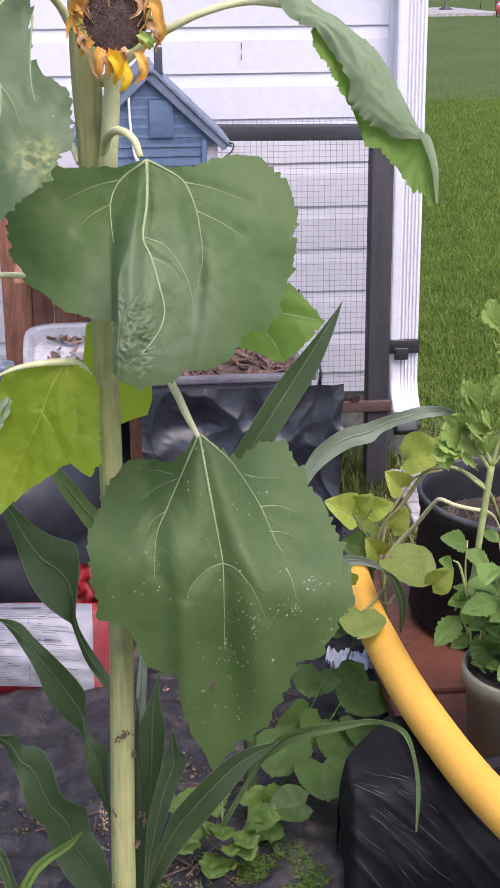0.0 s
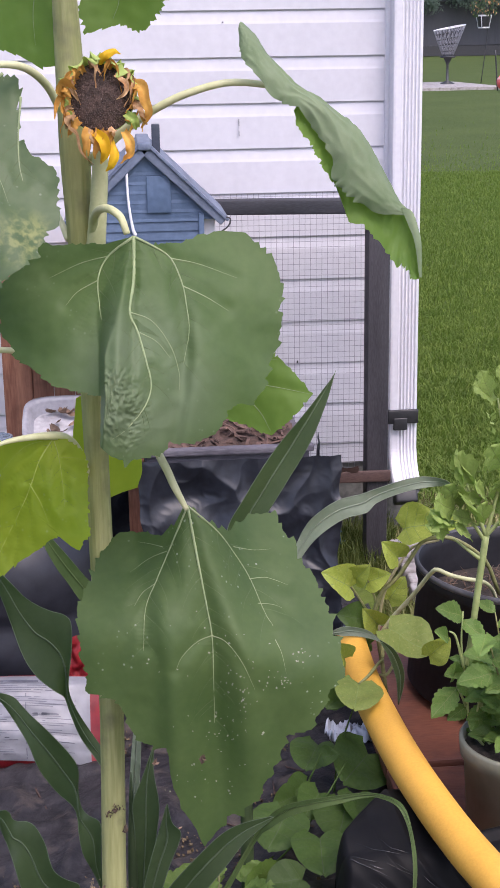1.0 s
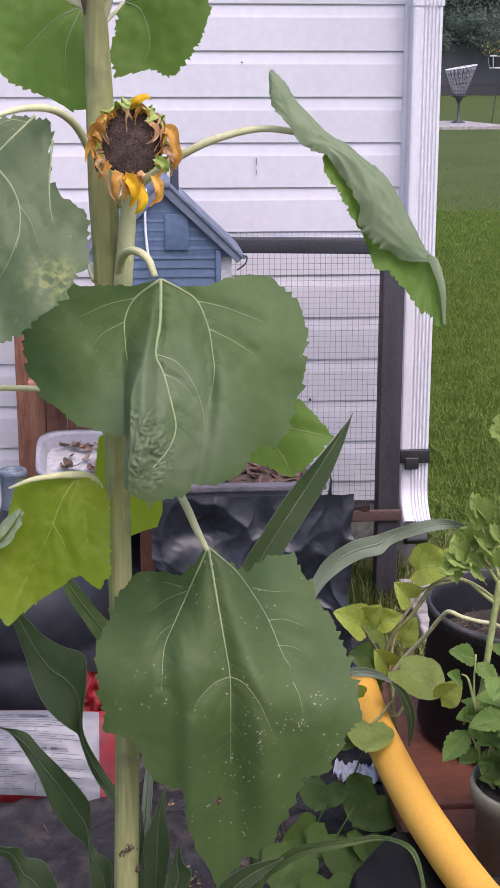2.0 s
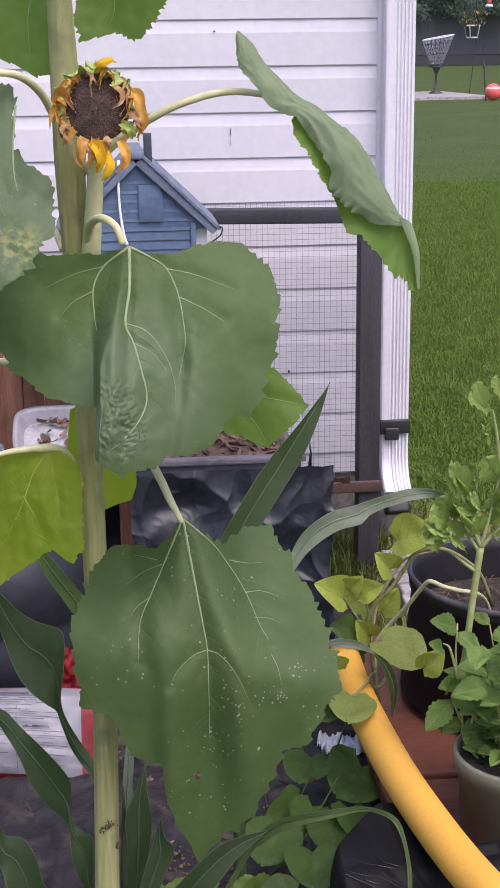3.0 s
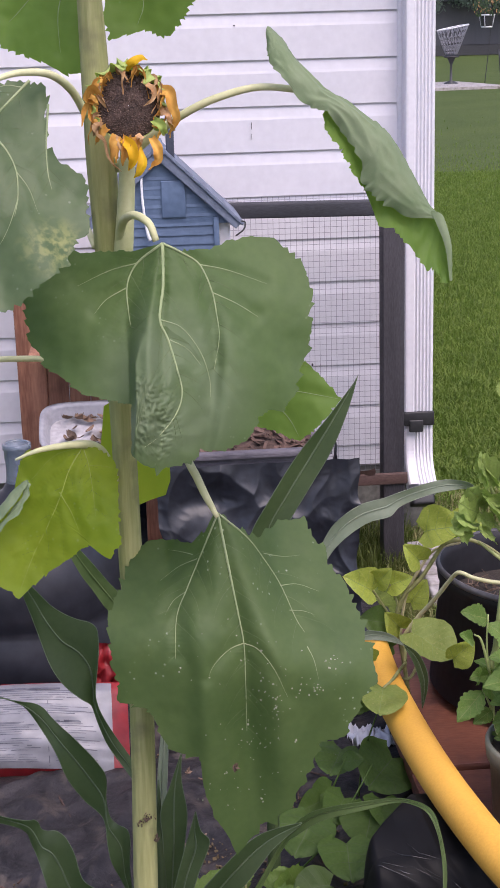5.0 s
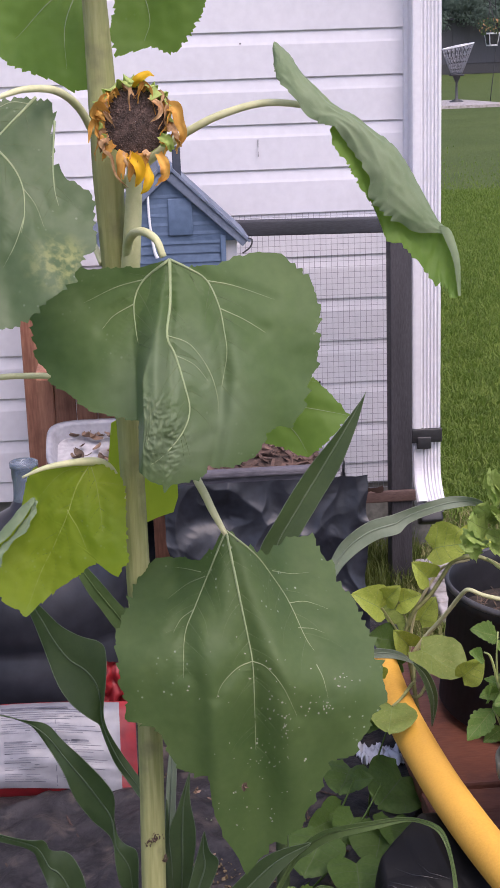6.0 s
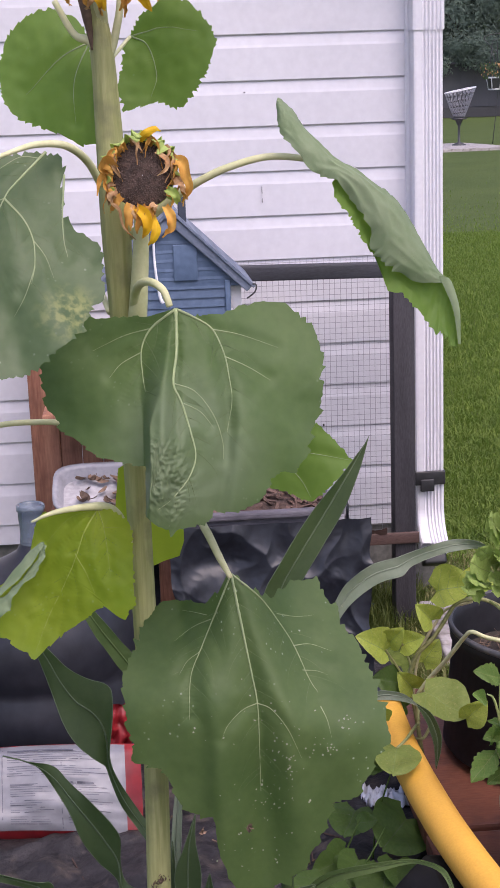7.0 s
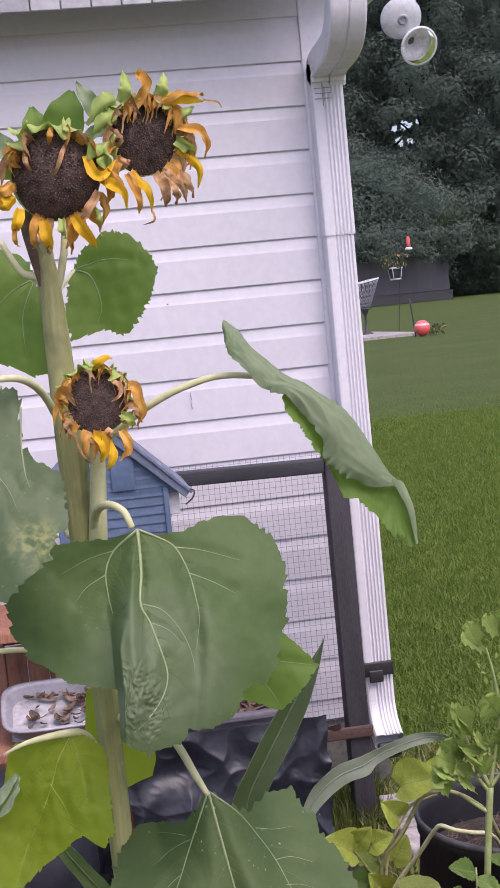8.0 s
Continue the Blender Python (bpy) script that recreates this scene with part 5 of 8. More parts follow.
LEAF_LOW = ((-0.558, -2.1, 0.657),
     [(-0.008, 0.130), (0.008, 0.118), (0.029, 0.107), (0.046, 0.122), (0.073, 0.126), (0.079, 0.109), (0.092, 0.095), (0.095, 0.082), (0.112, 0.060), (0.124, 0.031), (0.135, -0.002), (0.140, -0.031), (0.125, -0.041), (0.115, -0.064), (0.106, -0.080), (0.084, -0.084), (0.078, -0.104), (0.062, -0.130), (0.056, -0.144), (0.037, -0.157), (0.017, -0.171), (0.005, -0.188), (-0.005, -0.170), (-0.019, -0.144), (-0.026, -0.123), (-0.028, -0.098), (-0.044, -0.094), (-0.060, -0.085), (-0.073, -0.055), (-0.089, -0.047), (-0.106, -0.043), (-0.103, -0.030), (-0.109, -0.012), (-0.113, 0.034), (-0.104, 0.056), (-0.091, 0.087), (-0.073, 0.105), (-0.055, 0.107), (-0.033, 0.103), (-0.021, 0.115)],
     [[(-0.008, 0.130), (0.002, 0.075), (0.009, 0.038), (0.014, 0.009), (0.015, -0.025), (0.0155, -0.072)], [(-0.008, 0.130), (0.018, 0.108), (0.034, 0.087), (0.049, 0.063), (0.063, 0.031), (0.071, 0.018)], [(-0.008, 0.130), (-0.026, 0.088), (-0.038, 0.060), (-0.048, 0.034), (-0.050, -0.005)], [(0.014, 0.009), (0.0, 0.003), (-0.014, -0.011), (-0.020, -0.024)], [(0.014, 0.009), (0.027, 0.003), (0.042, -0.016), (0.054, -0.042)], [(0.034, 0.092), (0.052, 0.089), (0.069, 0.090)], [(0.049, 0.062), (0.065, 0.063), (0.085, 0.056)], [(0.057, 0.039), (0.070, 0.038), (0.081, 0.034)], [(-0.028, 0.088), (-0.045, 0.081), (-0.063, 0.068)], [(-0.032, 0.092), (-0.044, 0.095), (-0.056, 0.097)], [(-0.040, 0.057), (-0.051, 0.049), (-0.059, 0.036)], [(0.073, 0.005), (0.079, -0.008), (0.083, -0.026)]])
LEAF_MIDDLE = ((-0.603, -2.1, 0.968),
     [(-0.002, 0.072), (0.013, 0.066), (0.040, 0.067), (0.055, 0.074), (0.074, 0.0765), (0.094, 0.075), (0.109, 0.063), (0.121, 0.053), (0.126, 0.041), (0.128, 0.024), (0.126, 0.002), (0.124, -0.021), (0.118, -0.039), (0.112, -0.061), (0.101, -0.075), (0.086, -0.075), (0.076, -0.087), (0.068, -0.100), (0.049, -0.110), (0.028, -0.108), (0.023, -0.119), (0.008, -0.121), (-0.010, -0.127), (-0.021, -0.119), (-0.0315, -0.109), (-0.032, -0.096), (-0.031, -0.068), (-0.046, -0.065), (-0.059, -0.062), (-0.077, -0.056), (-0.094, -0.040), (-0.107, -0.035), (-0.109, -0.021), (-0.117, -0.013), (-0.121, 0.003), (-0.125, 0.028), (-0.107, 0.045), (-0.091, 0.058), (-0.081, 0.065), (-0.055, 0.066), (-0.027, 0.066)],
     [[(-0.002, 0.072), (-0.002, 0.035), (-0.0055, 0.006), (0.001, -0.010), (0.008, -0.034), (0.013, -0.058), (0.007, -0.077), (-0.008, -0.0955), (-0.021, -0.105)], [(-0.002, 0.072), (0.014, 0.064), (0.030, 0.053), (0.040, 0.031), (0.044, 0.010), (0.046, -0.011), (0.041, -0.039)], [(-0.002, 0.072), (-0.024, 0.055), (-0.033, 0.036), (-0.032, 0.012), (-0.030, -0.001)], [(0.030, 0.053), (0.054, 0.048), (0.088, 0.0355)], [(0.040, 0.029), (0.061, 0.019), (0.080, 0.007)], [(-0.024, 0.055), (-0.048, 0.049), (-0.076, 0.036)], [(-0.033, 0.034), (-0.051, 0.024), (-0.0615, 0.012)], [(-0.0055, 0.006), (0.014, -0.002), (0.030, -0.024), (0.037, -0.0465), (0.0375, -0.062)], [(0.003, -0.012), (0.018, -0.020), (0.0295, -0.034)]])
LEAF_LEFT = ((-0.751, -2.12, 1.089),
     [(0.042, 0.093), (0.056, 0.089), (0.057, 0.075), (0.055, 0.057), (0.058, 0.039), (0.067, 0.025), (0.078, 0.019), (0.088, 0.0105), (0.0885, -0.007), (0.0875, -0.029), (0.078, -0.043), (0.071, -0.059), (0.060, -0.068), (0.049, -0.076), (0.034, -0.087), (0.0325, -0.0935), (0.021, -0.097), (0.003, -0.100), (-0.025, -0.092), (-0.060, -0.055), (-0.072, 0.010), (-0.052, 0.064), (-0.002, 0.089), (0.026, 0.0935)],
     [[(0.042, 0.093), (0.030, 0.081), (0.016, 0.067), (0.006, 0.054), (-0.008, 0.019), (-0.017, -0.036)], [(0.006, 0.054), (0.022, 0.036), (0.030, 0.018), (0.031, -0.003), (0.028, -0.019)], [(0.057, 0.073), (0.055, 0.040), (0.056, 0.017), (0.059, 0.003)], [(0.035, 0.088), (0.017, 0.088), (-0.017, 0.066)], [(0.006, 0.054), (-0.012, 0.047), (-0.027, 0.029)], [(0.030, 0.018), (0.040, 0.004), (0.047, -0.015)], [(0.031, -0.005), (0.023, -0.028), (0.013, -0.047)]])
LEAF_YELLOW = ((-0.716, -2.08, 0.806),
     [(-0.017, 0.048), (-0.007, 0.0495), (0.001, 0.047), (0.008, 0.050), (0.0185, 0.050), (0.031, 0.052), (0.044, 0.050), (0.054, 0.044), (0.062, 0.036), (0.064, 0.026), (0.065, 0.003), (0.066, -0.017), (0.067, -0.0375), (0.061, -0.043), (0.056, -0.050), (0.049, -0.047), (0.043, -0.041), (0.037, -0.038), (0.0305, -0.042), (0.021, -0.049), (0.011, -0.055), (0.0, -0.062), (-0.010, -0.070), (-0.018, -0.077), (-0.028, -0.087), (-0.032, -0.082), (-0.041, -0.0755), (-0.051, -0.068), (-0.061, -0.061), (-0.0735, -0.049), (-0.078, -0.0365), (-0.065, -0.024), (-0.044, -0.006), (-0.031, 0.012), (-0.029, 0.021), (-0.026, 0.034), (-0.022, 0.044)],
     [[(0.033, 0.051), (0.021, 0.030), (0.012, 0.005), (-0.001, -0.0205), (-0.015, -0.046), (-0.027, -0.078)], [(0.033, 0.050), (0.0385, 0.032), (0.042, 0.009), (0.044, -0.0115)], [(0.012, 0.010), (0.022, -0.008), (0.029, -0.026)], [(0.031, 0.050), (0.008, 0.043), (-0.010, 0.026), (-0.0155, 0.021)], [(0.039, 0.0335), (0.051, 0.033), (0.059, 0.031)]])
LEAF_TOP_A = ((-0.711, -1.95, 1.242), [0.0497, 0.0529, 0.0579, 0.0668, 0.0806, 0.0816, 0.0707, 0.0633, 0.0582, 0.0547, 0.0525, 0.0504, 0.0488, 0.048, 0.0481, 0.049, 0.0509, 0.053, 0.0555, 0.0593, 0.0615, 0.0602, 0.0599, 0.0607, 0.0582, 0.0568, 0.056, 0.0543, 0.0535, 0.0538, 0.051, 0.0485, 0.0469, 0.0462, 0.0452, 0.0445, 0.0445, 0.0436, 0.0434, 0.0441, 0.0455, 0.0452, 0.0454, 0.0463, 0.0466, 0.0461, 0.0465, 0.0476],
     [[(0.043, 0.029), (0.013, 0.01), (-0.018, -0.016)], [(0.043, 0.029), (0.029, -0.01), (0.029, -0.047)]])
LEAF_TOP_B = ((-0.595, -1.93, 1.257), [0.0466, 0.0495, 0.0507, 0.048, 0.0463, 0.0446, 0.0434, 0.0429, 0.0429, 0.0423, 0.0424, 0.0433, 0.045, 0.0477, 0.048, 0.0476, 0.0481, 0.0481, 0.0488, 0.0503, 0.0518, 0.0512, 0.0516, 0.0529, 0.0525, 0.0493, 0.0473, 0.0461, 0.0458, 0.0447, 0.0435, 0.043, 0.0433, 0.0444, 0.0437, 0.0435, 0.044, 0.0454, 0.0476, 0.0512, 0.0563, 0.0608, 0.0638, 0.0685, 0.0544, 0.0467, 0.0438, 0.0448],
     [[(-0.035, 0.022), (-0.019, 0.011), (-0.011, -0.017), (-0.017, -0.036)], [(-0.035, 0.022), (-0.003, 0.025), (0.03, 0.019)]])
LEAF_BEHIND = ((-0.491, -1.96, 0.869), [0.0402, 0.0437, 0.0488, 0.0537, 0.0517, 0.0507, 0.0506, 0.051, 0.052, 0.0539, 0.0569, 0.061, 0.0535, 0.0484, 0.0449, 0.0423, 0.0404, 0.0394, 0.039, 0.0394, 0.0397, 0.0399, 0.0409, 0.0427, 0.0454, 0.0494, 0.0552, 0.0638, 0.0658, 0.0655, 0.0664, 0.0684, 0.0719, 0.0747, 0.0768, 0.0805, 0.0773, 0.0689, 0.0631, 0.0586, 0.0513, 0.0464, 0.0429, 0.0406, 0.0391, 0.0382, 0.0379, 0.0383],
     [[(-0.066, 0.028), (-0.006, 0.006), (0.058, -0.008)], [(-0.028, 0.017), (0.0, 0.028), (0.028, 0.025)], [(-0.028, 0.011), (0.006, -0.022), (0.019, -0.044)]])


def soft(x, w=0.02):
    """Zero below, x above, with a rounded knee."""
    return 0.5 * (x + math.sqrt(x * x + w * w))


def hang_low(a, b):
    """Hangs from its stalk: gutters along the main veins, shoulders laid back to the sky, the lower half upright."""
    line = -0.006 + 0.16 * (0.12 - b) if b > -0.02 else 0.0164
    off = a - line
    gutter = -0.012 * math.exp(-(off / 0.016) ** 2) + 0.009 * math.exp(-((abs(off + 0.006) - 0.036) / 0.016) ** 2) - 0.004 * math.exp(-((off + 0.052) / 0.010) ** 2)
    right = 1 / (1 + math.exp(-off / 0.008))
    up = soft(b - 0.020, 0.02) * (1 - right) + soft(b + 0.010 + 0.25 * (a - 0.06), 0.018) * right
    shoulder = -0.85 * up * math.tanh((off / 0.035) ** 2)
    under = -(0.50 + 0.10 * right) * soft(-b - 0.005, 0.03)
    side = -0.32 * soft(abs(off) - 0.06, 0.02)
    swell = 0.0016 * math.sin(a * 95 + b * 40) * soft(-b, 0.03) / 0.1 + 0.0010 * math.sin(a * 120 - b * 75) * math.tanh((off / 0.05) ** 2)
    return 0.010 + gutter + shoulder + side + under + swell


# the middle lobe of the leaf stands out between these two lines, given as (up, across)
LOBE_LEFT = ((-0.127, -0.034), (-0.109, -0.032), (-0.0715, -0.030), (-0.0325, -0.0304), (0.0065, -0.027), (0.0405, -0.0173), (0.0685, -0.0048))
LOBE_RIGHT = ((-0.127, 0.026), (-0.112, 0.030), (-0.073, 0.038), (-0.0345, 0.041), (0.005, 0.0374), (0.034, 0.0295), (0.068, 0.006))


def ease(x):
    x = min(1.0, max(0.0, x))
    return x * x * (3 - 2 * x)


def hang_middle(a, b):
    """Two wings hang back to the sides; the middle lobe folds out towards the viewer and is crumpled near its tip."""
    far = abs(a)
    wing = -0.36 * soft(far - 0.045, 0.03) + 0.0032 * math.sin(a * 48 + b * 22) * math.tanh(far / 0.07)
    ripple = 0.0018 * math.sin(b * 85 + a * 60) * math.tanh((far / 0.09) ** 2)
    blade_ = wing + ripple - 0.30 * soft(-0.06 - b, 0.03) - 0.32 * soft(b - 0.02, 0.03) * math.tanh((far / 0.05) ** 2) + 0.006
    x0, x1 = np.interp(b, *zip(*LOBE_LEFT)), np.interp(b, *zip(*LOBE_RIGHT))
    u = (a - x0) / max(0.014, x1 - x0)
    amp = np.interp(b, (-0.127, -0.095, -0.05, 0.0, 0.035, 0.066), (0.050, 0.056, 0.046, 0.026, 0.010, 0.0))
    body = 1 - 0.72 * ease(u) if u < 1 else 0.28 * math.exp(-((u - 1) / 0.45) ** 2)
    crest = 0.16 * math.exp(-((u - 0.20) / 0.08) ** 2) - 0.14 * math.exp(-((u - 0.38) / 0.07) ** 2)
    groove = -0.20 * math.exp(-((u - 1.03) / 0.10) ** 2)
    low = ease((-0.02 - b) / 0.05)
    wide = 0.085 + 0.28 * ease((b + 0.035) / 0.05)
    lobe = amp * (ease(u / wide + 0.4) * (body + crest * (1 - 0.6 * low)) + groove * (1 - 0.5 * low))
    spot = max(0.0, 1 - math.hypot((a + 0.014) / 0.030, (b + 0.080) / 0.048)) if 0.02 < u < 0.9 else 0.0
    s = a * 0.6 + b * 0.8
    worm = 1 - 2.6 * abs(noise.noise((s * 150, (a - b) * 210, 4)))
    crumple = 0.0022 * min(1.0, 1.8 * spot) * max(-0.3, worm) + 0.0016 * min(1.0, 1.5 * spot) * noise.noise((a * 300, b * 240, 9)) + 0.0008 * min(1.0, 2 * spot) * noise.noise((a * 620, b * 520, 2))
    dents = 0.0013 * noise.noise((a * 60, b * 60, 7)) * (1.0 if 0 < u < 1.1 else 0.3)
    return blade_ + lobe + crumple + dents


def hang_left(a, b):
    return 0.01 - 0.38 * b - 1.8 * (a - 0.01) ** 2 - 0.9 * b * b - 0.006 * math.exp(-((a + 0.2 * (0.1 - b)) / 0.01) ** 2) + 0.006 * math.sin(a * 70 + b * 30)


def hang_flat(a, b):
    return 0.010 * math.sin(a * 40 + b * 22) - 2.0 * (a * a + b * b) * 0.6 + 0.004


# the third axis given points at the camera; lean cancels the perspective shrink
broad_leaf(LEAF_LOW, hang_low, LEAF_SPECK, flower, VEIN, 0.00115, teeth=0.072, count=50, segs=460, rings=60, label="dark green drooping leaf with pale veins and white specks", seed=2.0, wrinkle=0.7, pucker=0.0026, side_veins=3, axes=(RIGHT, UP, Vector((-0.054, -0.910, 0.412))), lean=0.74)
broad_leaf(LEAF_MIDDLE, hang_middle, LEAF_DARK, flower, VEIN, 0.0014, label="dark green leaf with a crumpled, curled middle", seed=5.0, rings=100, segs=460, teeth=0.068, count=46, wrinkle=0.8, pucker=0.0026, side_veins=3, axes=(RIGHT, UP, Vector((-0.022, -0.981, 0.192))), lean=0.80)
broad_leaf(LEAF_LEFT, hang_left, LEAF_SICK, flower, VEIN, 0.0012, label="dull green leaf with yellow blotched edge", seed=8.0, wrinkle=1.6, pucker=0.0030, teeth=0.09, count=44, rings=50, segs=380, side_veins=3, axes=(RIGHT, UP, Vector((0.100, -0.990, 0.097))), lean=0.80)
# the yellowing leaf tilts like a roof, so that the sky shines through it
broad_leaf(LEAF_YELLOW, hang_flat, LEAF_LIT, flower, VEIN_LIT, 0.00045, label="yellow-green leaf with light shining through", seed=11.0, count=40, teeth=0.06, segs=380, rings=50, wrinkle=2.2, pucker=0.0036, side_veins=2)
broad_leaf(LEAF_TOP_A, hang_flat, LEAF_TOP, flower, VEIN, 0.0008, seed=14.0, count=30, teeth=0.13, wrinkle=1.8, pucker=0.0030, segs=340, label="fresh green leaf below the flower heads")
broad_leaf(LEAF_TOP_B, hang_flat, LEAF_TOP, flower, VEIN, 0.0008, seed=17.0, count=30, teeth=0.13, wrinkle=1.8, pucker=0.0030, segs=340, label="fresh green leaf below the flower heads")
broad_leaf(LEAF_BEHIND, hang_flat, LEAF_TOP, flower, VEIN, 0.0008, seed=20.0, count=22, teeth=0.13, wrinkle=1.6)
for x, z, w, h, tilt_ in ((-0.601, 0.541, 0.007, 0.007, 20), (-0.558, 0.542, 0.009, 0.003, -30)):
    g = tuft(x, -2.108, z, w * 0.4, h * 0.5, 9, w * 0.42, int(abs(x) * 1000))
    piece("hole_edge", g, DRY_LEAF, flower)
# pollen crumbs caught on the low leaf, most of them along its side vein
dust_v, dust_f = [], []
dq = random.Random(77)
for ca, cb, sa, sb, n in ((0.042, -0.038, 0.012, 0.020, 46), (0.077, -0.031, 0.007, 0.006, 18), (0.094, -0.012, 0.005, 0.005, 10), (0.026, -0.082, 0.014, 0.014, 26), (0.020, -0.122, 0.018, 0.018, 18), (-0.027, -0.128, 0.006, 0.010, 5), (0.0, 0.0, 0.05, 0.05, 18)):
    for k in range(n):
        a, c, s = dq.gauss(ca, sa), dq.gauss(cb, sb), dq.uniform(0.0004, 0.0011)
        base = len(dust_v)
        for j in range(5):
            w = 2 * math.pi * j / 5
            r = s * dq.uniform(0.5, 1.4)
            dust_v.append(tuple(LEAF_SURFACE[2.0](a + r * math.cos(w), c + r * math.sin(w), 0.0002)))
        dust_v.append(tuple(LEAF_SURFACE[2.0](a, c, 0.0002 + 0.6 * s)))
        dust_f += [(base + j, base + (j + 1) % 5, base + 5) for j in range(5)]
piece("leaf_debris", (dust_v, dust_f), LEAF_DUST, flower, "pale crumbs on the low leaf", smooth=False, kind="stuff")
# folded-over edge of the yellow leaf, and its far half behind the stem
def on_yellow(line, lift):
    return [tuple(Vector(LEAF_YELLOW[0]) + RIGHT * a + UP * b + TOWARD * h) for (a, b), h in zip(line, lift)]


g, *_ = ribbon(on_yellow([(-0.018, 0.0215), (-0.028, 0.014), (-0.042, -0.002), (-0.060, -0.023), (-0.076, -0.034)], (0.012, 0.012, 0.012, 0.012, 0.012)),
               on_yellow([(-0.015, 0.021), (-0.020, 0.0105), (-0.033, -0.007), (-0.049, -0.022), (-0.063, -0.030)], (0.013, 0.017, 0.020, 0.020, 0.018)), 50, 9, bulge=0.10, wave=0.0006, waves=4, seed=8.5, rough=0.001)
piece("leaf", g, LEAF_PALE, flower, "rolled grey-green edge of the yellow leaf")
g, *_ = ribbon(on_yellow([(-0.0165, 0.021), (-0.022, 0.0065), (-0.039, -0.0155), (-0.056, -0.029), (-0.071, -0.035)], (0.012, 0.013, 0.014, 0.014, 0.014)),
               on_yellow([(-0.0135, 0.018), (-0.0145, 0.008), (-0.023, -0.009), (-0.040, -0.024), (-0.045, -0.038), (-0.057, -0.048)], (0.015, 0.018, 0.022, 0.024, 0.024, 0.022)), 70, 11, bulge=0.12, wave=0.0010, waves=5, teeth=(0.0, 0.10), count=11, seed=9.5, rough=0.002)
piece("leaf", g, LEAF_PALE, flower, "pale frayed fold of the yellow leaf")
g, *_ = blade([(-0.655, -1.975, 0.872), (-0.640, -1.965, 0.83), (-0.628, -1.96, 0.785), (-0.622, -1.96, 0.765)], 0.062, 0.2, 20, 7, taper=(0.3, 0.9, 1.0, 0.8, 0.5))
piece("leaf", g, LEAF_LIT, flower)

# the rolled leaf on the long stalk: its pale back above, the green inside showing below
g, *_ = ribbon([(-0.504, -2.060, 1.215), (-0.497, -2.062, 1.210), (-0.485, -2.070, 1.193), (-0.464, -2.078, 1.168), (-0.441, -2.084, 1.152), (-0.413, -2.086, 1.132), (-0.393, -2.086, 1.107), (-0.376, -2.086, 1.074), (-0.361, -2.088, 1.053)],
               [(-0.506, -2.066, 1.203), (-0.507, -2.076, 1.193), (-0.503, -2.084, 1.182), (-0.479, -2.094, 1.153), (-0.455, -2.098, 1.139), (-0.433, -2.100, 1.104), (-0.427, -2.100, 1.079), (-0.396, -2.100, 1.056), (-0.364, -2.094, 1.050)], 170, 33, bulge=0.26, wave=0.0012, waves=6, teeth=(0.03, 0.13), count=21, seed=3.0, rough=0.0026)
piece("leaf", g, LEAF_PALE, flower, "rolled pale grey-green leaf showing its underside")
g, *_ = ribbon([(-0.455, -2.090, 1.152), (-0.438, -2.090, 1.142), (-0.428, -2.090, 1.126), (-0.420, -2.090, 1.109), (-0.415, -2.090, 1.090)], [(-0.463, -2.094, 1.142), (-0.459, -2.098, 1.126), (-0.448, -2.100, 1.112), (-0.440, -2.100, 1.097), (-0.430, -2.098, 1.081)], 60, 9, bulge=-0.15, wave=0.0010, waves=5, teeth=(0.02, 0.16), count=9, seed=4.0)
piece("leaf", g, LEAF_TOP, flower, "green lip of the rolled leaf")
g, *_ = ribbon([(-0.432, -2.090, 1.086), (-0.414, -2.090, 1.075), (-0.396, -2.090, 1.063), (-0.378, -2.090, 1.056), (-0.365, -2.092, 1.054), (-0.358, -2.094, 1.039), (-0.353, -2.096, 1.016), (-0.352, -2.096, 0.997)],
               [(-0.424, -2.092, 1.072), (-0.416, -2.100, 1.048), (-0.402, -2.102, 1.042), (-0.388, -2.102, 1.025), (-0.376, -2.102, 1.012), (-0.365, -2.102, 1.005), (-0.360, -2.100, 0.996), (-0.353, -2.098, 0.995)], 110, 13, bulge=-0.14, wave=0.0012, waves=6, teeth=(0.02, 0.16), count=13, seed=6.0, rough=0.003)
piece("leaf", g, LEAF_TOP, flower, "green lip of the rolled leaf")
g, *_ = ribbon([(-0.370, -2.096, 1.058), (-0.365, -2.098, 1.046), (-0.358, -2.100, 1.027), (-0.3535, -2.100, 0.997)], [(-0.358, -2.092, 1.051), (-0.3545, -2.094, 1.042), (-0.351, -2.096, 1.024), (-0.351, -2.096, 0.996)], 40, 7, bulge=0.3, seed=7.0)
piece("leaf", g, LEAF_PALE, flower, "pale curled tip of the rolled leaf")

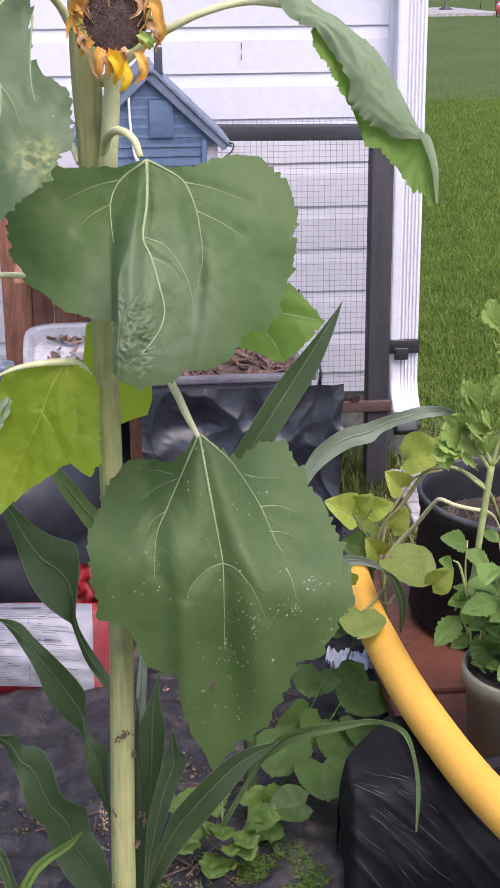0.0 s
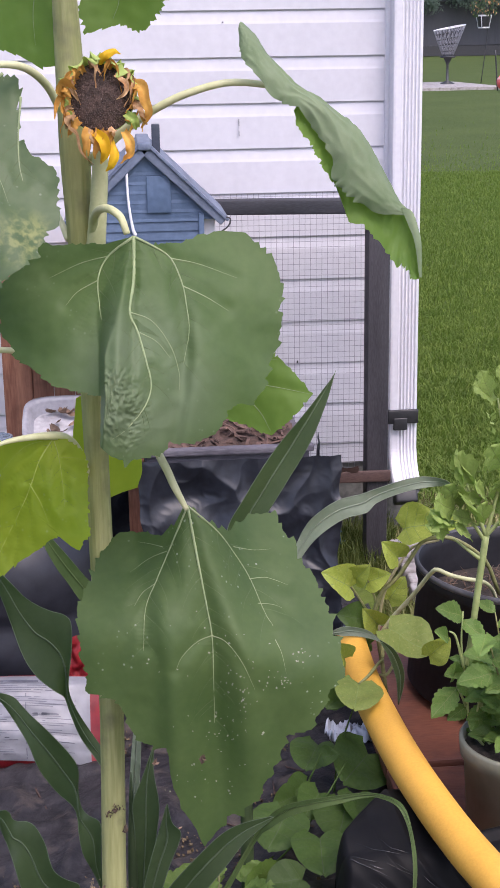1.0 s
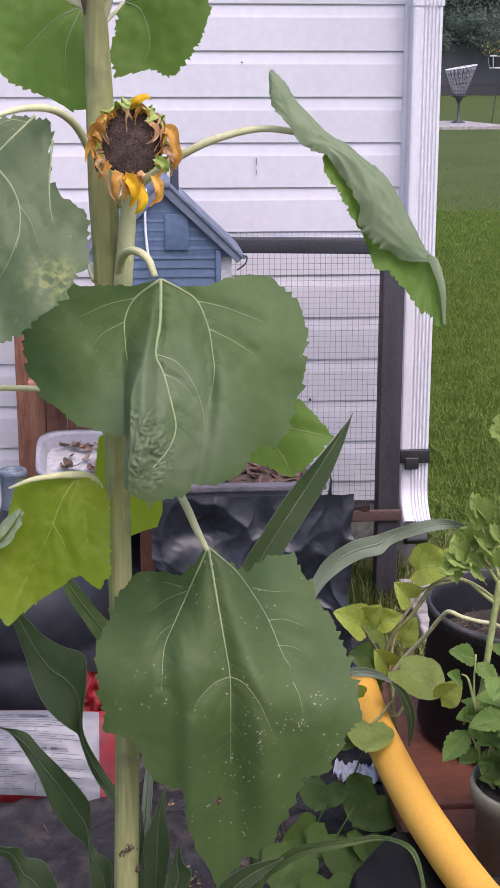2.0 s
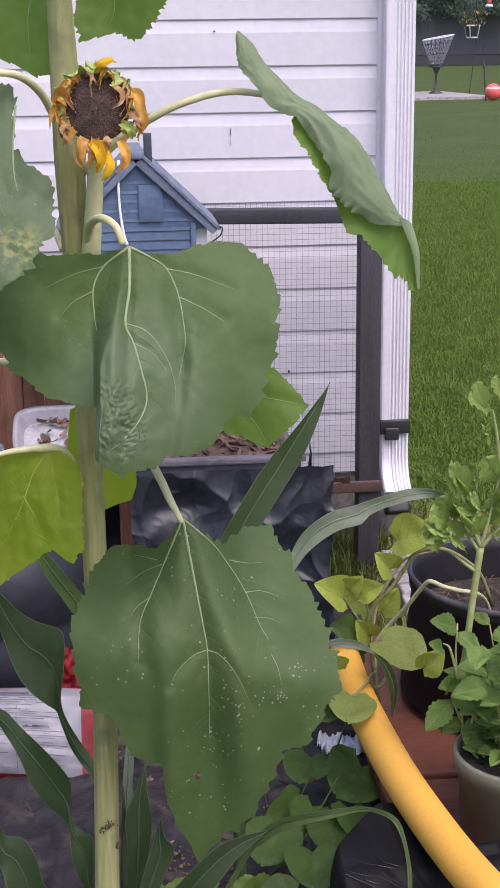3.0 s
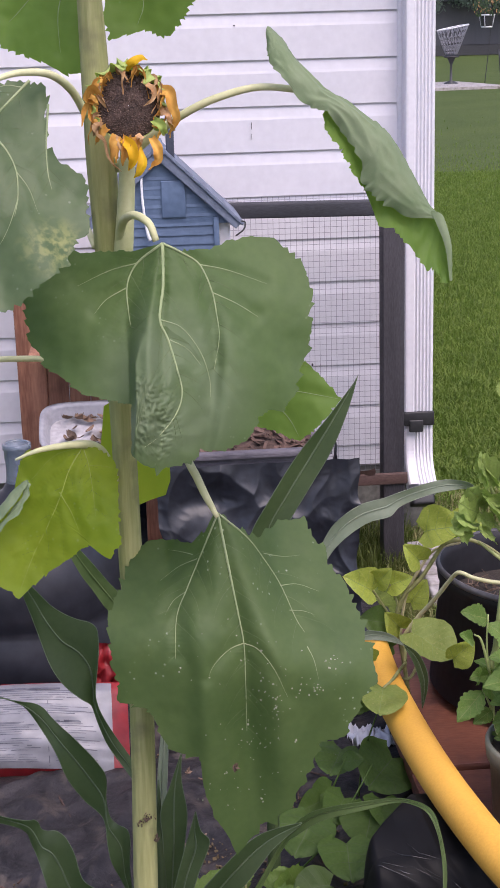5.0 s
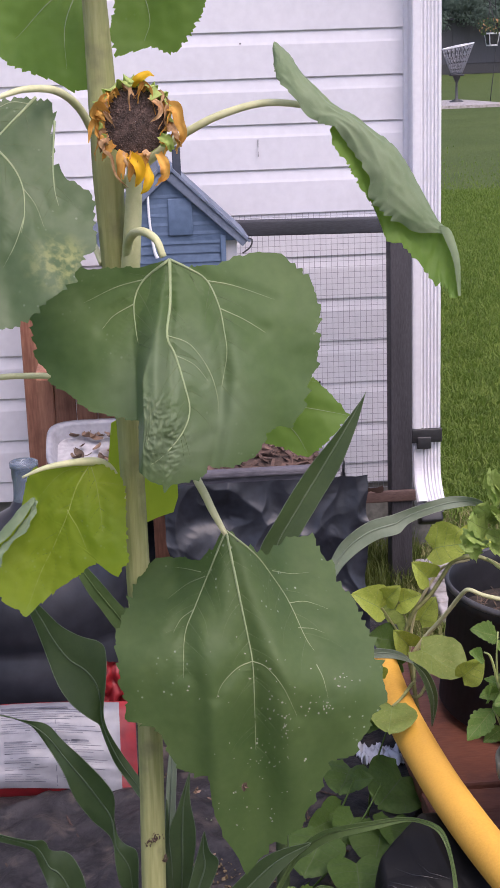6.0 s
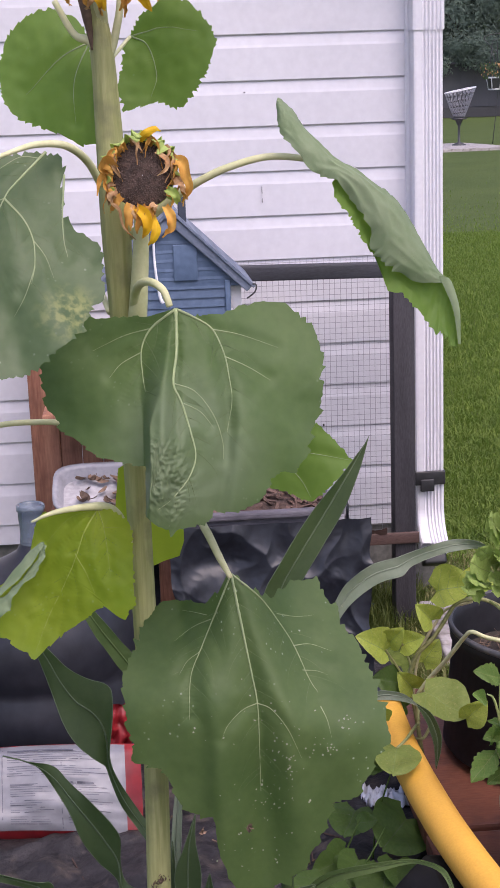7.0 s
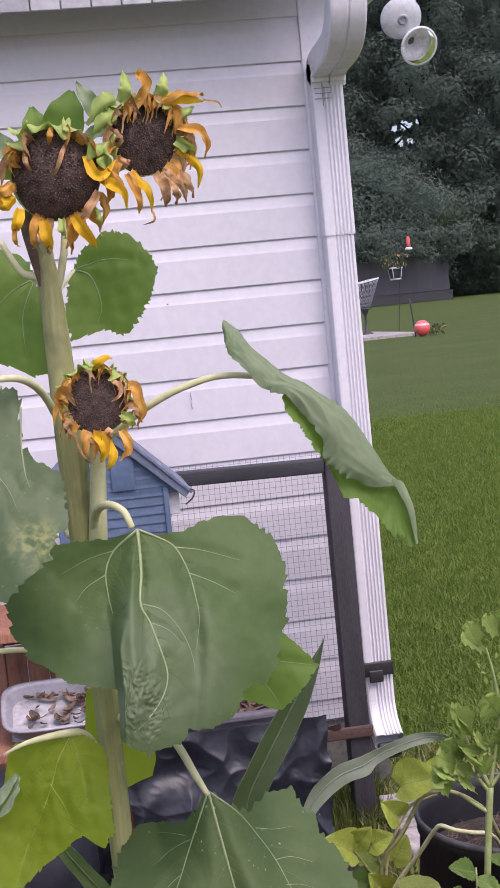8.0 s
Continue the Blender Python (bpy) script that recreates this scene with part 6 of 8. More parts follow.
stem_line = [(-0.652, -2.0, -0.01), (-0.650, -2.0, 0.257), (-0.642, -2.0, 0.555), (-0.645, -2.0, 0.714), (-0.646, -2.0, 0.884), (-0.651, -2.0, 1.044), (-0.652, -2.0, 1.10), (-0.654, -2.0, 1.209), (-0.656, -2.0, 1.262), (-0.660, -2.0, 1.293), (-0.665, -2.005, 1.320), (-0.655, -2.030, 1.345)]
piece("stem", tube(stem_line, [0.0138, 0.0124, 0.0114, 0.0112, 0.0117, 0.0134, 0.0108, 0.0098, 0.0085, 0.0066], 36, 90, 0.05), STEM, flower, "thick pale green ribbed stem")
for q, r in (
    ([(-0.640, -2.0, 1.010), (-0.637, -2.03, 1.047), (-0.627, -2.07, 1.061), (-0.614, -2.095, 1.057), (-0.608, -2.10, 1.042)], (0.0062, 0.0055, 0.005, 0.0042)),
    ([(-0.640, -2.0, 0.845), (-0.600, -2.03, 0.846), (-0.583, -2.05, 0.822), (-0.573, -2.062, 0.801), (-0.5625, -2.068, 0.780)], (0.0055, 0.0052, 0.0056, 0.0052, 0.0034)),
    ([(-0.640, -2.0, 1.095), (-0.605, -2.02, 1.125), (-0.573, -2.04, 1.146), (-0.545, -2.05, 1.158), (-0.510, -2.055, 1.165), (-0.466, -2.07, 1.160)], (0.006, 0.005, 0.0045, 0.004)),
    ([(-0.662, -2.0, 1.140), (-0.674, -2.03, 1.166), (-0.690, -2.07, 1.181), (-0.711, -2.1, 1.184), (-0.727, -2.12, 1.181), (-0.76, -2.13, 1.170)], (0.0055, 0.005, 0.0045, 0.0035, 0.002)),
    ([(-0.655, -2.0, 0.795), (-0.662, -2.035, 0.832), (-0.672, -2.06, 0.852), (-0.690, -2.08, 0.860), (-0.720, -2.085, 0.858), (-0.742, -2.085, 0.850)], (0.0060, 0.0060, 0.0056, 0.0038, 0.0014)),
    ([(-0.662, -2.0, 1.025), (-0.671, -1.975, 1.043), (-0.683, -1.955, 1.056)], (0.0045, 0.004, 0.0035)),
    ([(-0.652, -2.0, 0.90), (-0.700, -1.985, 0.915), (-0.740, -1.975, 0.918), (-0.788, -1.97, 0.913), (-0.86, -1.97, 0.885)], (0.0045, 0.0042, 0.004)),
    ([(-0.656, -2.0, 1.255), (-0.666, -2.0, 1.270), (-0.680, -1.995, 1.277), (-0.696, -1.99, 1.306)], (0.0065, 0.006, 0.0045, 0.004)),
    ([(-0.655, -2.0, 1.285), (-0.655, -2.01, 1.305), (-0.652, -2.02, 1.335)], (0.009, 0.0085, 0.008)),
    ([(-0.652, -2.0, 1.252), (-0.645, -2.0, 1.268), (-0.639, -2.0, 1.291), (-0.632, -1.99, 1.318), (-0.600, -1.98, 1.355), (-0.562, -1.985, 1.372)], (0.0055, 0.0048, 0.005)),
    ([(-0.652, -2.0, 1.250), (-0.645, -1.98, 1.258), (-0.630, -1.943, 1.275)], (0.003, 0.0024)),
    ([(-0.640, -2.0, 0.995), (-0.635, -2.015, 1.035), (-0.629, -2.02, 1.10), (-0.628, -2.03, 1.14)], (0.014, 0.011, 0.008)),
):
    piece("leaf_stalk", tube(q, [v * 0.72 for v in r], 10, 26), PETIOLE, flower)
# chewed brown scars low on the stem
for z, a in ((0.435, 0.0), (0.438, 0.3), (0.432, -0.35), (0.41, 0.9), (0.34, -0.9), (0.30, 0.95)):
    x, y = -0.645 + 0.0135 * math.sin(a), -2.0 - 0.0137 * math.cos(a)
    piece("scar", tuft(x, y, z, 0.003, 0.006, 10, 0.0028, int(z * 1000)), DRY_LEAF, flower)


piece("scar", tube([(-0.664, -2.0065, 1.262), (-0.667, -2.0075, 1.290), (-0.671, -2.0110, 1.318), (-0.664, -2.0280, 1.338)], [0.0012, 0.0046, 0.0050, 0.0030], 14, 24), DRY_LEAF, flower, "brown withered streak on the upper stem")
# brown crumbs caught between the stem and the corn leaves
for x, z, w, h, n in ((-0.667, 0.300, 0.005, 0.060, 60), (-0.628, 0.325, 0.006, 0.020, 30), (-0.660, 0.232, 0.004, 0.030, 24), (-0.640, 0.436, 0.007, 0.010, 16)):
    piece("crumbs", tuft(x, -2.012, z, w, h, n, 0.0019, int(z * 2000)), DRY_LEAF if n < 40 else MULCH_PALE, flower, kind="stuff")


def flower_head(at, facing, r, dome, seed, label, rays, collar, extra=24):
    """A withered head. rays: (material, width, line) with lines in head radii across and up the disc's face."""
    q = random.Random(seed)
    n = Vector(facing).normalized()
    s = n.cross(Vector((0, 0, 1))).normalized() * -1
    u = n.cross(s) * -1
    if u.z < 0:
        u = -u
    C = Vector(at)

    def on(a, b, h=0.0):
        return C + s * (a * r) + u * (b * r) + n * (h * r)

    def rag(w):
        return 1 + 0.07 * noise.noise((math.cos(w) * 1.6, math.sin(w) * 1.6, seed))

    def top(f):
        return dome * (1 - f ** 2.4) - 0.1

    rows = [[tuple(on(f * rag(w) * math.cos(w), f * rag(w) * math.sin(w) * 1.06, top(f) + 0.03 * noise.noise((f * 5 * math.cos(w), f * 5 * math.sin(w), seed)))) for w in np.linspace(0, 2 * np.pi, 48, endpoint=False)] for f in np.linspace(0.01, 1.0, 16)]
    back = [[tuple(on(f * math.cos(w), f * math.sin(w), -0.1 - 0.4 * (1 - f ** 2))) for w in np.linspace(0, 2 * np.pi, 44, endpoint=False)] for f in np.linspace(1.04, 0.15, 8)]
    head = piece("flower_head", grid(np.array(rows), True), DISC, flower, label)
    piece("head_back", grid(np.array(back), True), SEPAL, head)
    bumps = []
    for k in range(760):
        f = math.sqrt((k + 0.5) / 760)
        w = k * 2.39996 + q.uniform(-0.04, 0.04)
        if f > 0.98:
            continue
        c = on(f * rag(w) * math.cos(w), f * rag(w) * math.sin(w) * 1.06, top(f))
        e = r * q.uniform(0.024, 0.040)
        way = (n + (s * math.cos(w) + u * math.sin(w)) * 0.5 * f + Vector((q.uniform(-0.3, 0.3), q.uniform(-0.3, 0.3), q.uniform(-0.3, 0.3)))).normalized()
        base = [c + (s * math.cos(v) + u * math.sin(v)) * e for v in (0.3, 2.4, 4.5)]
        bumps.append(([tuple(p) for p in base] + [tuple(c + way * r * q.uniform(0.03, 0.09))], [(0, 1, 3), (1, 2, 3), (2, 0, 3)]))
    piece("florets", joined(*bumps), DISC, head, smooth=False, kind="stuff")
    # green bracts fold over the rim
    for w0, out_, in_, wide in collar:
        w = radians(w0 + q.uniform(-5, 5))
        c, d = math.cos(w), math.sin(w)
        k = q.uniform(-0.12, 0.12)
        pts = [on(0.86 * c, 0.9 * d, -0.35), on(1.06 * c, 1.08 * d, -0.15), on((1.0 + out_) * c + k * d, (1.02 + out_) * d - k * c, 0.18), on((0.96 + out_ * 1.3 - in_) * c + 2 * k * d, (0.98 + out_ * 1.5 - in_) * d - 2 * k * c, 0.35)]
        g, *_ = blade([tuple(p) for p in pts], wide * r, q.uniform(0.1, 0.5), 14, 7, face=tuple(n * 0.6 + (s * c + u * d)), wave=wide * r * 0.10, waves=1.6, taper=(0.7, 1.0, 0.85, 0.12))
        piece("bract", g, SEPAL, head)
    for mat, wide, line in rays:
        m_ = len(line)
        pts = [on(a, b_, 0.02 + 0.42 * math.sin(math.pi * (0.15 + 0.75 * i / (m_ - 1))) + q.uniform(-0.05, 0.05)) for i, (a, b_) in enumerate(line)]
        g, *_ = blade([tuple(p) for p in pts], wide * r, q.uniform(0.4, 0.9) * q.choice((-1, 1)), 22, 7, face=tuple(n + Vector((q.uniform(-0.5, 0.5), 0, q.uniform(-0.2, 0.6)))), wave=wide * r * (0.05 if mat is PETAL else 0.16), waves=2.6, taper=(0.65, 1.0, 0.9, 0.6, 0.12), twist=q.uniform(-25, 25) if mat is PETAL else q.uniform(-70, 70))
        piece("petal", g, mat, head)
    # shrivelled scraps along the rim
    for k in range(extra):
        w = q.uniform(-0.5, math.pi + 3.6)
        c, d = math.cos(w), math.sin(w)
        j1, j2 = q.uniform(-0.35, 0.35), q.uniform(-0.4, 0.2)
        pts = [on(0.92 * c, 0.95 * d, 0.0), on(1.15 * c, 1.15 * d, 0.25), on(1.22 * c + j1 * 0.5, 1.2 * d - 0.25 + j2 * 0.3, 0.3), on(1.12 * c + j1, 1.1 * d - 0.5 + j2, 0.2)]
        g, *_ = blade([tuple(p) for p in pts], r * q.uniform(0.14, 0.30), q.uniform(-1, 1), 16, 5, face=tuple(n), wave=r * 0.03, waves=2.5, taper=(0.8, 1.0, 0.7, 0.15), twist=q.uniform(-140, 140))
        piece("petal", g, q.choice((PETAL_DRY, PETAL_ORANGE, PETAL_ORANGE)), head)
    return head


Y_, O_, T_, G_ = PETAL, PETAL_ORANGE, PETAL_DRY, SEPAL
flower_head((-0.626, -2.062, 1.153), (0.10, -1.0, 0.10), 0.0280, 0.25, 5, "small withered flower head with dark brown disc", [
    (Y_, 0.36, [(-0.21, -1.0), (0.0, -1.27), (0.03, -1.64), (-0.12, -1.94)]), (Y_, 0.34, [(0.24, -1.2), (0.33, -1.64), (0.20, -2.0), (0.03, -2.18)]),
    (Y_, 0.27, [(-0.03, 1.03), (0.15, 1.25), (0.45, 1.4), (0.67, 1.33)]), (O_, 0.45, [(-0.91, 0.24), (-1.18, 0.48), (-1.3, 0.2), (-1.06, -0.06)]),
    (T_, 0.13, [(-0.85, -0.36), (-1.0, -0.79), (-0.79, -1.05), (-0.7, -1.58), (-0.33, -1.97)]), (T_, 0.32, [(-0.88, -0.4), (-1.0, -0.6), (-1.06, -0.85)]),
    (O_, 0.36, [(0.88, 0.42), (1.24, 0.36), (1.3, -0.06), (1.42, -0.48), (1.18, -0.91)]), (T_, 0.3, [(1.0, -0.06), (1.24, -0.36), (1.4, -0.8)]),
    (T_, 0.17, [(0.45, 0.7), (0.76, 0.42), (0.7, 0.12), (0.45, -0.03)]), (O_, 0.32, [(0.64, -1.0), (0.82, -1.4), (0.76, -1.76), (0.48, -1.94)]),
    (T_, 0.25, [(0.2, -0.85), (0.35, -1.0), (0.3, -1.25)]), (G_, 0.3, [(0.75, -0.45), (0.95, -0.7), (1.05, -0.95)])],
    [(5, 0.1, 0.1, 0.5), (25, 0.15, 0.1, 0.6), (48, 0.15, 0.4, 0.55), (66, 0.15, 0.1, 0.6), (84, 0.25, 0.2, 0.65), (104, 0.2, 0.25, 0.65), (122, 0.2, 0.1, 0.65), (140, 0.2, 0.25, 0.65), (160, 0.15, 0.15, 0.6), (182, 0.12, 0.1, 0.5), (205, 0.1, 0.1, 0.4), (-30, 0.1, 0.1, 0.45)], 34)
flower_head((-0.641, -2.070, 1.354), (-0.06, -0.97, -0.22), 0.038, 0.45, 9, "large drooping flower head with dark domed disc", [
    (Y_, 0.26, [(0.76, 0.45), (0.9, 0.08), (1.13, 0.0), (1.42, 0.29)]), (Y_, 0.28, [(1.02, -0.1), (1.3, -0.26), (1.5, -0.42), (1.57, -0.87)]),
    (Y_, 0.3, [(0.35, -0.87), (0.5, -1.1), (0.67, -1.4), (0.78, -1.69)]), (Y_, 0.32, [(-0.35, -0.95), (-0.29, -1.34), (-0.26, -1.63)]),
    (Y_, 0.28, [(-0.88, -0.62), (-0.99, -0.93), (-1.08, -1.13)]), (Y_, 0.34, [(-0.95, -0.35), (-1.2, -0.5), (-1.45, -0.55)]), (O_, 0.32, [(-0.97, -0.02), (-1.25, -0.15), (-1.5, -0.08)]),
    (T_, 0.13, [(-0.61, 0.75), (-0.6, 0.41), (-0.44, 0.12)]), (T_, 0.12, [(0.35, 0.8), (0.17, 0.47), (0.03, 0.17), (-0.23, 0.03)]), (O_, 0.16, [(0.05, 1.15), (0.0, 0.95), (-0.05, 0.72)]),
    (O_, 0.2, [(1.2, 0.1), (1.45, -0.2), (1.5, -0.6)]), (T_, 0.24, [(0.96, -0.4), (0.75, -0.7), (0.62, -0.9), (0.45, -1.05)]), (T_, 0.2, [(-0.4, -1.1), (-0.5, -1.4), (-0.7, -1.6)]),
    (G_, 0.22, [(0.06, -0.95), (0.08, -1.2), (0.1, -1.42)]), (G_, 0.18, [(0.8, -0.75), (0.9, -1.0), (0.9, -1.3)]), (O_, 0.14, [(-1.0, -0.9), (-1.05, -1.3), (-1.0, -1.5)])],
    [(8, 0.2, 0.2, 0.5), (24, 0.35, 0.1, 0.6), (42, 0.15, 0.3, 0.65), (60, 0.2, 0.15, 0.6), (78, 0.15, 0.3, 0.6), (96, 0.2, 0.15, 0.6), (114, 0.3, 0.1, 0.6), (132, 0.15, 0.25, 0.6), (150, 0.2, 0.1, 0.6), (170, 0.3, 0.1, 0.5)], 20)
flower_head((-0.554, -2.015, 1.387), (0.24, -0.95, -0.08), 0.0325, 0.3, 13, "withered flower head turned aside with brown disc", [
    (Y_, 0.42, [(0.26, 1.0), (0.87, 1.13), (1.39, 1.06), (1.78, 0.96)]), (O_, 0.3, [(0.3, 0.95), (0.9, 1.2), (1.5, 1.2), (1.8, 1.15)]), (T_, 0.08, [(1.75, 0.97), (2.05, 0.88), (2.2, 0.75), (2.3, 0.85)]),
    (O_, 0.3, [(0.87, 0.22), (1.39, 0.13), (1.65, -0.17), (1.7, -0.65)]), (Y_, 0.3, [(0.87, -0.35), (1.2, -0.6), (1.43, -0.96), (1.43, -1.48)]),
    (O_, 0.22, [(-0.7, -0.95), (-0.48, -1.65), (-0.43, -2.1)]), (Y_, 0.3, [(-0.48, -0.95), (-0.1, -1.5), (0.0, -2.1)]), (T_, 0.07, [(0.0, -2.05), (-0.1, -2.3), (-0.3, -2.4)]),
    (T_, 0.38, [(0.35, -0.95), (0.7, -1.48), (0.78, -1.9)]), (T_, 0.32, [(0.7, -0.75), (1.13, -1.3), (1.3, -1.74)]), (T_, 0.3, [(0.5, -0.9), (0.85, -1.3), (1.05, -1.85)]), (T_, 0.34, [(0.1, -1.0), (0.3, -1.45), (0.4, -1.95)]),
    (O_, 0.36, [(-0.35, 0.9), (-0.05, 1.4), (-0.26, 1.75), (0.05, 1.55), (0.09, 1.13)]), (T_, 0.2, [(-0.95, 0.3), (-0.9, 0.0), (-0.98, -0.3)]), (T_, 0.25, [(-0.9, -0.5), (-0.7, -0.7), (-0.6, -0.6)]),
    (G_, 0.4, [(-0.75, 1.0), (-0.65, 1.4), (-0.57, 1.9)]), (G_, 0.4, [(0.3, 1.05), (0.48, 1.4), (0.62, 1.8)]), (G_, 0.4, [(0.8, 0.4), (1.15, 0.6), (1.5, 0.8)]), (G_, 0.36, [(0.85, -0.1), (1.15, -0.3), (1.43, -0.5)]),
    (G_, 0.55, [(-0.85, 1.1), (-1.3, 0.95), (-1.7, 0.4)]), (G_, 0.5, [(-0.9, 0.8), (-1.3, 0.5), (-1.65, 0.05)])],
    [(100, 0.2, 0.2, 0.6), (125, 0.2, 0.1, 0.7), (150, 0.2, 0.15, 0.7), (175, 0.15, 0.2, 0.6), (200, 0.1, 0.1, 0.5), (75, 0.1, 0.1, 0.5), (55, 0.1, 0.2, 0.5)], 42)
for at, d_, ln, wd, mat in (((-0.632, -1.985, 1.392), (0.35, 0, 1), 0.050, 0.040, LEAF_TOP), ((-0.650, -1.98, 1.388), (-0.1, 0, 1), 0.040, 0.03, LEAF_TOP), ((-0.590, -2.0, 1.405), (-0.55, 0, 1), 0.045, 0.018, LEAF_PALE), ((-0.605, -2.0, 1.395), (0.9, 0, 0.35), 0.03, 0.014, LEAF_PALE), ((-0.676, -2.03, 1.38), (-0.8, 0, 0.6), 0.035, 0.024, LEAF_PALE)):
    d = Vector(d_).normalized()
    p0 = Vector(at)
    g, *_ = blade([tuple(p0 - d * 0.012), tuple(p0 + d * ln * 0.2), tuple(p0 + d * ln * 0.6 + Vector((0, -0.004, 0))), tuple(p0 + d * ln)], wd, 0.3, 16, 7, taper=(0.3, 0.85, 1.0, 0.75, 0.1), wave=0.002)
    piece("small_leaf", g, mat, flower)

# ---- corn plants ----
def corn_leaf(left, right, parent, material, fold=0.25, wave=0.0, waves=3.0, seed=1.0, bulge=0.0, y=None, lean=0.0):
    """One strap leaf between two edge lines of (across, up) at a depth y; lean draws its far end back."""
    def put(line):
        return [(a, y + lean * i / (len(line) - 1), b) for i, (a, b) in enumerate(line)]
    g, mid, up, P = ribbon(put(left), put(right), 72, 11, bulge, fold, wave, waves, seed=seed)
    ob = piece("leaf", g, material, parent)
    rib_mat = CORN_RIB if material is CORN else material
    for side in (0, 10):
        piece("leaf_edge", tube([tuple(p) for p in P[::3, side]], [0.0004, 0.0006, 0.0004], 4, 70), rib_mat, ob)
    piece("midrib", tube([tuple(p + 0.0005 * q) for p, q in zip(mid[::4], up[::4])], [0.0005, 0.0012, 0.0010, 0.0004], 5, 48), rib_mat, ob)
    return ob


def corn_plant(at, stalk, label):
    t = thing("corn_plant", at, label, "corn plant", "corn round the sunflower")
    piece("stalk", tube(stalk, [0.010, 0.008, 0.005, 0.001], 12, 24), CORN, t)
    return t


corn_a = corn_plant((-0.47, -1.55, 0.0), [(-0.47, -1.55, 0.0), (-0.470, -1.55, 0.25), (-0.472, -1.545, 0.45), (-0.468, -1.52, 0.55)], "young corn plant with one broad upright leaf")
corn_leaf([(-0.337, 0.773), (-0.351, 0.729), (-0.375, 0.672), (-0.407, 0.619), (-0.439, 0.565), (-0.462, 0.500)], [(-0.339, 0.767), (-0.380, 0.716), (-0.421, 0.667), (-0.460, 0.607), (-0.487, 0.553), (-0.476, 0.490)], corn_a, CORN, 0.30, 0.0008, 2, 1.3, y=-1.5)
corn_leaf([(-0.452, 0.40), (-0.415, 0.470), (-0.390, 0.514), (-0.369, 0.554), (-0.335, 0.580), (-0.300, 0.588), (-0.270, 0.599), (-0.231, 0.608), (-0.200, 0.610), (-0.174, 0.602), (-0.160, 0.579)], [(-0.448, 0.40), (-0.400, 0.466), (-0.372, 0.513), (-0.351, 0.536), (-0.318, 0.555), (-0.290, 0.563), (-0.274, 0.576), (-0.231, 0.591), (-0.200, 0.596), (-0.177, 0.593), (-0.162, 0.577)], corn_a, CORN_PALE, 0.22, 0.0022, 4, 2.1, y=-1.47)
corn_leaf([(-0.52, 0.06), (-0.469, 0.164), (-0.451, 0.203), (-0.431, 0.231), (-0.403, 0.247), (-0.363, 0.26), (-0.329, 0.271), (-0.306, 0.274), (-0.288, 0.268), (-0.28, 0.241), (-0.277, 0.203), (-0.283, 0.155)], [(-0.515, 0.05), (-0.466, 0.157), (-0.446, 0.189), (-0.422, 0.215), (-0.398, 0.232), (-0.361, 0.249), (-0.329, 0.265), (-0.309, 0.269), (-0.293, 0.264), (-0.284, 0.24), (-0.282, 0.203), (-0.285, 0.155)], corn_a, CORN_GREEN, 0.35, 0.0006, 3, 3.2, y=-1.62, lean=-0.185)
corn_leaf([(-0.34, 0.26), (-0.316, 0.303), (-0.304, 0.314), (-0.285, 0.317), (-0.256, 0.309), (-0.233, 0.288)], [(-0.33, 0.25), (-0.314, 0.300), (-0.294, 0.302), (-0.275, 0.301), (-0.252, 0.295), (-0.231, 0.286)], corn_a, CORN_PALE, 0.2, 0.0008, 2, 4.2, y=-1.3)
corn_leaf([(-0.236, 0.292), (-0.213, 0.274), (-0.199, 0.242), (-0.198, 0.213), (-0.205, 0.178)], [(-0.235, 0.287), (-0.221, 0.260), (-0.211, 0.228), (-0.208, 0.207), (-0.206, 0.178)], corn_a, CORN, 0.4, 0.0, 2, 5.1, y=-1.3)
corn_b = corn_plant((-0.66, -1.80, 0.0), [(-0.66, -1.80, 0.0), (-0.658, -1.80, 0.18), (-0.656, -1.79, 0.30), (-0.655, -1.77, 0.38)], "corn plant with arching dark green leaves beside the sunflower")
corn_leaf([(-0.790, 0.640), (-0.757, 0.598), (-0.740, 0.575), (-0.719, 0.559), (-0.694, 0.549), (-0.690, 0.528), (-0.693, 0.497), (-0.697, 0.465), (-0.692, 0.438), (-0.677, 0.403), (-0.661, 0.372), (-0.650, 0.350)], [(-0.792, 0.637), (-0.774, 0.588), (-0.760, 0.543), (-0.748, 0.506), (-0.733, 0.482), (-0.715, 0.463), (-0.706, 0.452), (-0.702, 0.442), (-0.698, 0.424), (-0.687, 0.392), (-0.669, 0.364), (-0.655, 0.342)], corn_b, CORN, 0.18, 0.0080, 1.6, 1.0, y=-1.76)
corn_leaf([(-0.82, 0.482), (-0.785, 0.469), (-0.763, 0.459), (-0.747, 0.437), (-0.726, 0.417), (-0.704, 0.394), (-0.692, 0.375), (-0.690, 0.355), (-0.692, 0.325), (-0.686, 0.299), (-0.667, 0.289), (-0.667, 0.260), (-0.667, 0.217), (-0.654, 0.163)], [(-0.82, 0.476), (-0.785, 0.460), (-0.764, 0.433), (-0.747, 0.403), (-0.739, 0.379), (-0.732, 0.357), (-0.716, 0.328), (-0.699, 0.309), (-0.694, 0.296), (-0.693, 0.279), (-0.690, 0.253), (-0.684, 0.230), (-0.678, 0.211), (-0.662, 0.165)], corn_b, CORN, 0.16, 0.0085, 2.3, 2.4, y=-1.78)
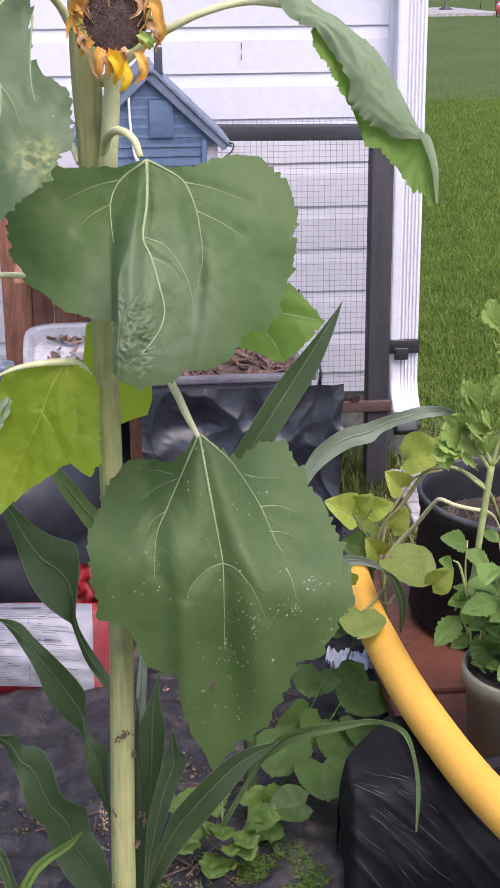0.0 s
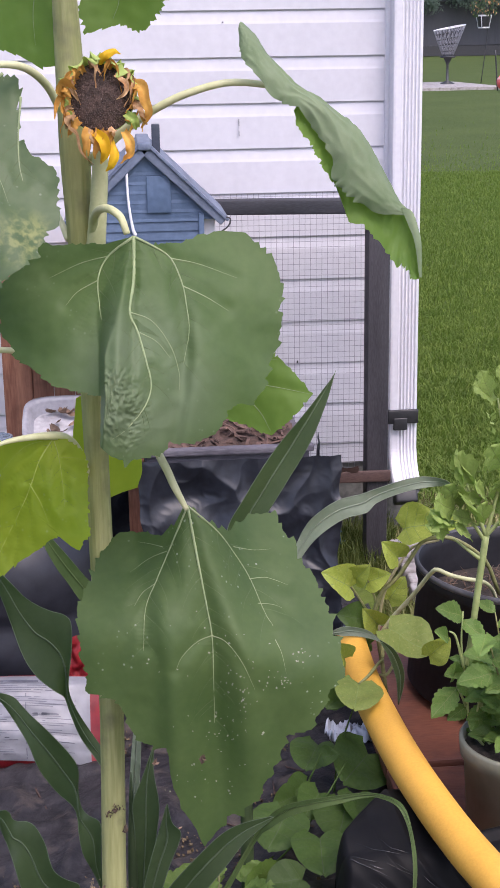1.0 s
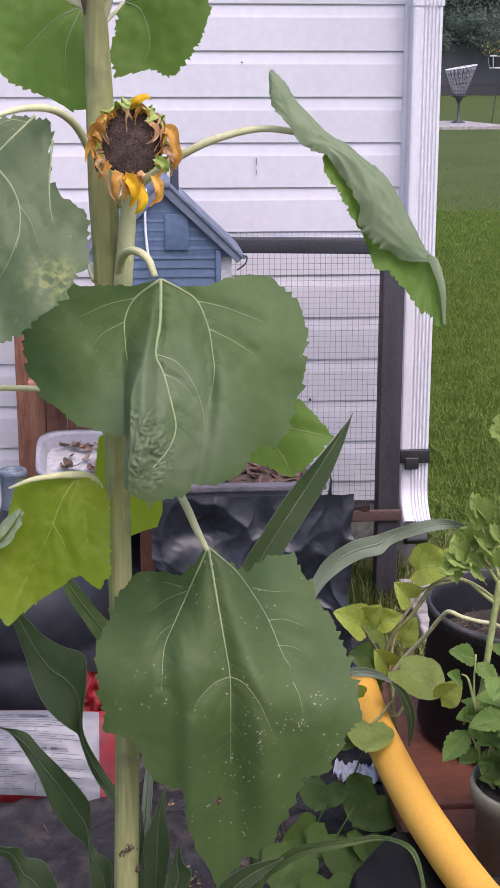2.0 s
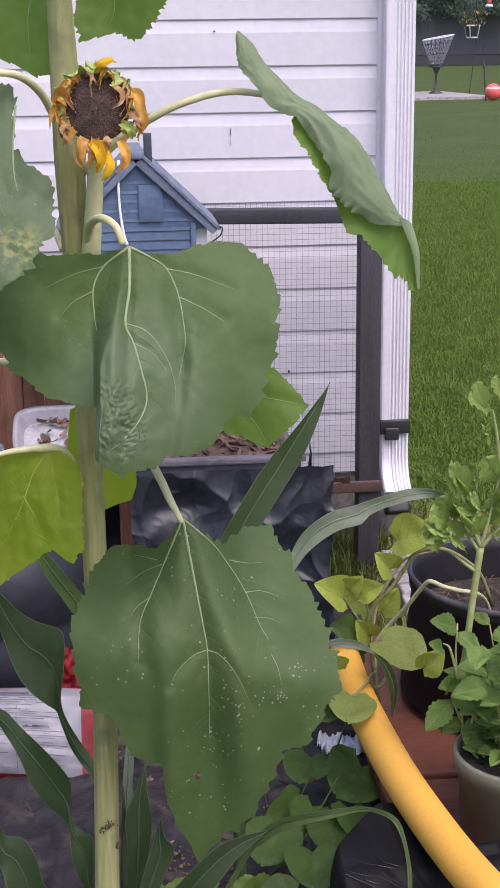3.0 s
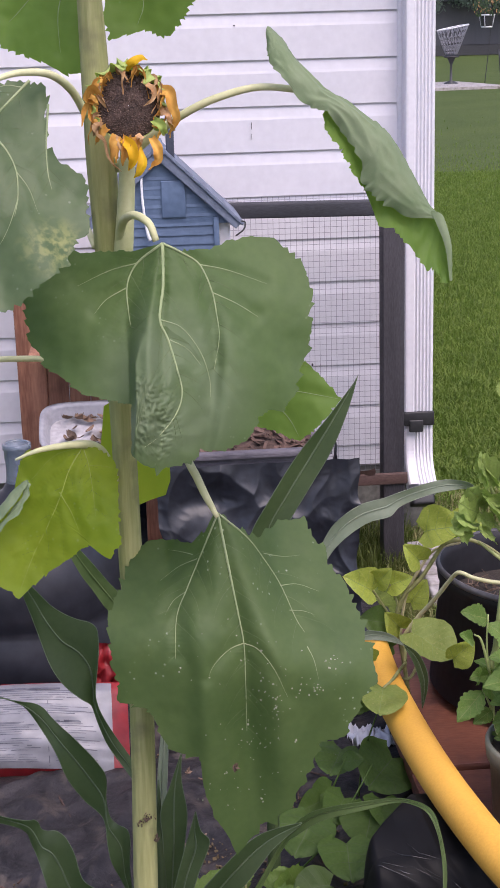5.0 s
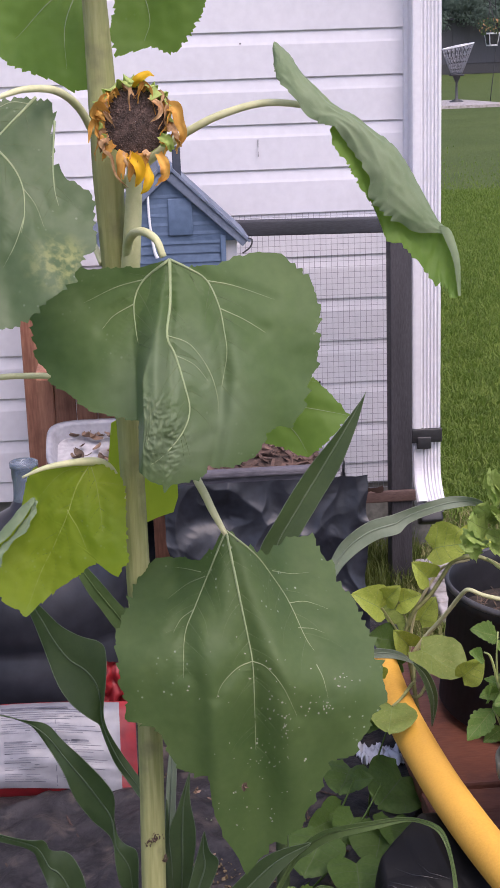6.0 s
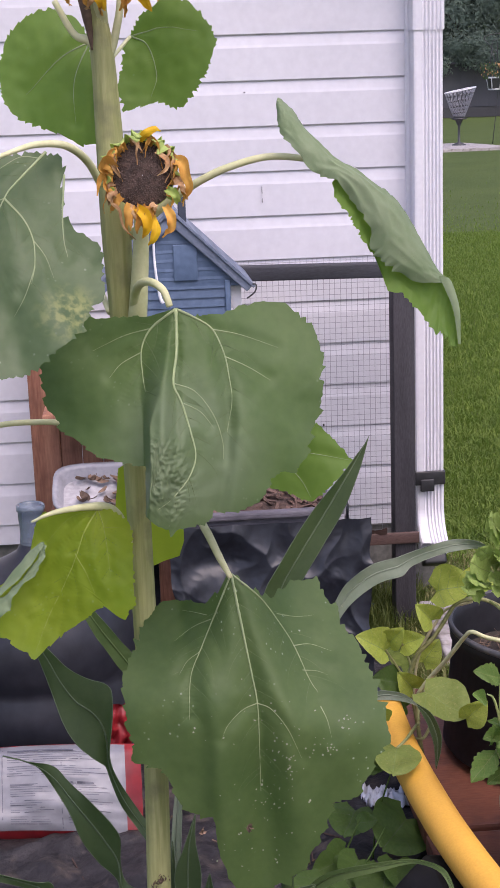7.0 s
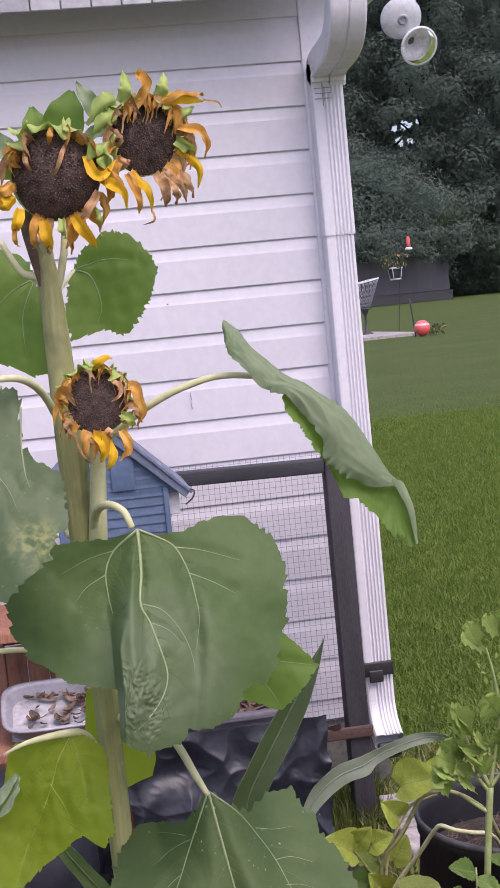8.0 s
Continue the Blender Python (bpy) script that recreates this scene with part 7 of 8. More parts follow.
corn_leaf([(-0.83, 0.365), (-0.788, 0.352), (-0.771, 0.347), (-0.764, 0.329), (-0.744, 0.325), (-0.730, 0.303), (-0.722, 0.271), (-0.704, 0.253), (-0.693, 0.241), (-0.690, 0.207), (-0.675, 0.178), (-0.664, 0.110)], [(-0.83, 0.352), (-0.789, 0.332), (-0.779, 0.313), (-0.771, 0.293), (-0.765, 0.274), (-0.759, 0.246), (-0.751, 0.228), (-0.743, 0.214), (-0.736, 0.188), (-0.728, 0.170), (-0.710, 0.140), (-0.670, 0.100)], corn_b, CORN, 0.15, 0.0080, 2.0, 3.7, y=-1.84)
corn_leaf([(-0.82, 0.225), (-0.805, 0.212), (-0.791, 0.203), (-0.784, 0.177), (-0.776, 0.143), (-0.74, 0.02)], [(-0.825, 0.215), (-0.810, 0.202), (-0.801, 0.184), (-0.794, 0.161), (-0.788, 0.138), (-0.745, 0.02)], corn_b, CORN, 0.3, 0.001, 2, 4.4, y=-1.86)
corn_leaf([(-0.697, 0.236), (-0.717, 0.224), (-0.743, 0.208), (-0.763, 0.187), (-0.779, 0.143), (-0.772, 0.05)], [(-0.698, 0.234), (-0.715, 0.214), (-0.739, 0.196), (-0.756, 0.175), (-0.767, 0.139), (-0.766, 0.05)], corn_b, HERB, 0.35, 0.0005, 2, 5.5, y=-1.88)
corn_leaf([(-0.735, 0.64), (-0.698, 0.593), (-0.678, 0.564), (-0.661, 0.541), (-0.646, 0.505), (-0.646, 0.42)], [(-0.738, 0.638), (-0.712, 0.579), (-0.696, 0.553), (-0.683, 0.531), (-0.664, 0.500), (-0.654, 0.42)], corn_b, CORN_GREEN, 0.12, 0.0008, 2, 6.3, y=-1.66)
corn_c = corn_plant((-0.632, -1.76, 0.0), [(-0.632, -1.76, 0.0), (-0.631, -1.76, 0.12), (-0.630, -1.75, 0.24), (-0.628, -1.74, 0.33)], "corn plant with short upright leaves behind the stem")
corn_leaf([(-0.598, 0.373), (-0.600, 0.335), (-0.595, 0.292), (-0.600, 0.246), (-0.608, 0.188), (-0.616, 0.123), (-0.626, 0.04)], [(-0.599, 0.370), (-0.615, 0.327), (-0.627, 0.294), (-0.626, 0.248), (-0.627, 0.189), (-0.629, 0.118), (-0.632, 0.04)], corn_c, CORN, 0.3, 0.002, 2, 1.9, y=-1.75)
corn_leaf([(-0.585, 0.307), (-0.580, 0.283), (-0.570, 0.265), (-0.587, 0.218), (-0.603, 0.166), (-0.621, 0.096), (-0.628, 0.03)], [(-0.587, 0.304), (-0.595, 0.275), (-0.604, 0.248), (-0.615, 0.208), (-0.623, 0.156), (-0.627, 0.096), (-0.633, 0.03)], corn_c, CORN, 0.35, 0.002, 2, 2.9, y=-1.78)
corn_leaf([(-0.449, 0.246), (-0.487, 0.239), (-0.517, 0.227), (-0.553, 0.194), (-0.586, 0.154), (-0.601, 0.118), (-0.613, 0.082), (-0.626, 0.02)], [(-0.450, 0.241), (-0.487, 0.212), (-0.514, 0.179), (-0.550, 0.134), (-0.582, 0.093), (-0.602, 0.061), (-0.616, 0.033), (-0.630, 0.004)], corn_c, CORN, 0.28, 0.0015, 2, 3.9, y=-1.72)
corn_leaf([(-0.617, 0.40), (-0.614, 0.36), (-0.618, 0.30), (-0.624, 0.22), (-0.628, 0.10)], [(-0.618, 0.398), (-0.624, 0.36), (-0.630, 0.30), (-0.634, 0.22), (-0.634, 0.10)], corn_c, CORN_PALE, 0.3, 0.0006, 2, 4.9, y=-1.71)


# ---- small plants: shared leaf shapes ----
def leaf_mesh(name, outline, material, cup=0.25, teeth=0, tooth=0.05, n=18, across=9, lobes=0.0):
    """A flat-lying leaf one metre long along x, its width given at even steps; scaled where it is used."""
    def half(u):
        w = np.interp(u, np.linspace(0, 1, len(outline)), outline) / 2
        return w * (1 + tooth * (1 - 2 * abs((u * teeth) % 1 - 0.5)) * 2) if teeth else w

    def on(u, c, lift=0.0):
        w = half(u)
        z = cup * (abs(c) * w - 0.5 * (u - 0.4) ** 2) + 0.03 * math.sin(u * 9 + c * 3) + 0.009 * math.sin((u - abs(c) * 0.35) * 30) * min(1.0, abs(c) * 2) - 0.02 * math.exp(-(c / 0.12) ** 2)
        return (u - lobes * abs(c) * (1 - u) ** 4, w * c, z + lift)

    v, f = grid(np.array([[on(i / (n - 1), c) for c in np.linspace(-1, 1, across)] for i in range(n)]))
    blade_faces = len(f)
    ribs = [[(u, 0.0) for u in np.linspace(0, 0.95, 12)]]
    for b in (0.06, 0.28, 0.50):
        for side in (-1, 1):
            ribs.append([(b + 0.26 * q, side * 0.88 * q) for q in np.linspace(0, 1, 8)])
    for k, rib in enumerate(ribs):
        for q0, q1 in zip(rib[:-1], rib[1:]):
            a, b = Vector(on(*q0, 0.008)), Vector(on(*q1, 0.008))
            d = (b - a).cross(Vector((0, 0, 1))).normalized() * (0.008 if k == 0 else 0.0040)
            m0 = len(v)
            v += [tuple(a - d), tuple(b - d), tuple(b + d), tuple(a + d)]
            f.append((m0, m0 + 1, m0 + 2, m0 + 3))
    me = bpy.data.meshes.new(name)
    me.from_pydata([tuple(map(float, p)) for p in v], [], f)
    me.materials.append(material)
    me.materials.append(VEIN_FINE if material is VINE else VEIN_SOFT)
    me.polygons.foreach_set("use_smooth", [True] * len(me.polygons))
    me.polygons.foreach_set("material_index", [0] * blade_faces + [1] * (len(f) - blade_faces))
    me.update()
    return me


HEART = (0.45, 0.85, 0.99, 0.97, 0.86, 0.66, 0.40, 0.04)
ROUND = (0.50, 0.90, 1.04, 1.08, 1.06, 0.98, 0.83, 0.60, 0.10)
OVAL = (0.06, 0.40, 0.55, 0.56, 0.45, 0.28, 0.02)
WIDE = (0.10, 0.55, 0.62, 0.48, 0.60, 0.42, 0.02)
bean_leaf = leaf_mesh("bean_leaf_shape", HEART, BEAN, 0.62, lobes=0.12, n=22)
bean_leaf_green = leaf_mesh("bean_leaf_green_shape", HEART, VINE, 0.3, lobes=0.12)
bean_round = leaf_mesh("bean_round_shape", ROUND, BEAN_DULL, 0.22, lobes=0.12, n=24, across=11)
round_leaf = leaf_mesh("round_leaf_shape", ROUND, VINE, 0.25, lobes=0.15, n=24, across=11)
weed_round = leaf_mesh("weed_round_shape", ROUND, WEED, 0.25, 6, 0.06, lobes=0.12, n=26, across=11)
weed_leaf = leaf_mesh("lobed_leaf_shape", WIDE, WEED, 0.3, 5, 0.16, n=26)
herb_leaf = leaf_mesh("herb_leaf_shape", OVAL, HERB, 0.3, 7, 0.10, n=22)


def leaf_at(shape, parent, at, aim, facing, size):
    """One leaf of a shared shape: stalk end at a point, pointing along aim, its upper side facing."""
    x = Vector(aim).normalized()
    z = Vector(facing)
    z = (z - x * z.dot(x)).normalized()
    y = z.cross(x)
    m = Matrix((x, y, z)).transposed().to_4x4()
    ob = place(new("leaf", shape), parent)
    ob.matrix_basis = Matrix.Translation(at) @ m @ Matrix.Scale(size, 4)
    return ob


pr = random.Random(21)


def jig(v, s):
    return Vector(v) + Vector((pr.uniform(-s, s), pr.uniform(-s, s), pr.uniform(-s, s)))


# bean vine
bean = thing("bean_vine", (-0.20, -1.12, 0.1), "bean vine with yellowing heart-shaped leaves and pale stems", "bean plant")
for pts, r, mat in (
    ([(-0.19, -1.12, 0.106), (-0.204, -1.12, 0.204), (-0.214, -1.12, 0.246), (-0.203, -1.12, 0.293), (-0.172, -1.12, 0.325), (-0.145, -1.12, 0.367), (-0.130, -1.12, 0.386), (-0.096, -1.12, 0.391), (-0.067, -1.12, 0.380), (-0.039, -1.11, 0.358), (-0.015, -1.10, 0.331), (0.01, -1.09, 0.27)], (0.0040, 0.0036, 0.0036), VINE_STEM),
    ([(-0.203, -1.13, 0.226), (-0.185, -1.15, 0.266), (-0.161, -1.19, 0.319), (-0.146, -1.24, 0.373), (-0.139, -1.262, 0.389), (-0.121, -1.268, 0.382), (-0.092, -1.265, 0.372), (-0.057, -1.24, 0.355), (-0.03, -1.20, 0.32), (-0.01, -1.17, 0.268)], (0.0040, 0.0036, 0.0036, 0.0030), PETIOLE),
    ([(-0.205, -1.11, 0.215), (-0.195, -1.11, 0.290), (-0.168, -1.11, 0.345), (-0.145, -1.11, 0.372), (-0.10, -1.10, 0.378)], (0.0030, 0.0028, 0.002), DRY_STEM),
    ([(-0.252, -1.12, 0.310), (-0.230, -1.12, 0.273), (-0.210, -1.12, 0.238)], (0.0018, 0.002, 0.0024), VINE_STEM),
    ([(-0.224, -1.12, 0.320), (-0.211, -1.12, 0.283), (-0.207, -1.12, 0.245)], (0.0018, 0.002, 0.0024), VINE_STEM),
    ([(-0.177, -1.12, 0.362), (-0.193, -1.12, 0.315), (-0.206, -1.12, 0.272)], (0.0018, 0.002, 0.0024), VINE_STEM),
    ([(-0.200, -1.12, 0.219), (-0.205, -1.16, 0.195), (-0.222, -1.22, 0.215), (-0.243, -1.29, 0.238), (-0.262, -1.335, 0.246), (-0.278, -1.356, 0.246)], (0.0030, 0.003, 0.002), VINE_STEM),
    ([(-0.178, -1.13, 0.195), (-0.186, -1.16, 0.185), (-0.205, -1.19, 0.178), (-0.222, -1.20, 0.186)], (0.0025, 0.003, 0.002), VINE_STEM),
    ([(-0.20, -1.13, 0.225), (-0.198, -1.19, 0.222), (-0.212, -1.24, 0.285)], (0.0024, 0.002, 0.0015), VINE_STEM),
):
    piece("stem", tube(pts, r, 7, 28), mat, bean)
for at, end, shape in (((-0.252, -1.12, 0.308), (-0.310, -1.14, 0.352), bean_leaf), ((-0.246, -1.12, 0.322), (-0.222, -1.14, 0.358), bean_leaf),
    ((-0.226, -1.12, 0.316), (-0.184, -1.14, 0.340), bean_leaf), ((-0.172, -1.12, 0.356), (-0.207, -1.14, 0.398), bean_leaf),
    ((-0.228, -1.12, 0.248), (-0.287, -1.14, 0.272), bean_leaf_green), ((-0.205, -1.12, 0.236), (-0.238, -1.14, 0.280), bean_leaf),
    ((-0.212, -1.24, 0.285), (-0.141, -1.3, 0.255), bean_round), ((-0.165, -1.33, 0.273), (-0.128, -1.34, 0.31), bean_leaf),
    ((-0.183, -1.09, 0.270), (-0.150, -1.09, 0.318), bean_leaf), ((-0.163, -1.1, 0.402), (-0.088, -1.14, 0.427), bean_leaf), ((-0.11, -1.08, 0.40), (-0.05, -1.10, 0.412), bean_leaf),
    ((-0.300, -1.30, 0.206), (-0.360, -1.33, 0.220), bean_leaf_green),
    ((-0.290, -1.30, 0.262), (-0.318, -1.32, 0.300), bean_leaf), ((-0.215, -1.11, 0.20), (-0.255, -1.13, 0.232), bean_leaf_green)):
    leaf_at(shape, bean, at, Vector(end) - Vector(at), jig((0.05, -0.85, 0.55), 0.3), 0.84 * (Vector(end) - Vector(at)).length)

leaf_at(bean_round, bean, (-0.277, -1.352, 0.246), (-0.25, -0.9, -0.12), jig((0.05, -0.45, 0.9), 0.06), 0.072)
leaf_at(bean_leaf_green, bean, (-0.300, -1.345, 0.232), (-0.6, -0.7, -0.2), (0.1, -0.6, 0.8), 0.050)

# round-leaved vine below the noodle
vine = thing("squash_vine", (-0.36, -1.42, 0.0), "low vine with round green leaves on the weed fabric", "vine")
for pts in ([(-0.31, -1.30, 0.01), (-0.30, -1.30, 0.10), (-0.27, -1.29, 0.19)], [(-0.40, -1.38, 0.01), (-0.36, -1.36, 0.08), (-0.335, -1.35, 0.13)], [(-0.47, -1.52, 0.01), (-0.40, -1.47, 0.04), (-0.34, -1.42, 0.09), (-0.30, -1.38, 0.13)], [(-0.50, -1.55, 0.01), (-0.46, -1.53, 0.03), (-0.43, -1.52, 0.06)]):
    piece("stem", tube(pts, (0.0018, 0.0016, 0.0012), 7, 18), VINE, vine)
for at, end, shape in (((-0.249, -1.287, 0.090), (-0.318, -1.395, 0.088), round_leaf), ((-0.328, -1.257, 0.095), (-0.366, -1.340, 0.085), round_leaf),
    ((-0.310, -1.440, 0.094), (-0.342, -1.542, 0.080), round_leaf), ((-0.363, -1.527, 0.092), (-0.370, -1.632, 0.080), round_leaf),
    ((-0.400, -1.620, 0.085), (-0.466, -1.632, 0.088), round_leaf), ((-0.404, -1.471, 0.100), (-0.450, -1.560, 0.080), round_leaf),
    ((-0.384, -1.408, 0.090), (-0.432, -1.446, 0.092), bean_leaf_green), ((-0.347, -1.412, 0.096), (-0.384, -1.475, 0.084), round_leaf),
    ((-0.293, -1.430, 0.100), (-0.300, -1.518, 0.090), bean_leaf_green), ((-0.36, -1.36, 0.080), (-0.404, -1.400, 0.086), round_leaf),
    ((-0.335, -1.330, 0.11), (-0.300, -1.350, 0.125), bean_leaf_green), ((-0.43, -1.56, 0.05), (-0.49, -1.60, 0.06), weed_round)):
    leaf_at(shape, vine, at, Vector(end) - Vector(at), jig((0.05, -0.75, 0.65), 0.35), 0.78 * (Vector(end) - Vector(at)).length)

# pale lobed weeds and feathery dill near the sunflower's foot
weeds = thing("lobed_weed", (-0.51, -1.6, 0.0), "pale green lobed weed growing through the fabric", "weed")
for k in range(34):
    a = pr.uniform(0, 2 * math.pi)
    c = Vector((-0.515 + 0.055 * math.cos(a) * pr.random() ** 0.5, -1.60 + 0.07 * math.sin(a) * pr.random() ** 0.5, pr.uniform(0.015, 0.075)))
    leaf_at(weed_leaf, weeds, c, (math.cos(a), math.sin(a) - 0.3, pr.uniform(-0.2, 0.5)), (0.1, -0.5, 0.9), pr.uniform(0.03, 0.055))
piece("stem", joined(*[tube([(-0.515, -1.60, 0.0), (-0.515 + 0.03 * math.cos(a), -1.6 + 0.03 * math.sin(a), 0.03), (-0.515 + 0.05 * math.cos(a), -1.6 + 0.05 * math.sin(a), 0.06)], (0.002, 0.0015), 5, 8) for a in (0.2, 1.5, 2.9, 4.2, 5.4)]), VINE_STEM, weeds)


def fuzz(cx, cy, rx, ry, h, count, seed):
    """A low clump of feathery sprigs: thin stalks that stand apart, each set with short needle leaflets."""
    q = random.Random(seed)
    v, f = [], []
    for k in range(count):
        a, u = q.uniform(0, 2 * math.pi), q.random() ** 0.5
        p = Vector((cx + rx * u * math.cos(a), cy + ry * u * math.sin(a), 0.0))
        top = h * (1 - 0.6 * u * u) * q.uniform(0.4, 1.0)
        lean = Vector((q.gauss(0, 0.45), q.gauss(0, 0.45), 1.0)).normalized()
        n = 5 + int(top / 0.004)
        for i in range(n):
            c = p + lean * (top * (0.25 + 0.75 * i / n)) + Vector((0, 0, -0.25 * top * (i / n) ** 2))
            w = q.uniform(0, 2 * math.pi)
            d = Vector((math.cos(w), math.sin(w), q.uniform(-0.1, 0.9))).normalized() * q.uniform(0.004, 0.011)
            t = d.cross(Vector((q.uniform(-1, 1), q.uniform(-1, 1), 0.5))).normalized() * 0.0011
            j = len(v)
            v += [tuple(c - t), tuple(c + t), tuple(c + d)]
            f.append((j, j + 1, j + 2))
        e, j = p + lean * top, len(v)
        v += [tuple(p - Vector((0.0006, 0, 0))), tuple(p + Vector((0.0006, 0, 0))), tuple(e)]
        f.append((j, j + 1, j + 2))
    return v, f


dill = thing("dill_plant", (-0.415, -1.655, 0.0), "feathery pale green dill seedlings", "dill")
piece("fronds", fuzz(-0.425, -1.660, 0.085, 0.080, 0.045, 1500, 6), WEED, dill, smooth=False, kind="stuff")
for k, (x, y) in enumerate(((-0.60, -1.70), (-0.545, -1.72))):
    tagged(piece("grass_tuft", fuzz(x, y, 0.025, 0.025, 0.035, 60, 30 + k), HERB, smooth=False, kind="stuff"), "small grass tuft in the fabric", "grass")

# herbs in the grey pot
herb = thing("potted_herb", (-0.058, -1.53, 0.20), "leafy green herb with toothed leaves in the grey pot", "herb")
for k in range(15):
    a = 2 * math.pi * k / 15 + pr.uniform(-0.2, 0.2)
    lean = pr.uniform(0.02, 0.10)
    top = Vector((-0.085 + lean * math.cos(a), -1.53 + lean * math.sin(a), pr.uniform(0.30, 0.44)))
    b0 = Vector((-0.066 + 0.03 * math.cos(a), -1.53 + 0.03 * math.sin(a), 0.195))
    piece("stem", tube([b0, b0.lerp(top, 0.5) + Vector((0, 0, 0.02)), top], (0.002, 0.0015, 0.001), 6, 8), VINE_STEM, herb)
    for j in range(9):
        u = 0.25 + 0.75 * j / 8
        w = a + j * 2.4
        leaf_at(herb_leaf, herb, b0.lerp(top, u), (math.cos(w), math.sin(w), pr.uniform(-0.3, 0.45)), jig((0, -0.5, 0.9), 0.25), pr.uniform(0.032, 0.060))

for pts in ([(-0.120, -1.520, 0.212), (-0.142, -1.51, 0.241), (-0.148, -1.51, 0.286), (-0.154, -1.51, 0.331), (-0.159, -1.51, 0.375), (-0.158, -1.51, 0.423)], [(-0.110, -1.520, 0.212), (-0.134, -1.51, 0.249), (-0.126, -1.51, 0.303), (-0.122, -1.51, 0.356), (-0.119, -1.51, 0.386)],
            [(-0.150, -1.51, 0.277), (-0.156, -1.512, 0.292), (-0.164, -1.51, 0.309)], [(-0.154, -1.51, 0.335), (-0.167, -1.51, 0.384), (-0.177, -1.51, 0.394)]):
    piece("stem", tube(pts, (0.0022, 0.0018, 0.0012), 6, 16), WEED_STEM, herb)
hq = random.Random(33)
for at, end in (((-0.155, 0.413), (-0.199, 0.437)), ((-0.158, 0.407), (-0.126, 0.386)), ((-0.119, 0.373), (-0.090, 0.366)), ((-0.114, 0.347), (-0.150, 0.341)), ((-0.132, 0.312), (-0.086, 0.304)), ((-0.162, 0.304), (-0.204, 0.268)),
                ((-0.148, 0.333), (-0.186, 0.334)), ((-0.147, 0.274), (-0.180, 0.264)), ((-0.135, 0.270), (-0.124, 0.224)), ((-0.160, 0.322), (-0.142, 0.292)), ((-0.175, 0.380), (-0.200, 0.403)), ((-0.120, 0.266), (-0.092, 0.262)), ((-0.168, 0.314), (-0.168, 0.350))):
    d = Vector((end[0] - at[0], -0.020, end[1] - at[1]))
    leaf_at(herb_leaf, herb, Vector((at[0], -1.505, at[1])), d, Vector((hq.uniform(-0.3, 0.3), -0.75, 0.6 + hq.uniform(-0.2, 0.2))), 0.98 * d.length)

# tall leafy weed that grows out of the grey pot
frill_leaf = leaf_mesh("frilled_leaf_shape", (0.06, 0.14, 0.40, 0.62, 0.40, 0.54, 0.30, 0.36, 0.04), TALL_WEED, 0.16, 5, 0.16, n=34, across=11)
tall = thing("tall_leafy_weed", (-0.10, -1.50, 0.20), "tall leafy weed with pale stem and frilled yellow-green leaves", "weed")
piece("stem", tube([(-0.090, -1.515, 0.195), (-0.146, -1.500, 0.325), (-0.143, -1.500, 0.370), (-0.134, -1.500, 0.460), (-0.126, -1.500, 0.530)], (0.0042, 0.0045, 0.0048, 0.005), 10, 26), WEED_STEM, tall)
for pts in ([(-0.126, -1.500, 0.530), (-0.114, -1.500, 0.582), (-0.102, -1.500, 0.633), (-0.091, -1.500, 0.675)],
            [(-0.126, -1.500, 0.530), (-0.141, -1.500, 0.568), (-0.156, -1.500, 0.609), (-0.167, -1.500, 0.642)],
            [(-0.126, -1.500, 0.530), (-0.097, -1.500, 0.562), (-0.074, -1.500, 0.594)],
            [(-0.102, -1.500, 0.633), (-0.108, -1.500, 0.686), (-0.116, -1.500, 0.726)],
            [(-0.126, -1.500, 0.521), (-0.147, -1.500, 0.551), (-0.171, -1.500, 0.572)],
            [(-0.113, -1.500, 0.591), (-0.091, -1.500, 0.640), (-0.074, -1.500, 0.660)],
            [(-0.132, -1.500, 0.495), (-0.153, -1.500, 0.512), (-0.172, -1.500, 0.528)]):
    piece("stem", tube(pts, (0.0032, 0.0022, 0.0012), 7, 16), WEED_STEM, tall)
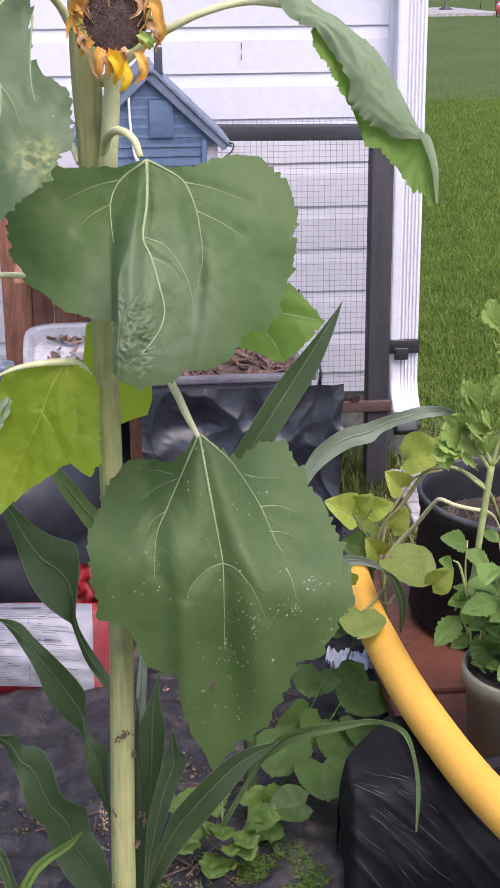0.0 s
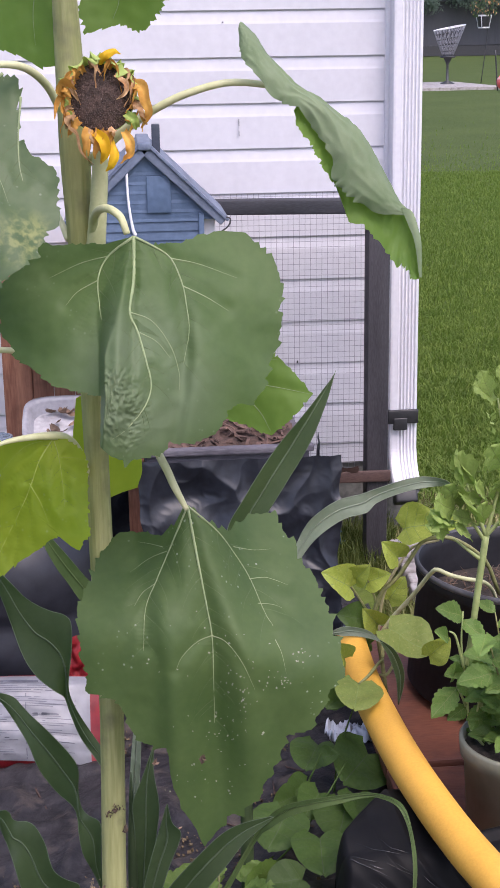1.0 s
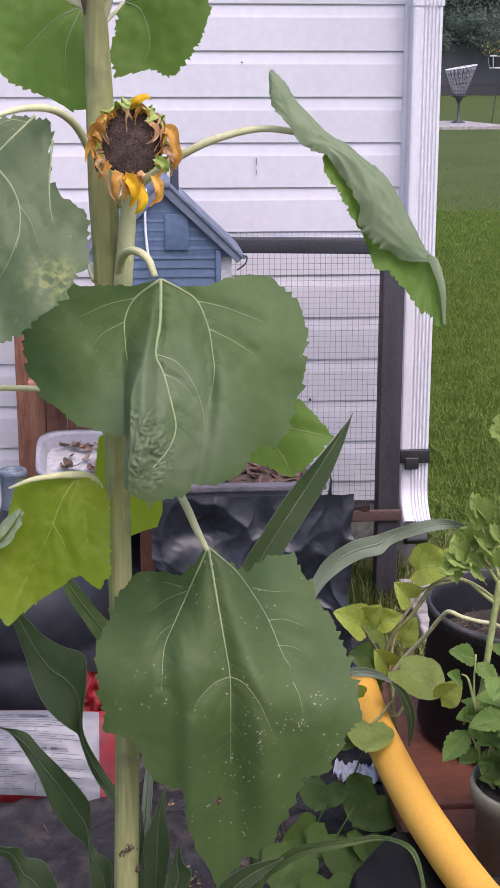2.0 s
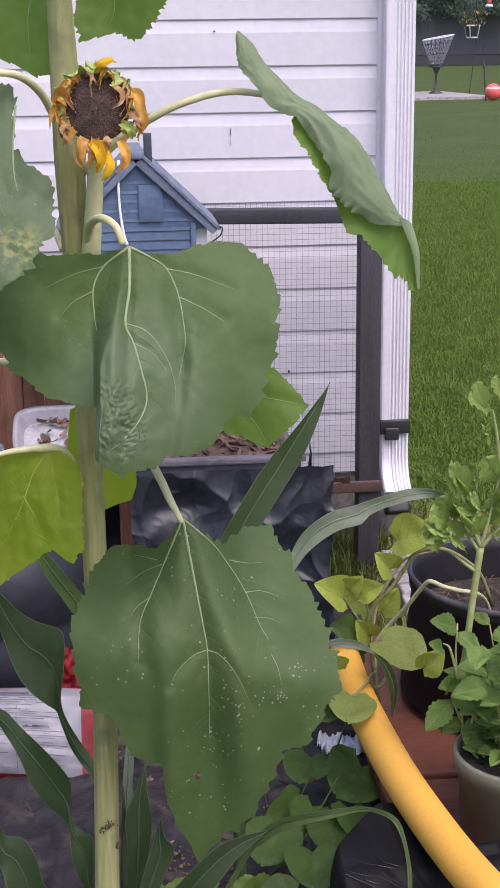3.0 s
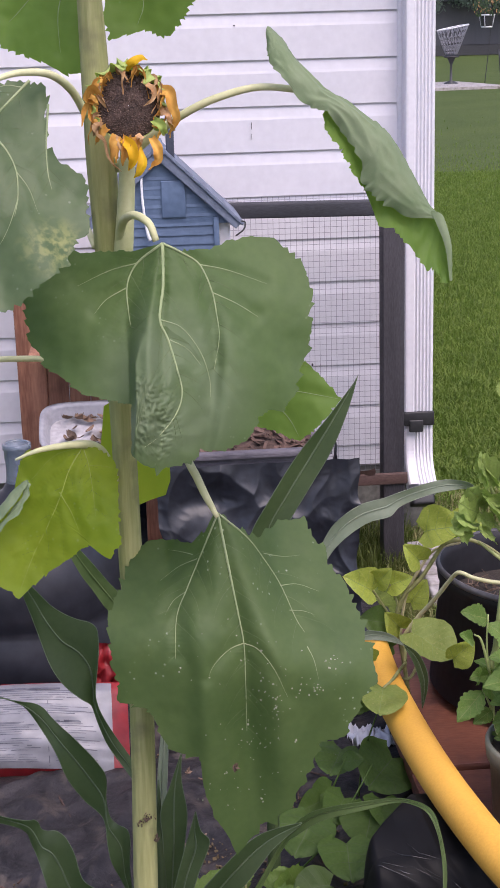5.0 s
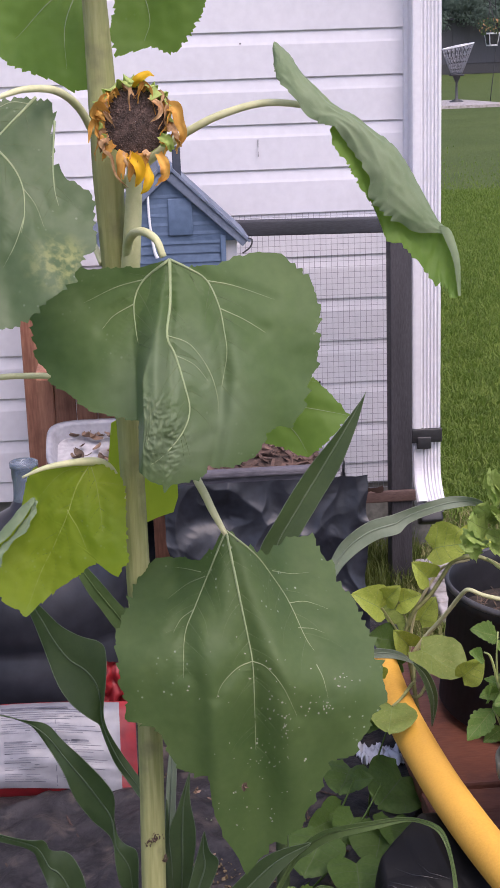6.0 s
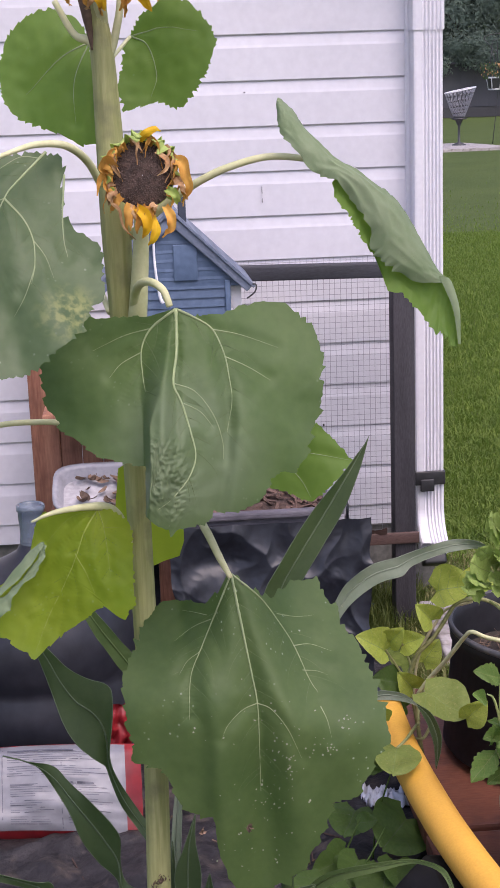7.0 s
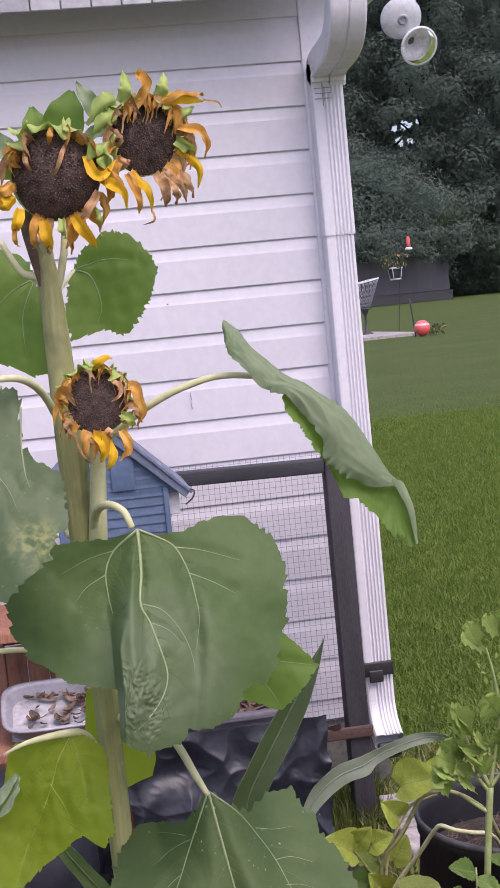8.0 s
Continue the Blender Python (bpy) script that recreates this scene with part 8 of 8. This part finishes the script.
for at, end, wide in (((-0.113, -1.490, 0.723), (-0.185, -1.530, 0.770), 0.90),
    ((-0.093, -1.490, 0.738), (-0.143, -1.530, 0.800), 0.70),
    ((-0.085, -1.490, 0.716), (-0.055, -1.530, 0.726), 0.80),
    ((-0.083, -1.490, 0.754), (-0.106, -1.530, 0.804), 0.60),
    ((-0.075, -1.490, 0.749), (-0.069, -1.530, 0.795), 0.60),
    ((-0.140, -1.490, 0.604), (-0.185, -1.530, 0.661), 1.00),
    ((-0.153, -1.490, 0.615), (-0.179, -1.530, 0.658), 0.80),
    ((-0.124, -1.490, 0.580), (-0.152, -1.530, 0.618), 0.90),
    ((-0.115, -1.490, 0.579), (-0.112, -1.530, 0.626), 0.90),
    ((-0.100, -1.490, 0.621), (-0.131, -1.530, 0.667), 0.80),
    ((-0.094, -1.490, 0.638), (-0.080, -1.530, 0.665), 0.90),
    ((-0.112, -1.490, 0.561), (-0.097, -1.530, 0.598), 1.00),
    ((-0.091, -1.490, 0.576), (-0.078, -1.530, 0.621), 0.90),
    ((-0.155, -1.490, 0.575), (-0.199, -1.530, 0.620), 1.00),
    ((-0.165, -1.490, 0.563), (-0.204, -1.530, 0.595), 0.90),
    ((-0.135, -1.490, 0.550), (-0.166, -1.530, 0.598), 0.90),
    ((-0.106, -1.490, 0.595), (-0.103, -1.530, 0.638), 0.90),
    ((-0.082, -1.490, 0.619), (-0.077, -1.530, 0.643), 0.80),
    ((-0.077, -1.490, 0.556), (-0.071, -1.530, 0.586), 0.80),
    ((-0.168, -1.490, 0.550), (-0.206, -1.530, 0.573), 0.90),
    ((-0.175, -1.490, 0.534), (-0.211, -1.530, 0.561), 0.80),
    ((-0.145, -1.490, 0.529), (-0.177, -1.530, 0.556), 0.80),
    ((-0.126, -1.490, 0.545), (-0.142, -1.530, 0.591), 0.80),
    ((-0.104, -1.490, 0.542), (-0.090, -1.530, 0.566), 0.90),
    ((-0.182, -1.490, 0.570), (-0.211, -1.530, 0.552), 0.80),
    ((-0.096, -1.490, 0.603), (-0.079, -1.530, 0.608), 0.90)):
    d = Vector(end) - Vector(at)
    leaf_at(frill_leaf, tall, at, d, jig((0.05, -0.75, 0.7), 0.55), d.length * (0.55 if at[2] > 0.7 else pr.uniform(0.75, 1.15)))
    for k in range(1 if wide > 0.85 else 0):
        leaf_at(frill_leaf, tall, Vector(at) + d * (0.1 + 0.35 * k) + jig((0, 0, 0), 0.008), jig(d.normalized(), 0.8), jig((0.05, -0.75, 0.7), 0.5), d.length * pr.uniform(0.4, 0.62))
piece("bud", tuft(-0.10, -1.5, 0.60, 0.03, 0.12, 60, 0.006, 91), TALL_WEED, tall, kind="stuff")
straw = []
for k in range(170):
    a, r_, w = pr.uniform(0, 2 * math.pi), 0.150 * pr.random() ** 0.5, pr.uniform(0, math.pi)
    c = Vector((0.052 + r_ * math.cos(a), -1.100 + r_ * math.sin(a), 0.263 - 0.035 * r_ * math.cos(a)))
    d = Vector((math.cos(w), math.sin(w), pr.uniform(-0.1, 0.35))) * pr.uniform(0.010, 0.028)
    straw.append(tube([c - d, c + Vector((0, 0, 0.004)), c + d], (0.0012, 0.0008), 4, 4))
tagged(piece("dry_litter", joined(*straw), DRY_LEAF, kind="stuff"), "dry stems and straw on the pot soil", "litter")
# an orange garden flower beside the black pot
bloom = thing("orange_flower", (-0.035, -1.40, 0.34), "orange garden flower on a thin green stem", "flower")
fc = Vector((-0.035, -1.40, 0.460))
piece("stem", tube([(fc.x + 0.01, -1.40, 0.12), (fc.x + 0.012, -1.40, fc.z - 0.10), tuple(fc + Vector((0, 0.01, -0.004)))], (0.003, 0.0025, 0.002), 6, 12), WEED_STEM, bloom)
for k in range(9):
    a = 2 * math.pi * k / 9
    d = Vector((math.cos(a), -0.25, math.sin(a)))
    g, *_ = blade([tuple(fc), tuple(fc + d * 0.012), tuple(fc + d * 0.024), tuple(fc + d * 0.032)], 0.016, 0.3, 10, 5, taper=(0.4, 0.9, 1.0, 0.3), wave=0.002)
    piece("petal", g, PETAL_ORANGE, bloom)


# ---- grass, trees, far woods ----
def grass_blades(count, where, h0, h1, seed, wide=0.0022, bend=0.5):
    q = np.random.RandomState(seed)
    x, y = where(q, count)
    h = q.uniform(h0, h1, count)
    a = q.uniform(0, 2 * np.pi, count)
    c, s = np.cos(a), np.sin(a)
    lean = q.uniform(0.1, bend, count) * h
    w = wide * q.uniform(0.7, 1.4, count)
    dx, dy = -s * w, c * w
    v = np.empty((count, 5, 3))
    v[:, 0] = np.stack([x - dx, y - dy, -0.012 + 0 * x], 1)
    v[:, 1] = np.stack([x + dx, y + dy, -0.012 + 0 * x], 1)
    v[:, 2] = np.stack([x + dx * 0.7 + c * lean * 0.35, y + dy * 0.7 + s * lean * 0.35, h * 0.6], 1)
    v[:, 3] = np.stack([x - dx * 0.7 + c * lean * 0.35, y - dy * 0.7 + s * lean * 0.35, h * 0.6], 1)
    v[:, 4] = np.stack([x + c * lean, y + s * lean, h], 1)
    i = np.arange(count) * 5
    quads = np.stack([i, i + 1, i + 2, i + 3], 1).tolist()
    tris = np.stack([i + 3, i + 2, i + 4], 1).tolist()
    return v.reshape(-1, 3), quads + tris


def lawn_near(q, n):
    y = -0.9 + 10.0 * q.random_sample(n) ** 1.25
    y = np.where(q.random_sample(n) < 0.12, y + q.exponential(1.6, n), y)
    return -0.02 + q.random_sample(n) * (0.55 + 0.42 * (y + 1.0)), y


def by_wall(q, n):
    return q.uniform(-0.75, 0.02, n), -0.02 - 0.28 * q.random_sample(n) ** 1.5


def by_spout(q, n):
    return q.uniform(-0.08, 0.35, n), q.uniform(-0.75, 0.25, n)


for nm_, geo, mat, lab in (("lawn_grass", grass_blades(240000, lawn_near, 0.005, 0.024, 1, 0.0026, 1.8), GRASS, "short green lawn grass"),
                           ("wall_grass", grass_blades(5000, by_wall, 0.015, 0.075, 2, 0.0016, 1.0), GRASS_SHADED, "short grass at the foot of the wall"),
                           ("straw_grass", grass_blades(5200, by_spout, 0.01, 0.04, 3, 0.002, 1.2), DRY_GRASS, "thin straw-coloured grass below the downspout")):
    tagged(piece(nm_, geo, mat, smooth=False, kind="stuff"), lab, "grass")


def clumps(centres, per, spread, size, seed, gaps=()):
    """Many small leaves round each centre; gaps: (x, z, radius) where slanting lanes between the crowns let the sky show."""
    q = np.random.RandomState(seed)
    c = np.repeat(np.array(centres), per, axis=0)
    n = len(c)
    d = q.normal(size=(n, 3))
    d /= np.linalg.norm(d, axis=1)[:, None]
    c = c + d * (spread * q.random_sample(n) ** 0.45)[:, None] * np.array([1.0, 1.0, 0.7])
    keep = np.ones(n, bool)
    for x, z, r in gaps:
        back = c[:, 1] - 72
        off = np.hypot(c[:, 0] - 0.269 * back - x, c[:, 2] - 0.104 * back - z)
        keep &= (off > r * (0.6 + 0.6 * q.random_sample(n))) | (q.random_sample(n) < 0.03)
    keep &= c[:, 2] > 0.05
    c = c[keep]
    n = len(c)
    out = d[keep] + np.array([0.0, -0.25, 0.45]) + 0.30 * q.normal(size=(n, 3))
    a = np.cross(out, q.normal(size=(n, 3)))
    a /= np.linalg.norm(a, axis=1)[:, None]
    b = np.cross(a, out)
    b /= np.linalg.norm(b, axis=1)[:, None]
    s = (size * q.uniform(0.6, 1.5, n))[:, None]
    v = np.stack([c - a * s, c - b * s * 0.55, c + a * s, c + b * s * 0.55], 1).reshape(-1, 3)
    i = np.arange(n) * 4
    return v, np.stack([i, i + 1, i + 2, i + 3], 1).tolist()


def tree(at, height, spread, low, seed, material, leaf=0.085, clusters=190, per=400, gaps=()):
    q = random.Random(seed)
    t = thing("tree", at, "large dark green leafy tree at the edge of the lawn", "tree", "trees behind the lawn")
    x, y, _ = at
    piece("trunk", tube([(x, y, -0.05), (x + 0.1, y, height * 0.25), (x - 0.1, y, height * 0.55), (x, y, height * 0.9)], [0.0125 * height, 0.010 * height, 0.007 * height, 0.002 * height], 12, 20), BARK, t)
    cs = []
    for k in range(clusters):
        h = low + (height - low) * q.random() ** 0.9
        f = math.sin(math.pi * min(1.0, 0.18 + 0.82 * (h - low) / (height - low))) ** 0.6
        a = q.uniform(0, 2 * math.pi)
        r = spread * f * q.uniform(0.35, 1.0)
        c = (x + r * math.cos(a), y + r * math.sin(a), h)
        cs.append(c)
        if k % 14 == 0:
            piece("limb", tube([(x, y, max(1.0, h * 0.7)), ((x + c[0]) / 2, (y + c[1]) / 2, h * 0.9), c], [0.10, 0.06, 0.02], 6, 10), BARK, t)
    cs += [(x + q.uniform(-1.6, 1.6), y - q.uniform(0.6, 2.2), low + (height - low) * q.random()) for k in range(clusters // 3)]
    piece("crown", clumps(cs, per, 1.25, leaf, seed, gaps), material, t, smooth=False, kind="stuff")
    return t


SKY_LANES = ((19.10, 9.15, 0.36), (19.80, 9.30, 0.52), (20.55, 9.45, 0.30), (19.35, 8.35, 0.38), (20.0, 8.3, 0.36))
tree((12.5, 72, 0), 19, 6.0, 1.5, 1, TREE_LEAF_HAZED, gaps=SKY_LANES)
tree((20.5, 70, 0), 20, 6.0, 0.6, 2, TREE_LEAF_HAZED, gaps=SKY_LANES)
tree((26.5, 69, 0), 18, 6.0, 0.6, 3, TREE_LEAF_HAZED, gaps=SKY_LANES)
tree((19.0, 78, 0), 22, 6.5, 1.0, 4, TREE_LEAF_HAZED, gaps=SKY_LANES)
tree((27.5, 79, 0), 22, 6.5, 0.8, 5, TREE_LEAF_HAZED, gaps=SKY_LANES)
tree((15.5, 75, 0), 21, 5.5, 1.0, 8, TREE_LEAF_HAZED, gaps=SKY_LANES)
tree((6.5, 72, 0), 18, 6.0, 2.5, 6, TREE_LEAF_HAZED, gaps=SKY_LANES)
tree((18.2, 66.6, 0), 4.3, 3.4, 2.9, 7, TREE_LIGHT, 0.06, 44, 60)
overhang = tree((15.9, 67.0, 0), 6.8, 5.6, 2.30, 9, TREE_LEAF_HAZED, 0.075, 150, 220)
bq_ = random.Random(15)
boughs = [(12.6 + 6.8 * bq_.random(), bq_.uniform(61.6, 62.4), 2.15 + 1.2 * bq_.random() ** 1.3) for k in range(46)]
piece("bough", clumps(boughs, 120, 0.55, 0.07, 16), TREE_LEAF_HAZED, overhang, "leafy boughs hanging over the shed", smooth=False, kind="stuff")
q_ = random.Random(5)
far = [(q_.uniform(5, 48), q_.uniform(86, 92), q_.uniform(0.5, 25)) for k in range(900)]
tagged(piece("far_woods", clumps(far, 130, 2.2, 0.20, 40, SKY_LANES), TREE_LEAF_HAZED, smooth=False, kind="stuff"), "dense dark woods behind the garden", "woods")
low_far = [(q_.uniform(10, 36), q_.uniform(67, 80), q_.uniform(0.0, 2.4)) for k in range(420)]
tagged(piece("underbrush", clumps(low_far, 150, 0.9, 0.075, 41), TREE_LEAF_HAZED, smooth=False, kind="stuff"), "dark underbrush below the trees", "bushes")
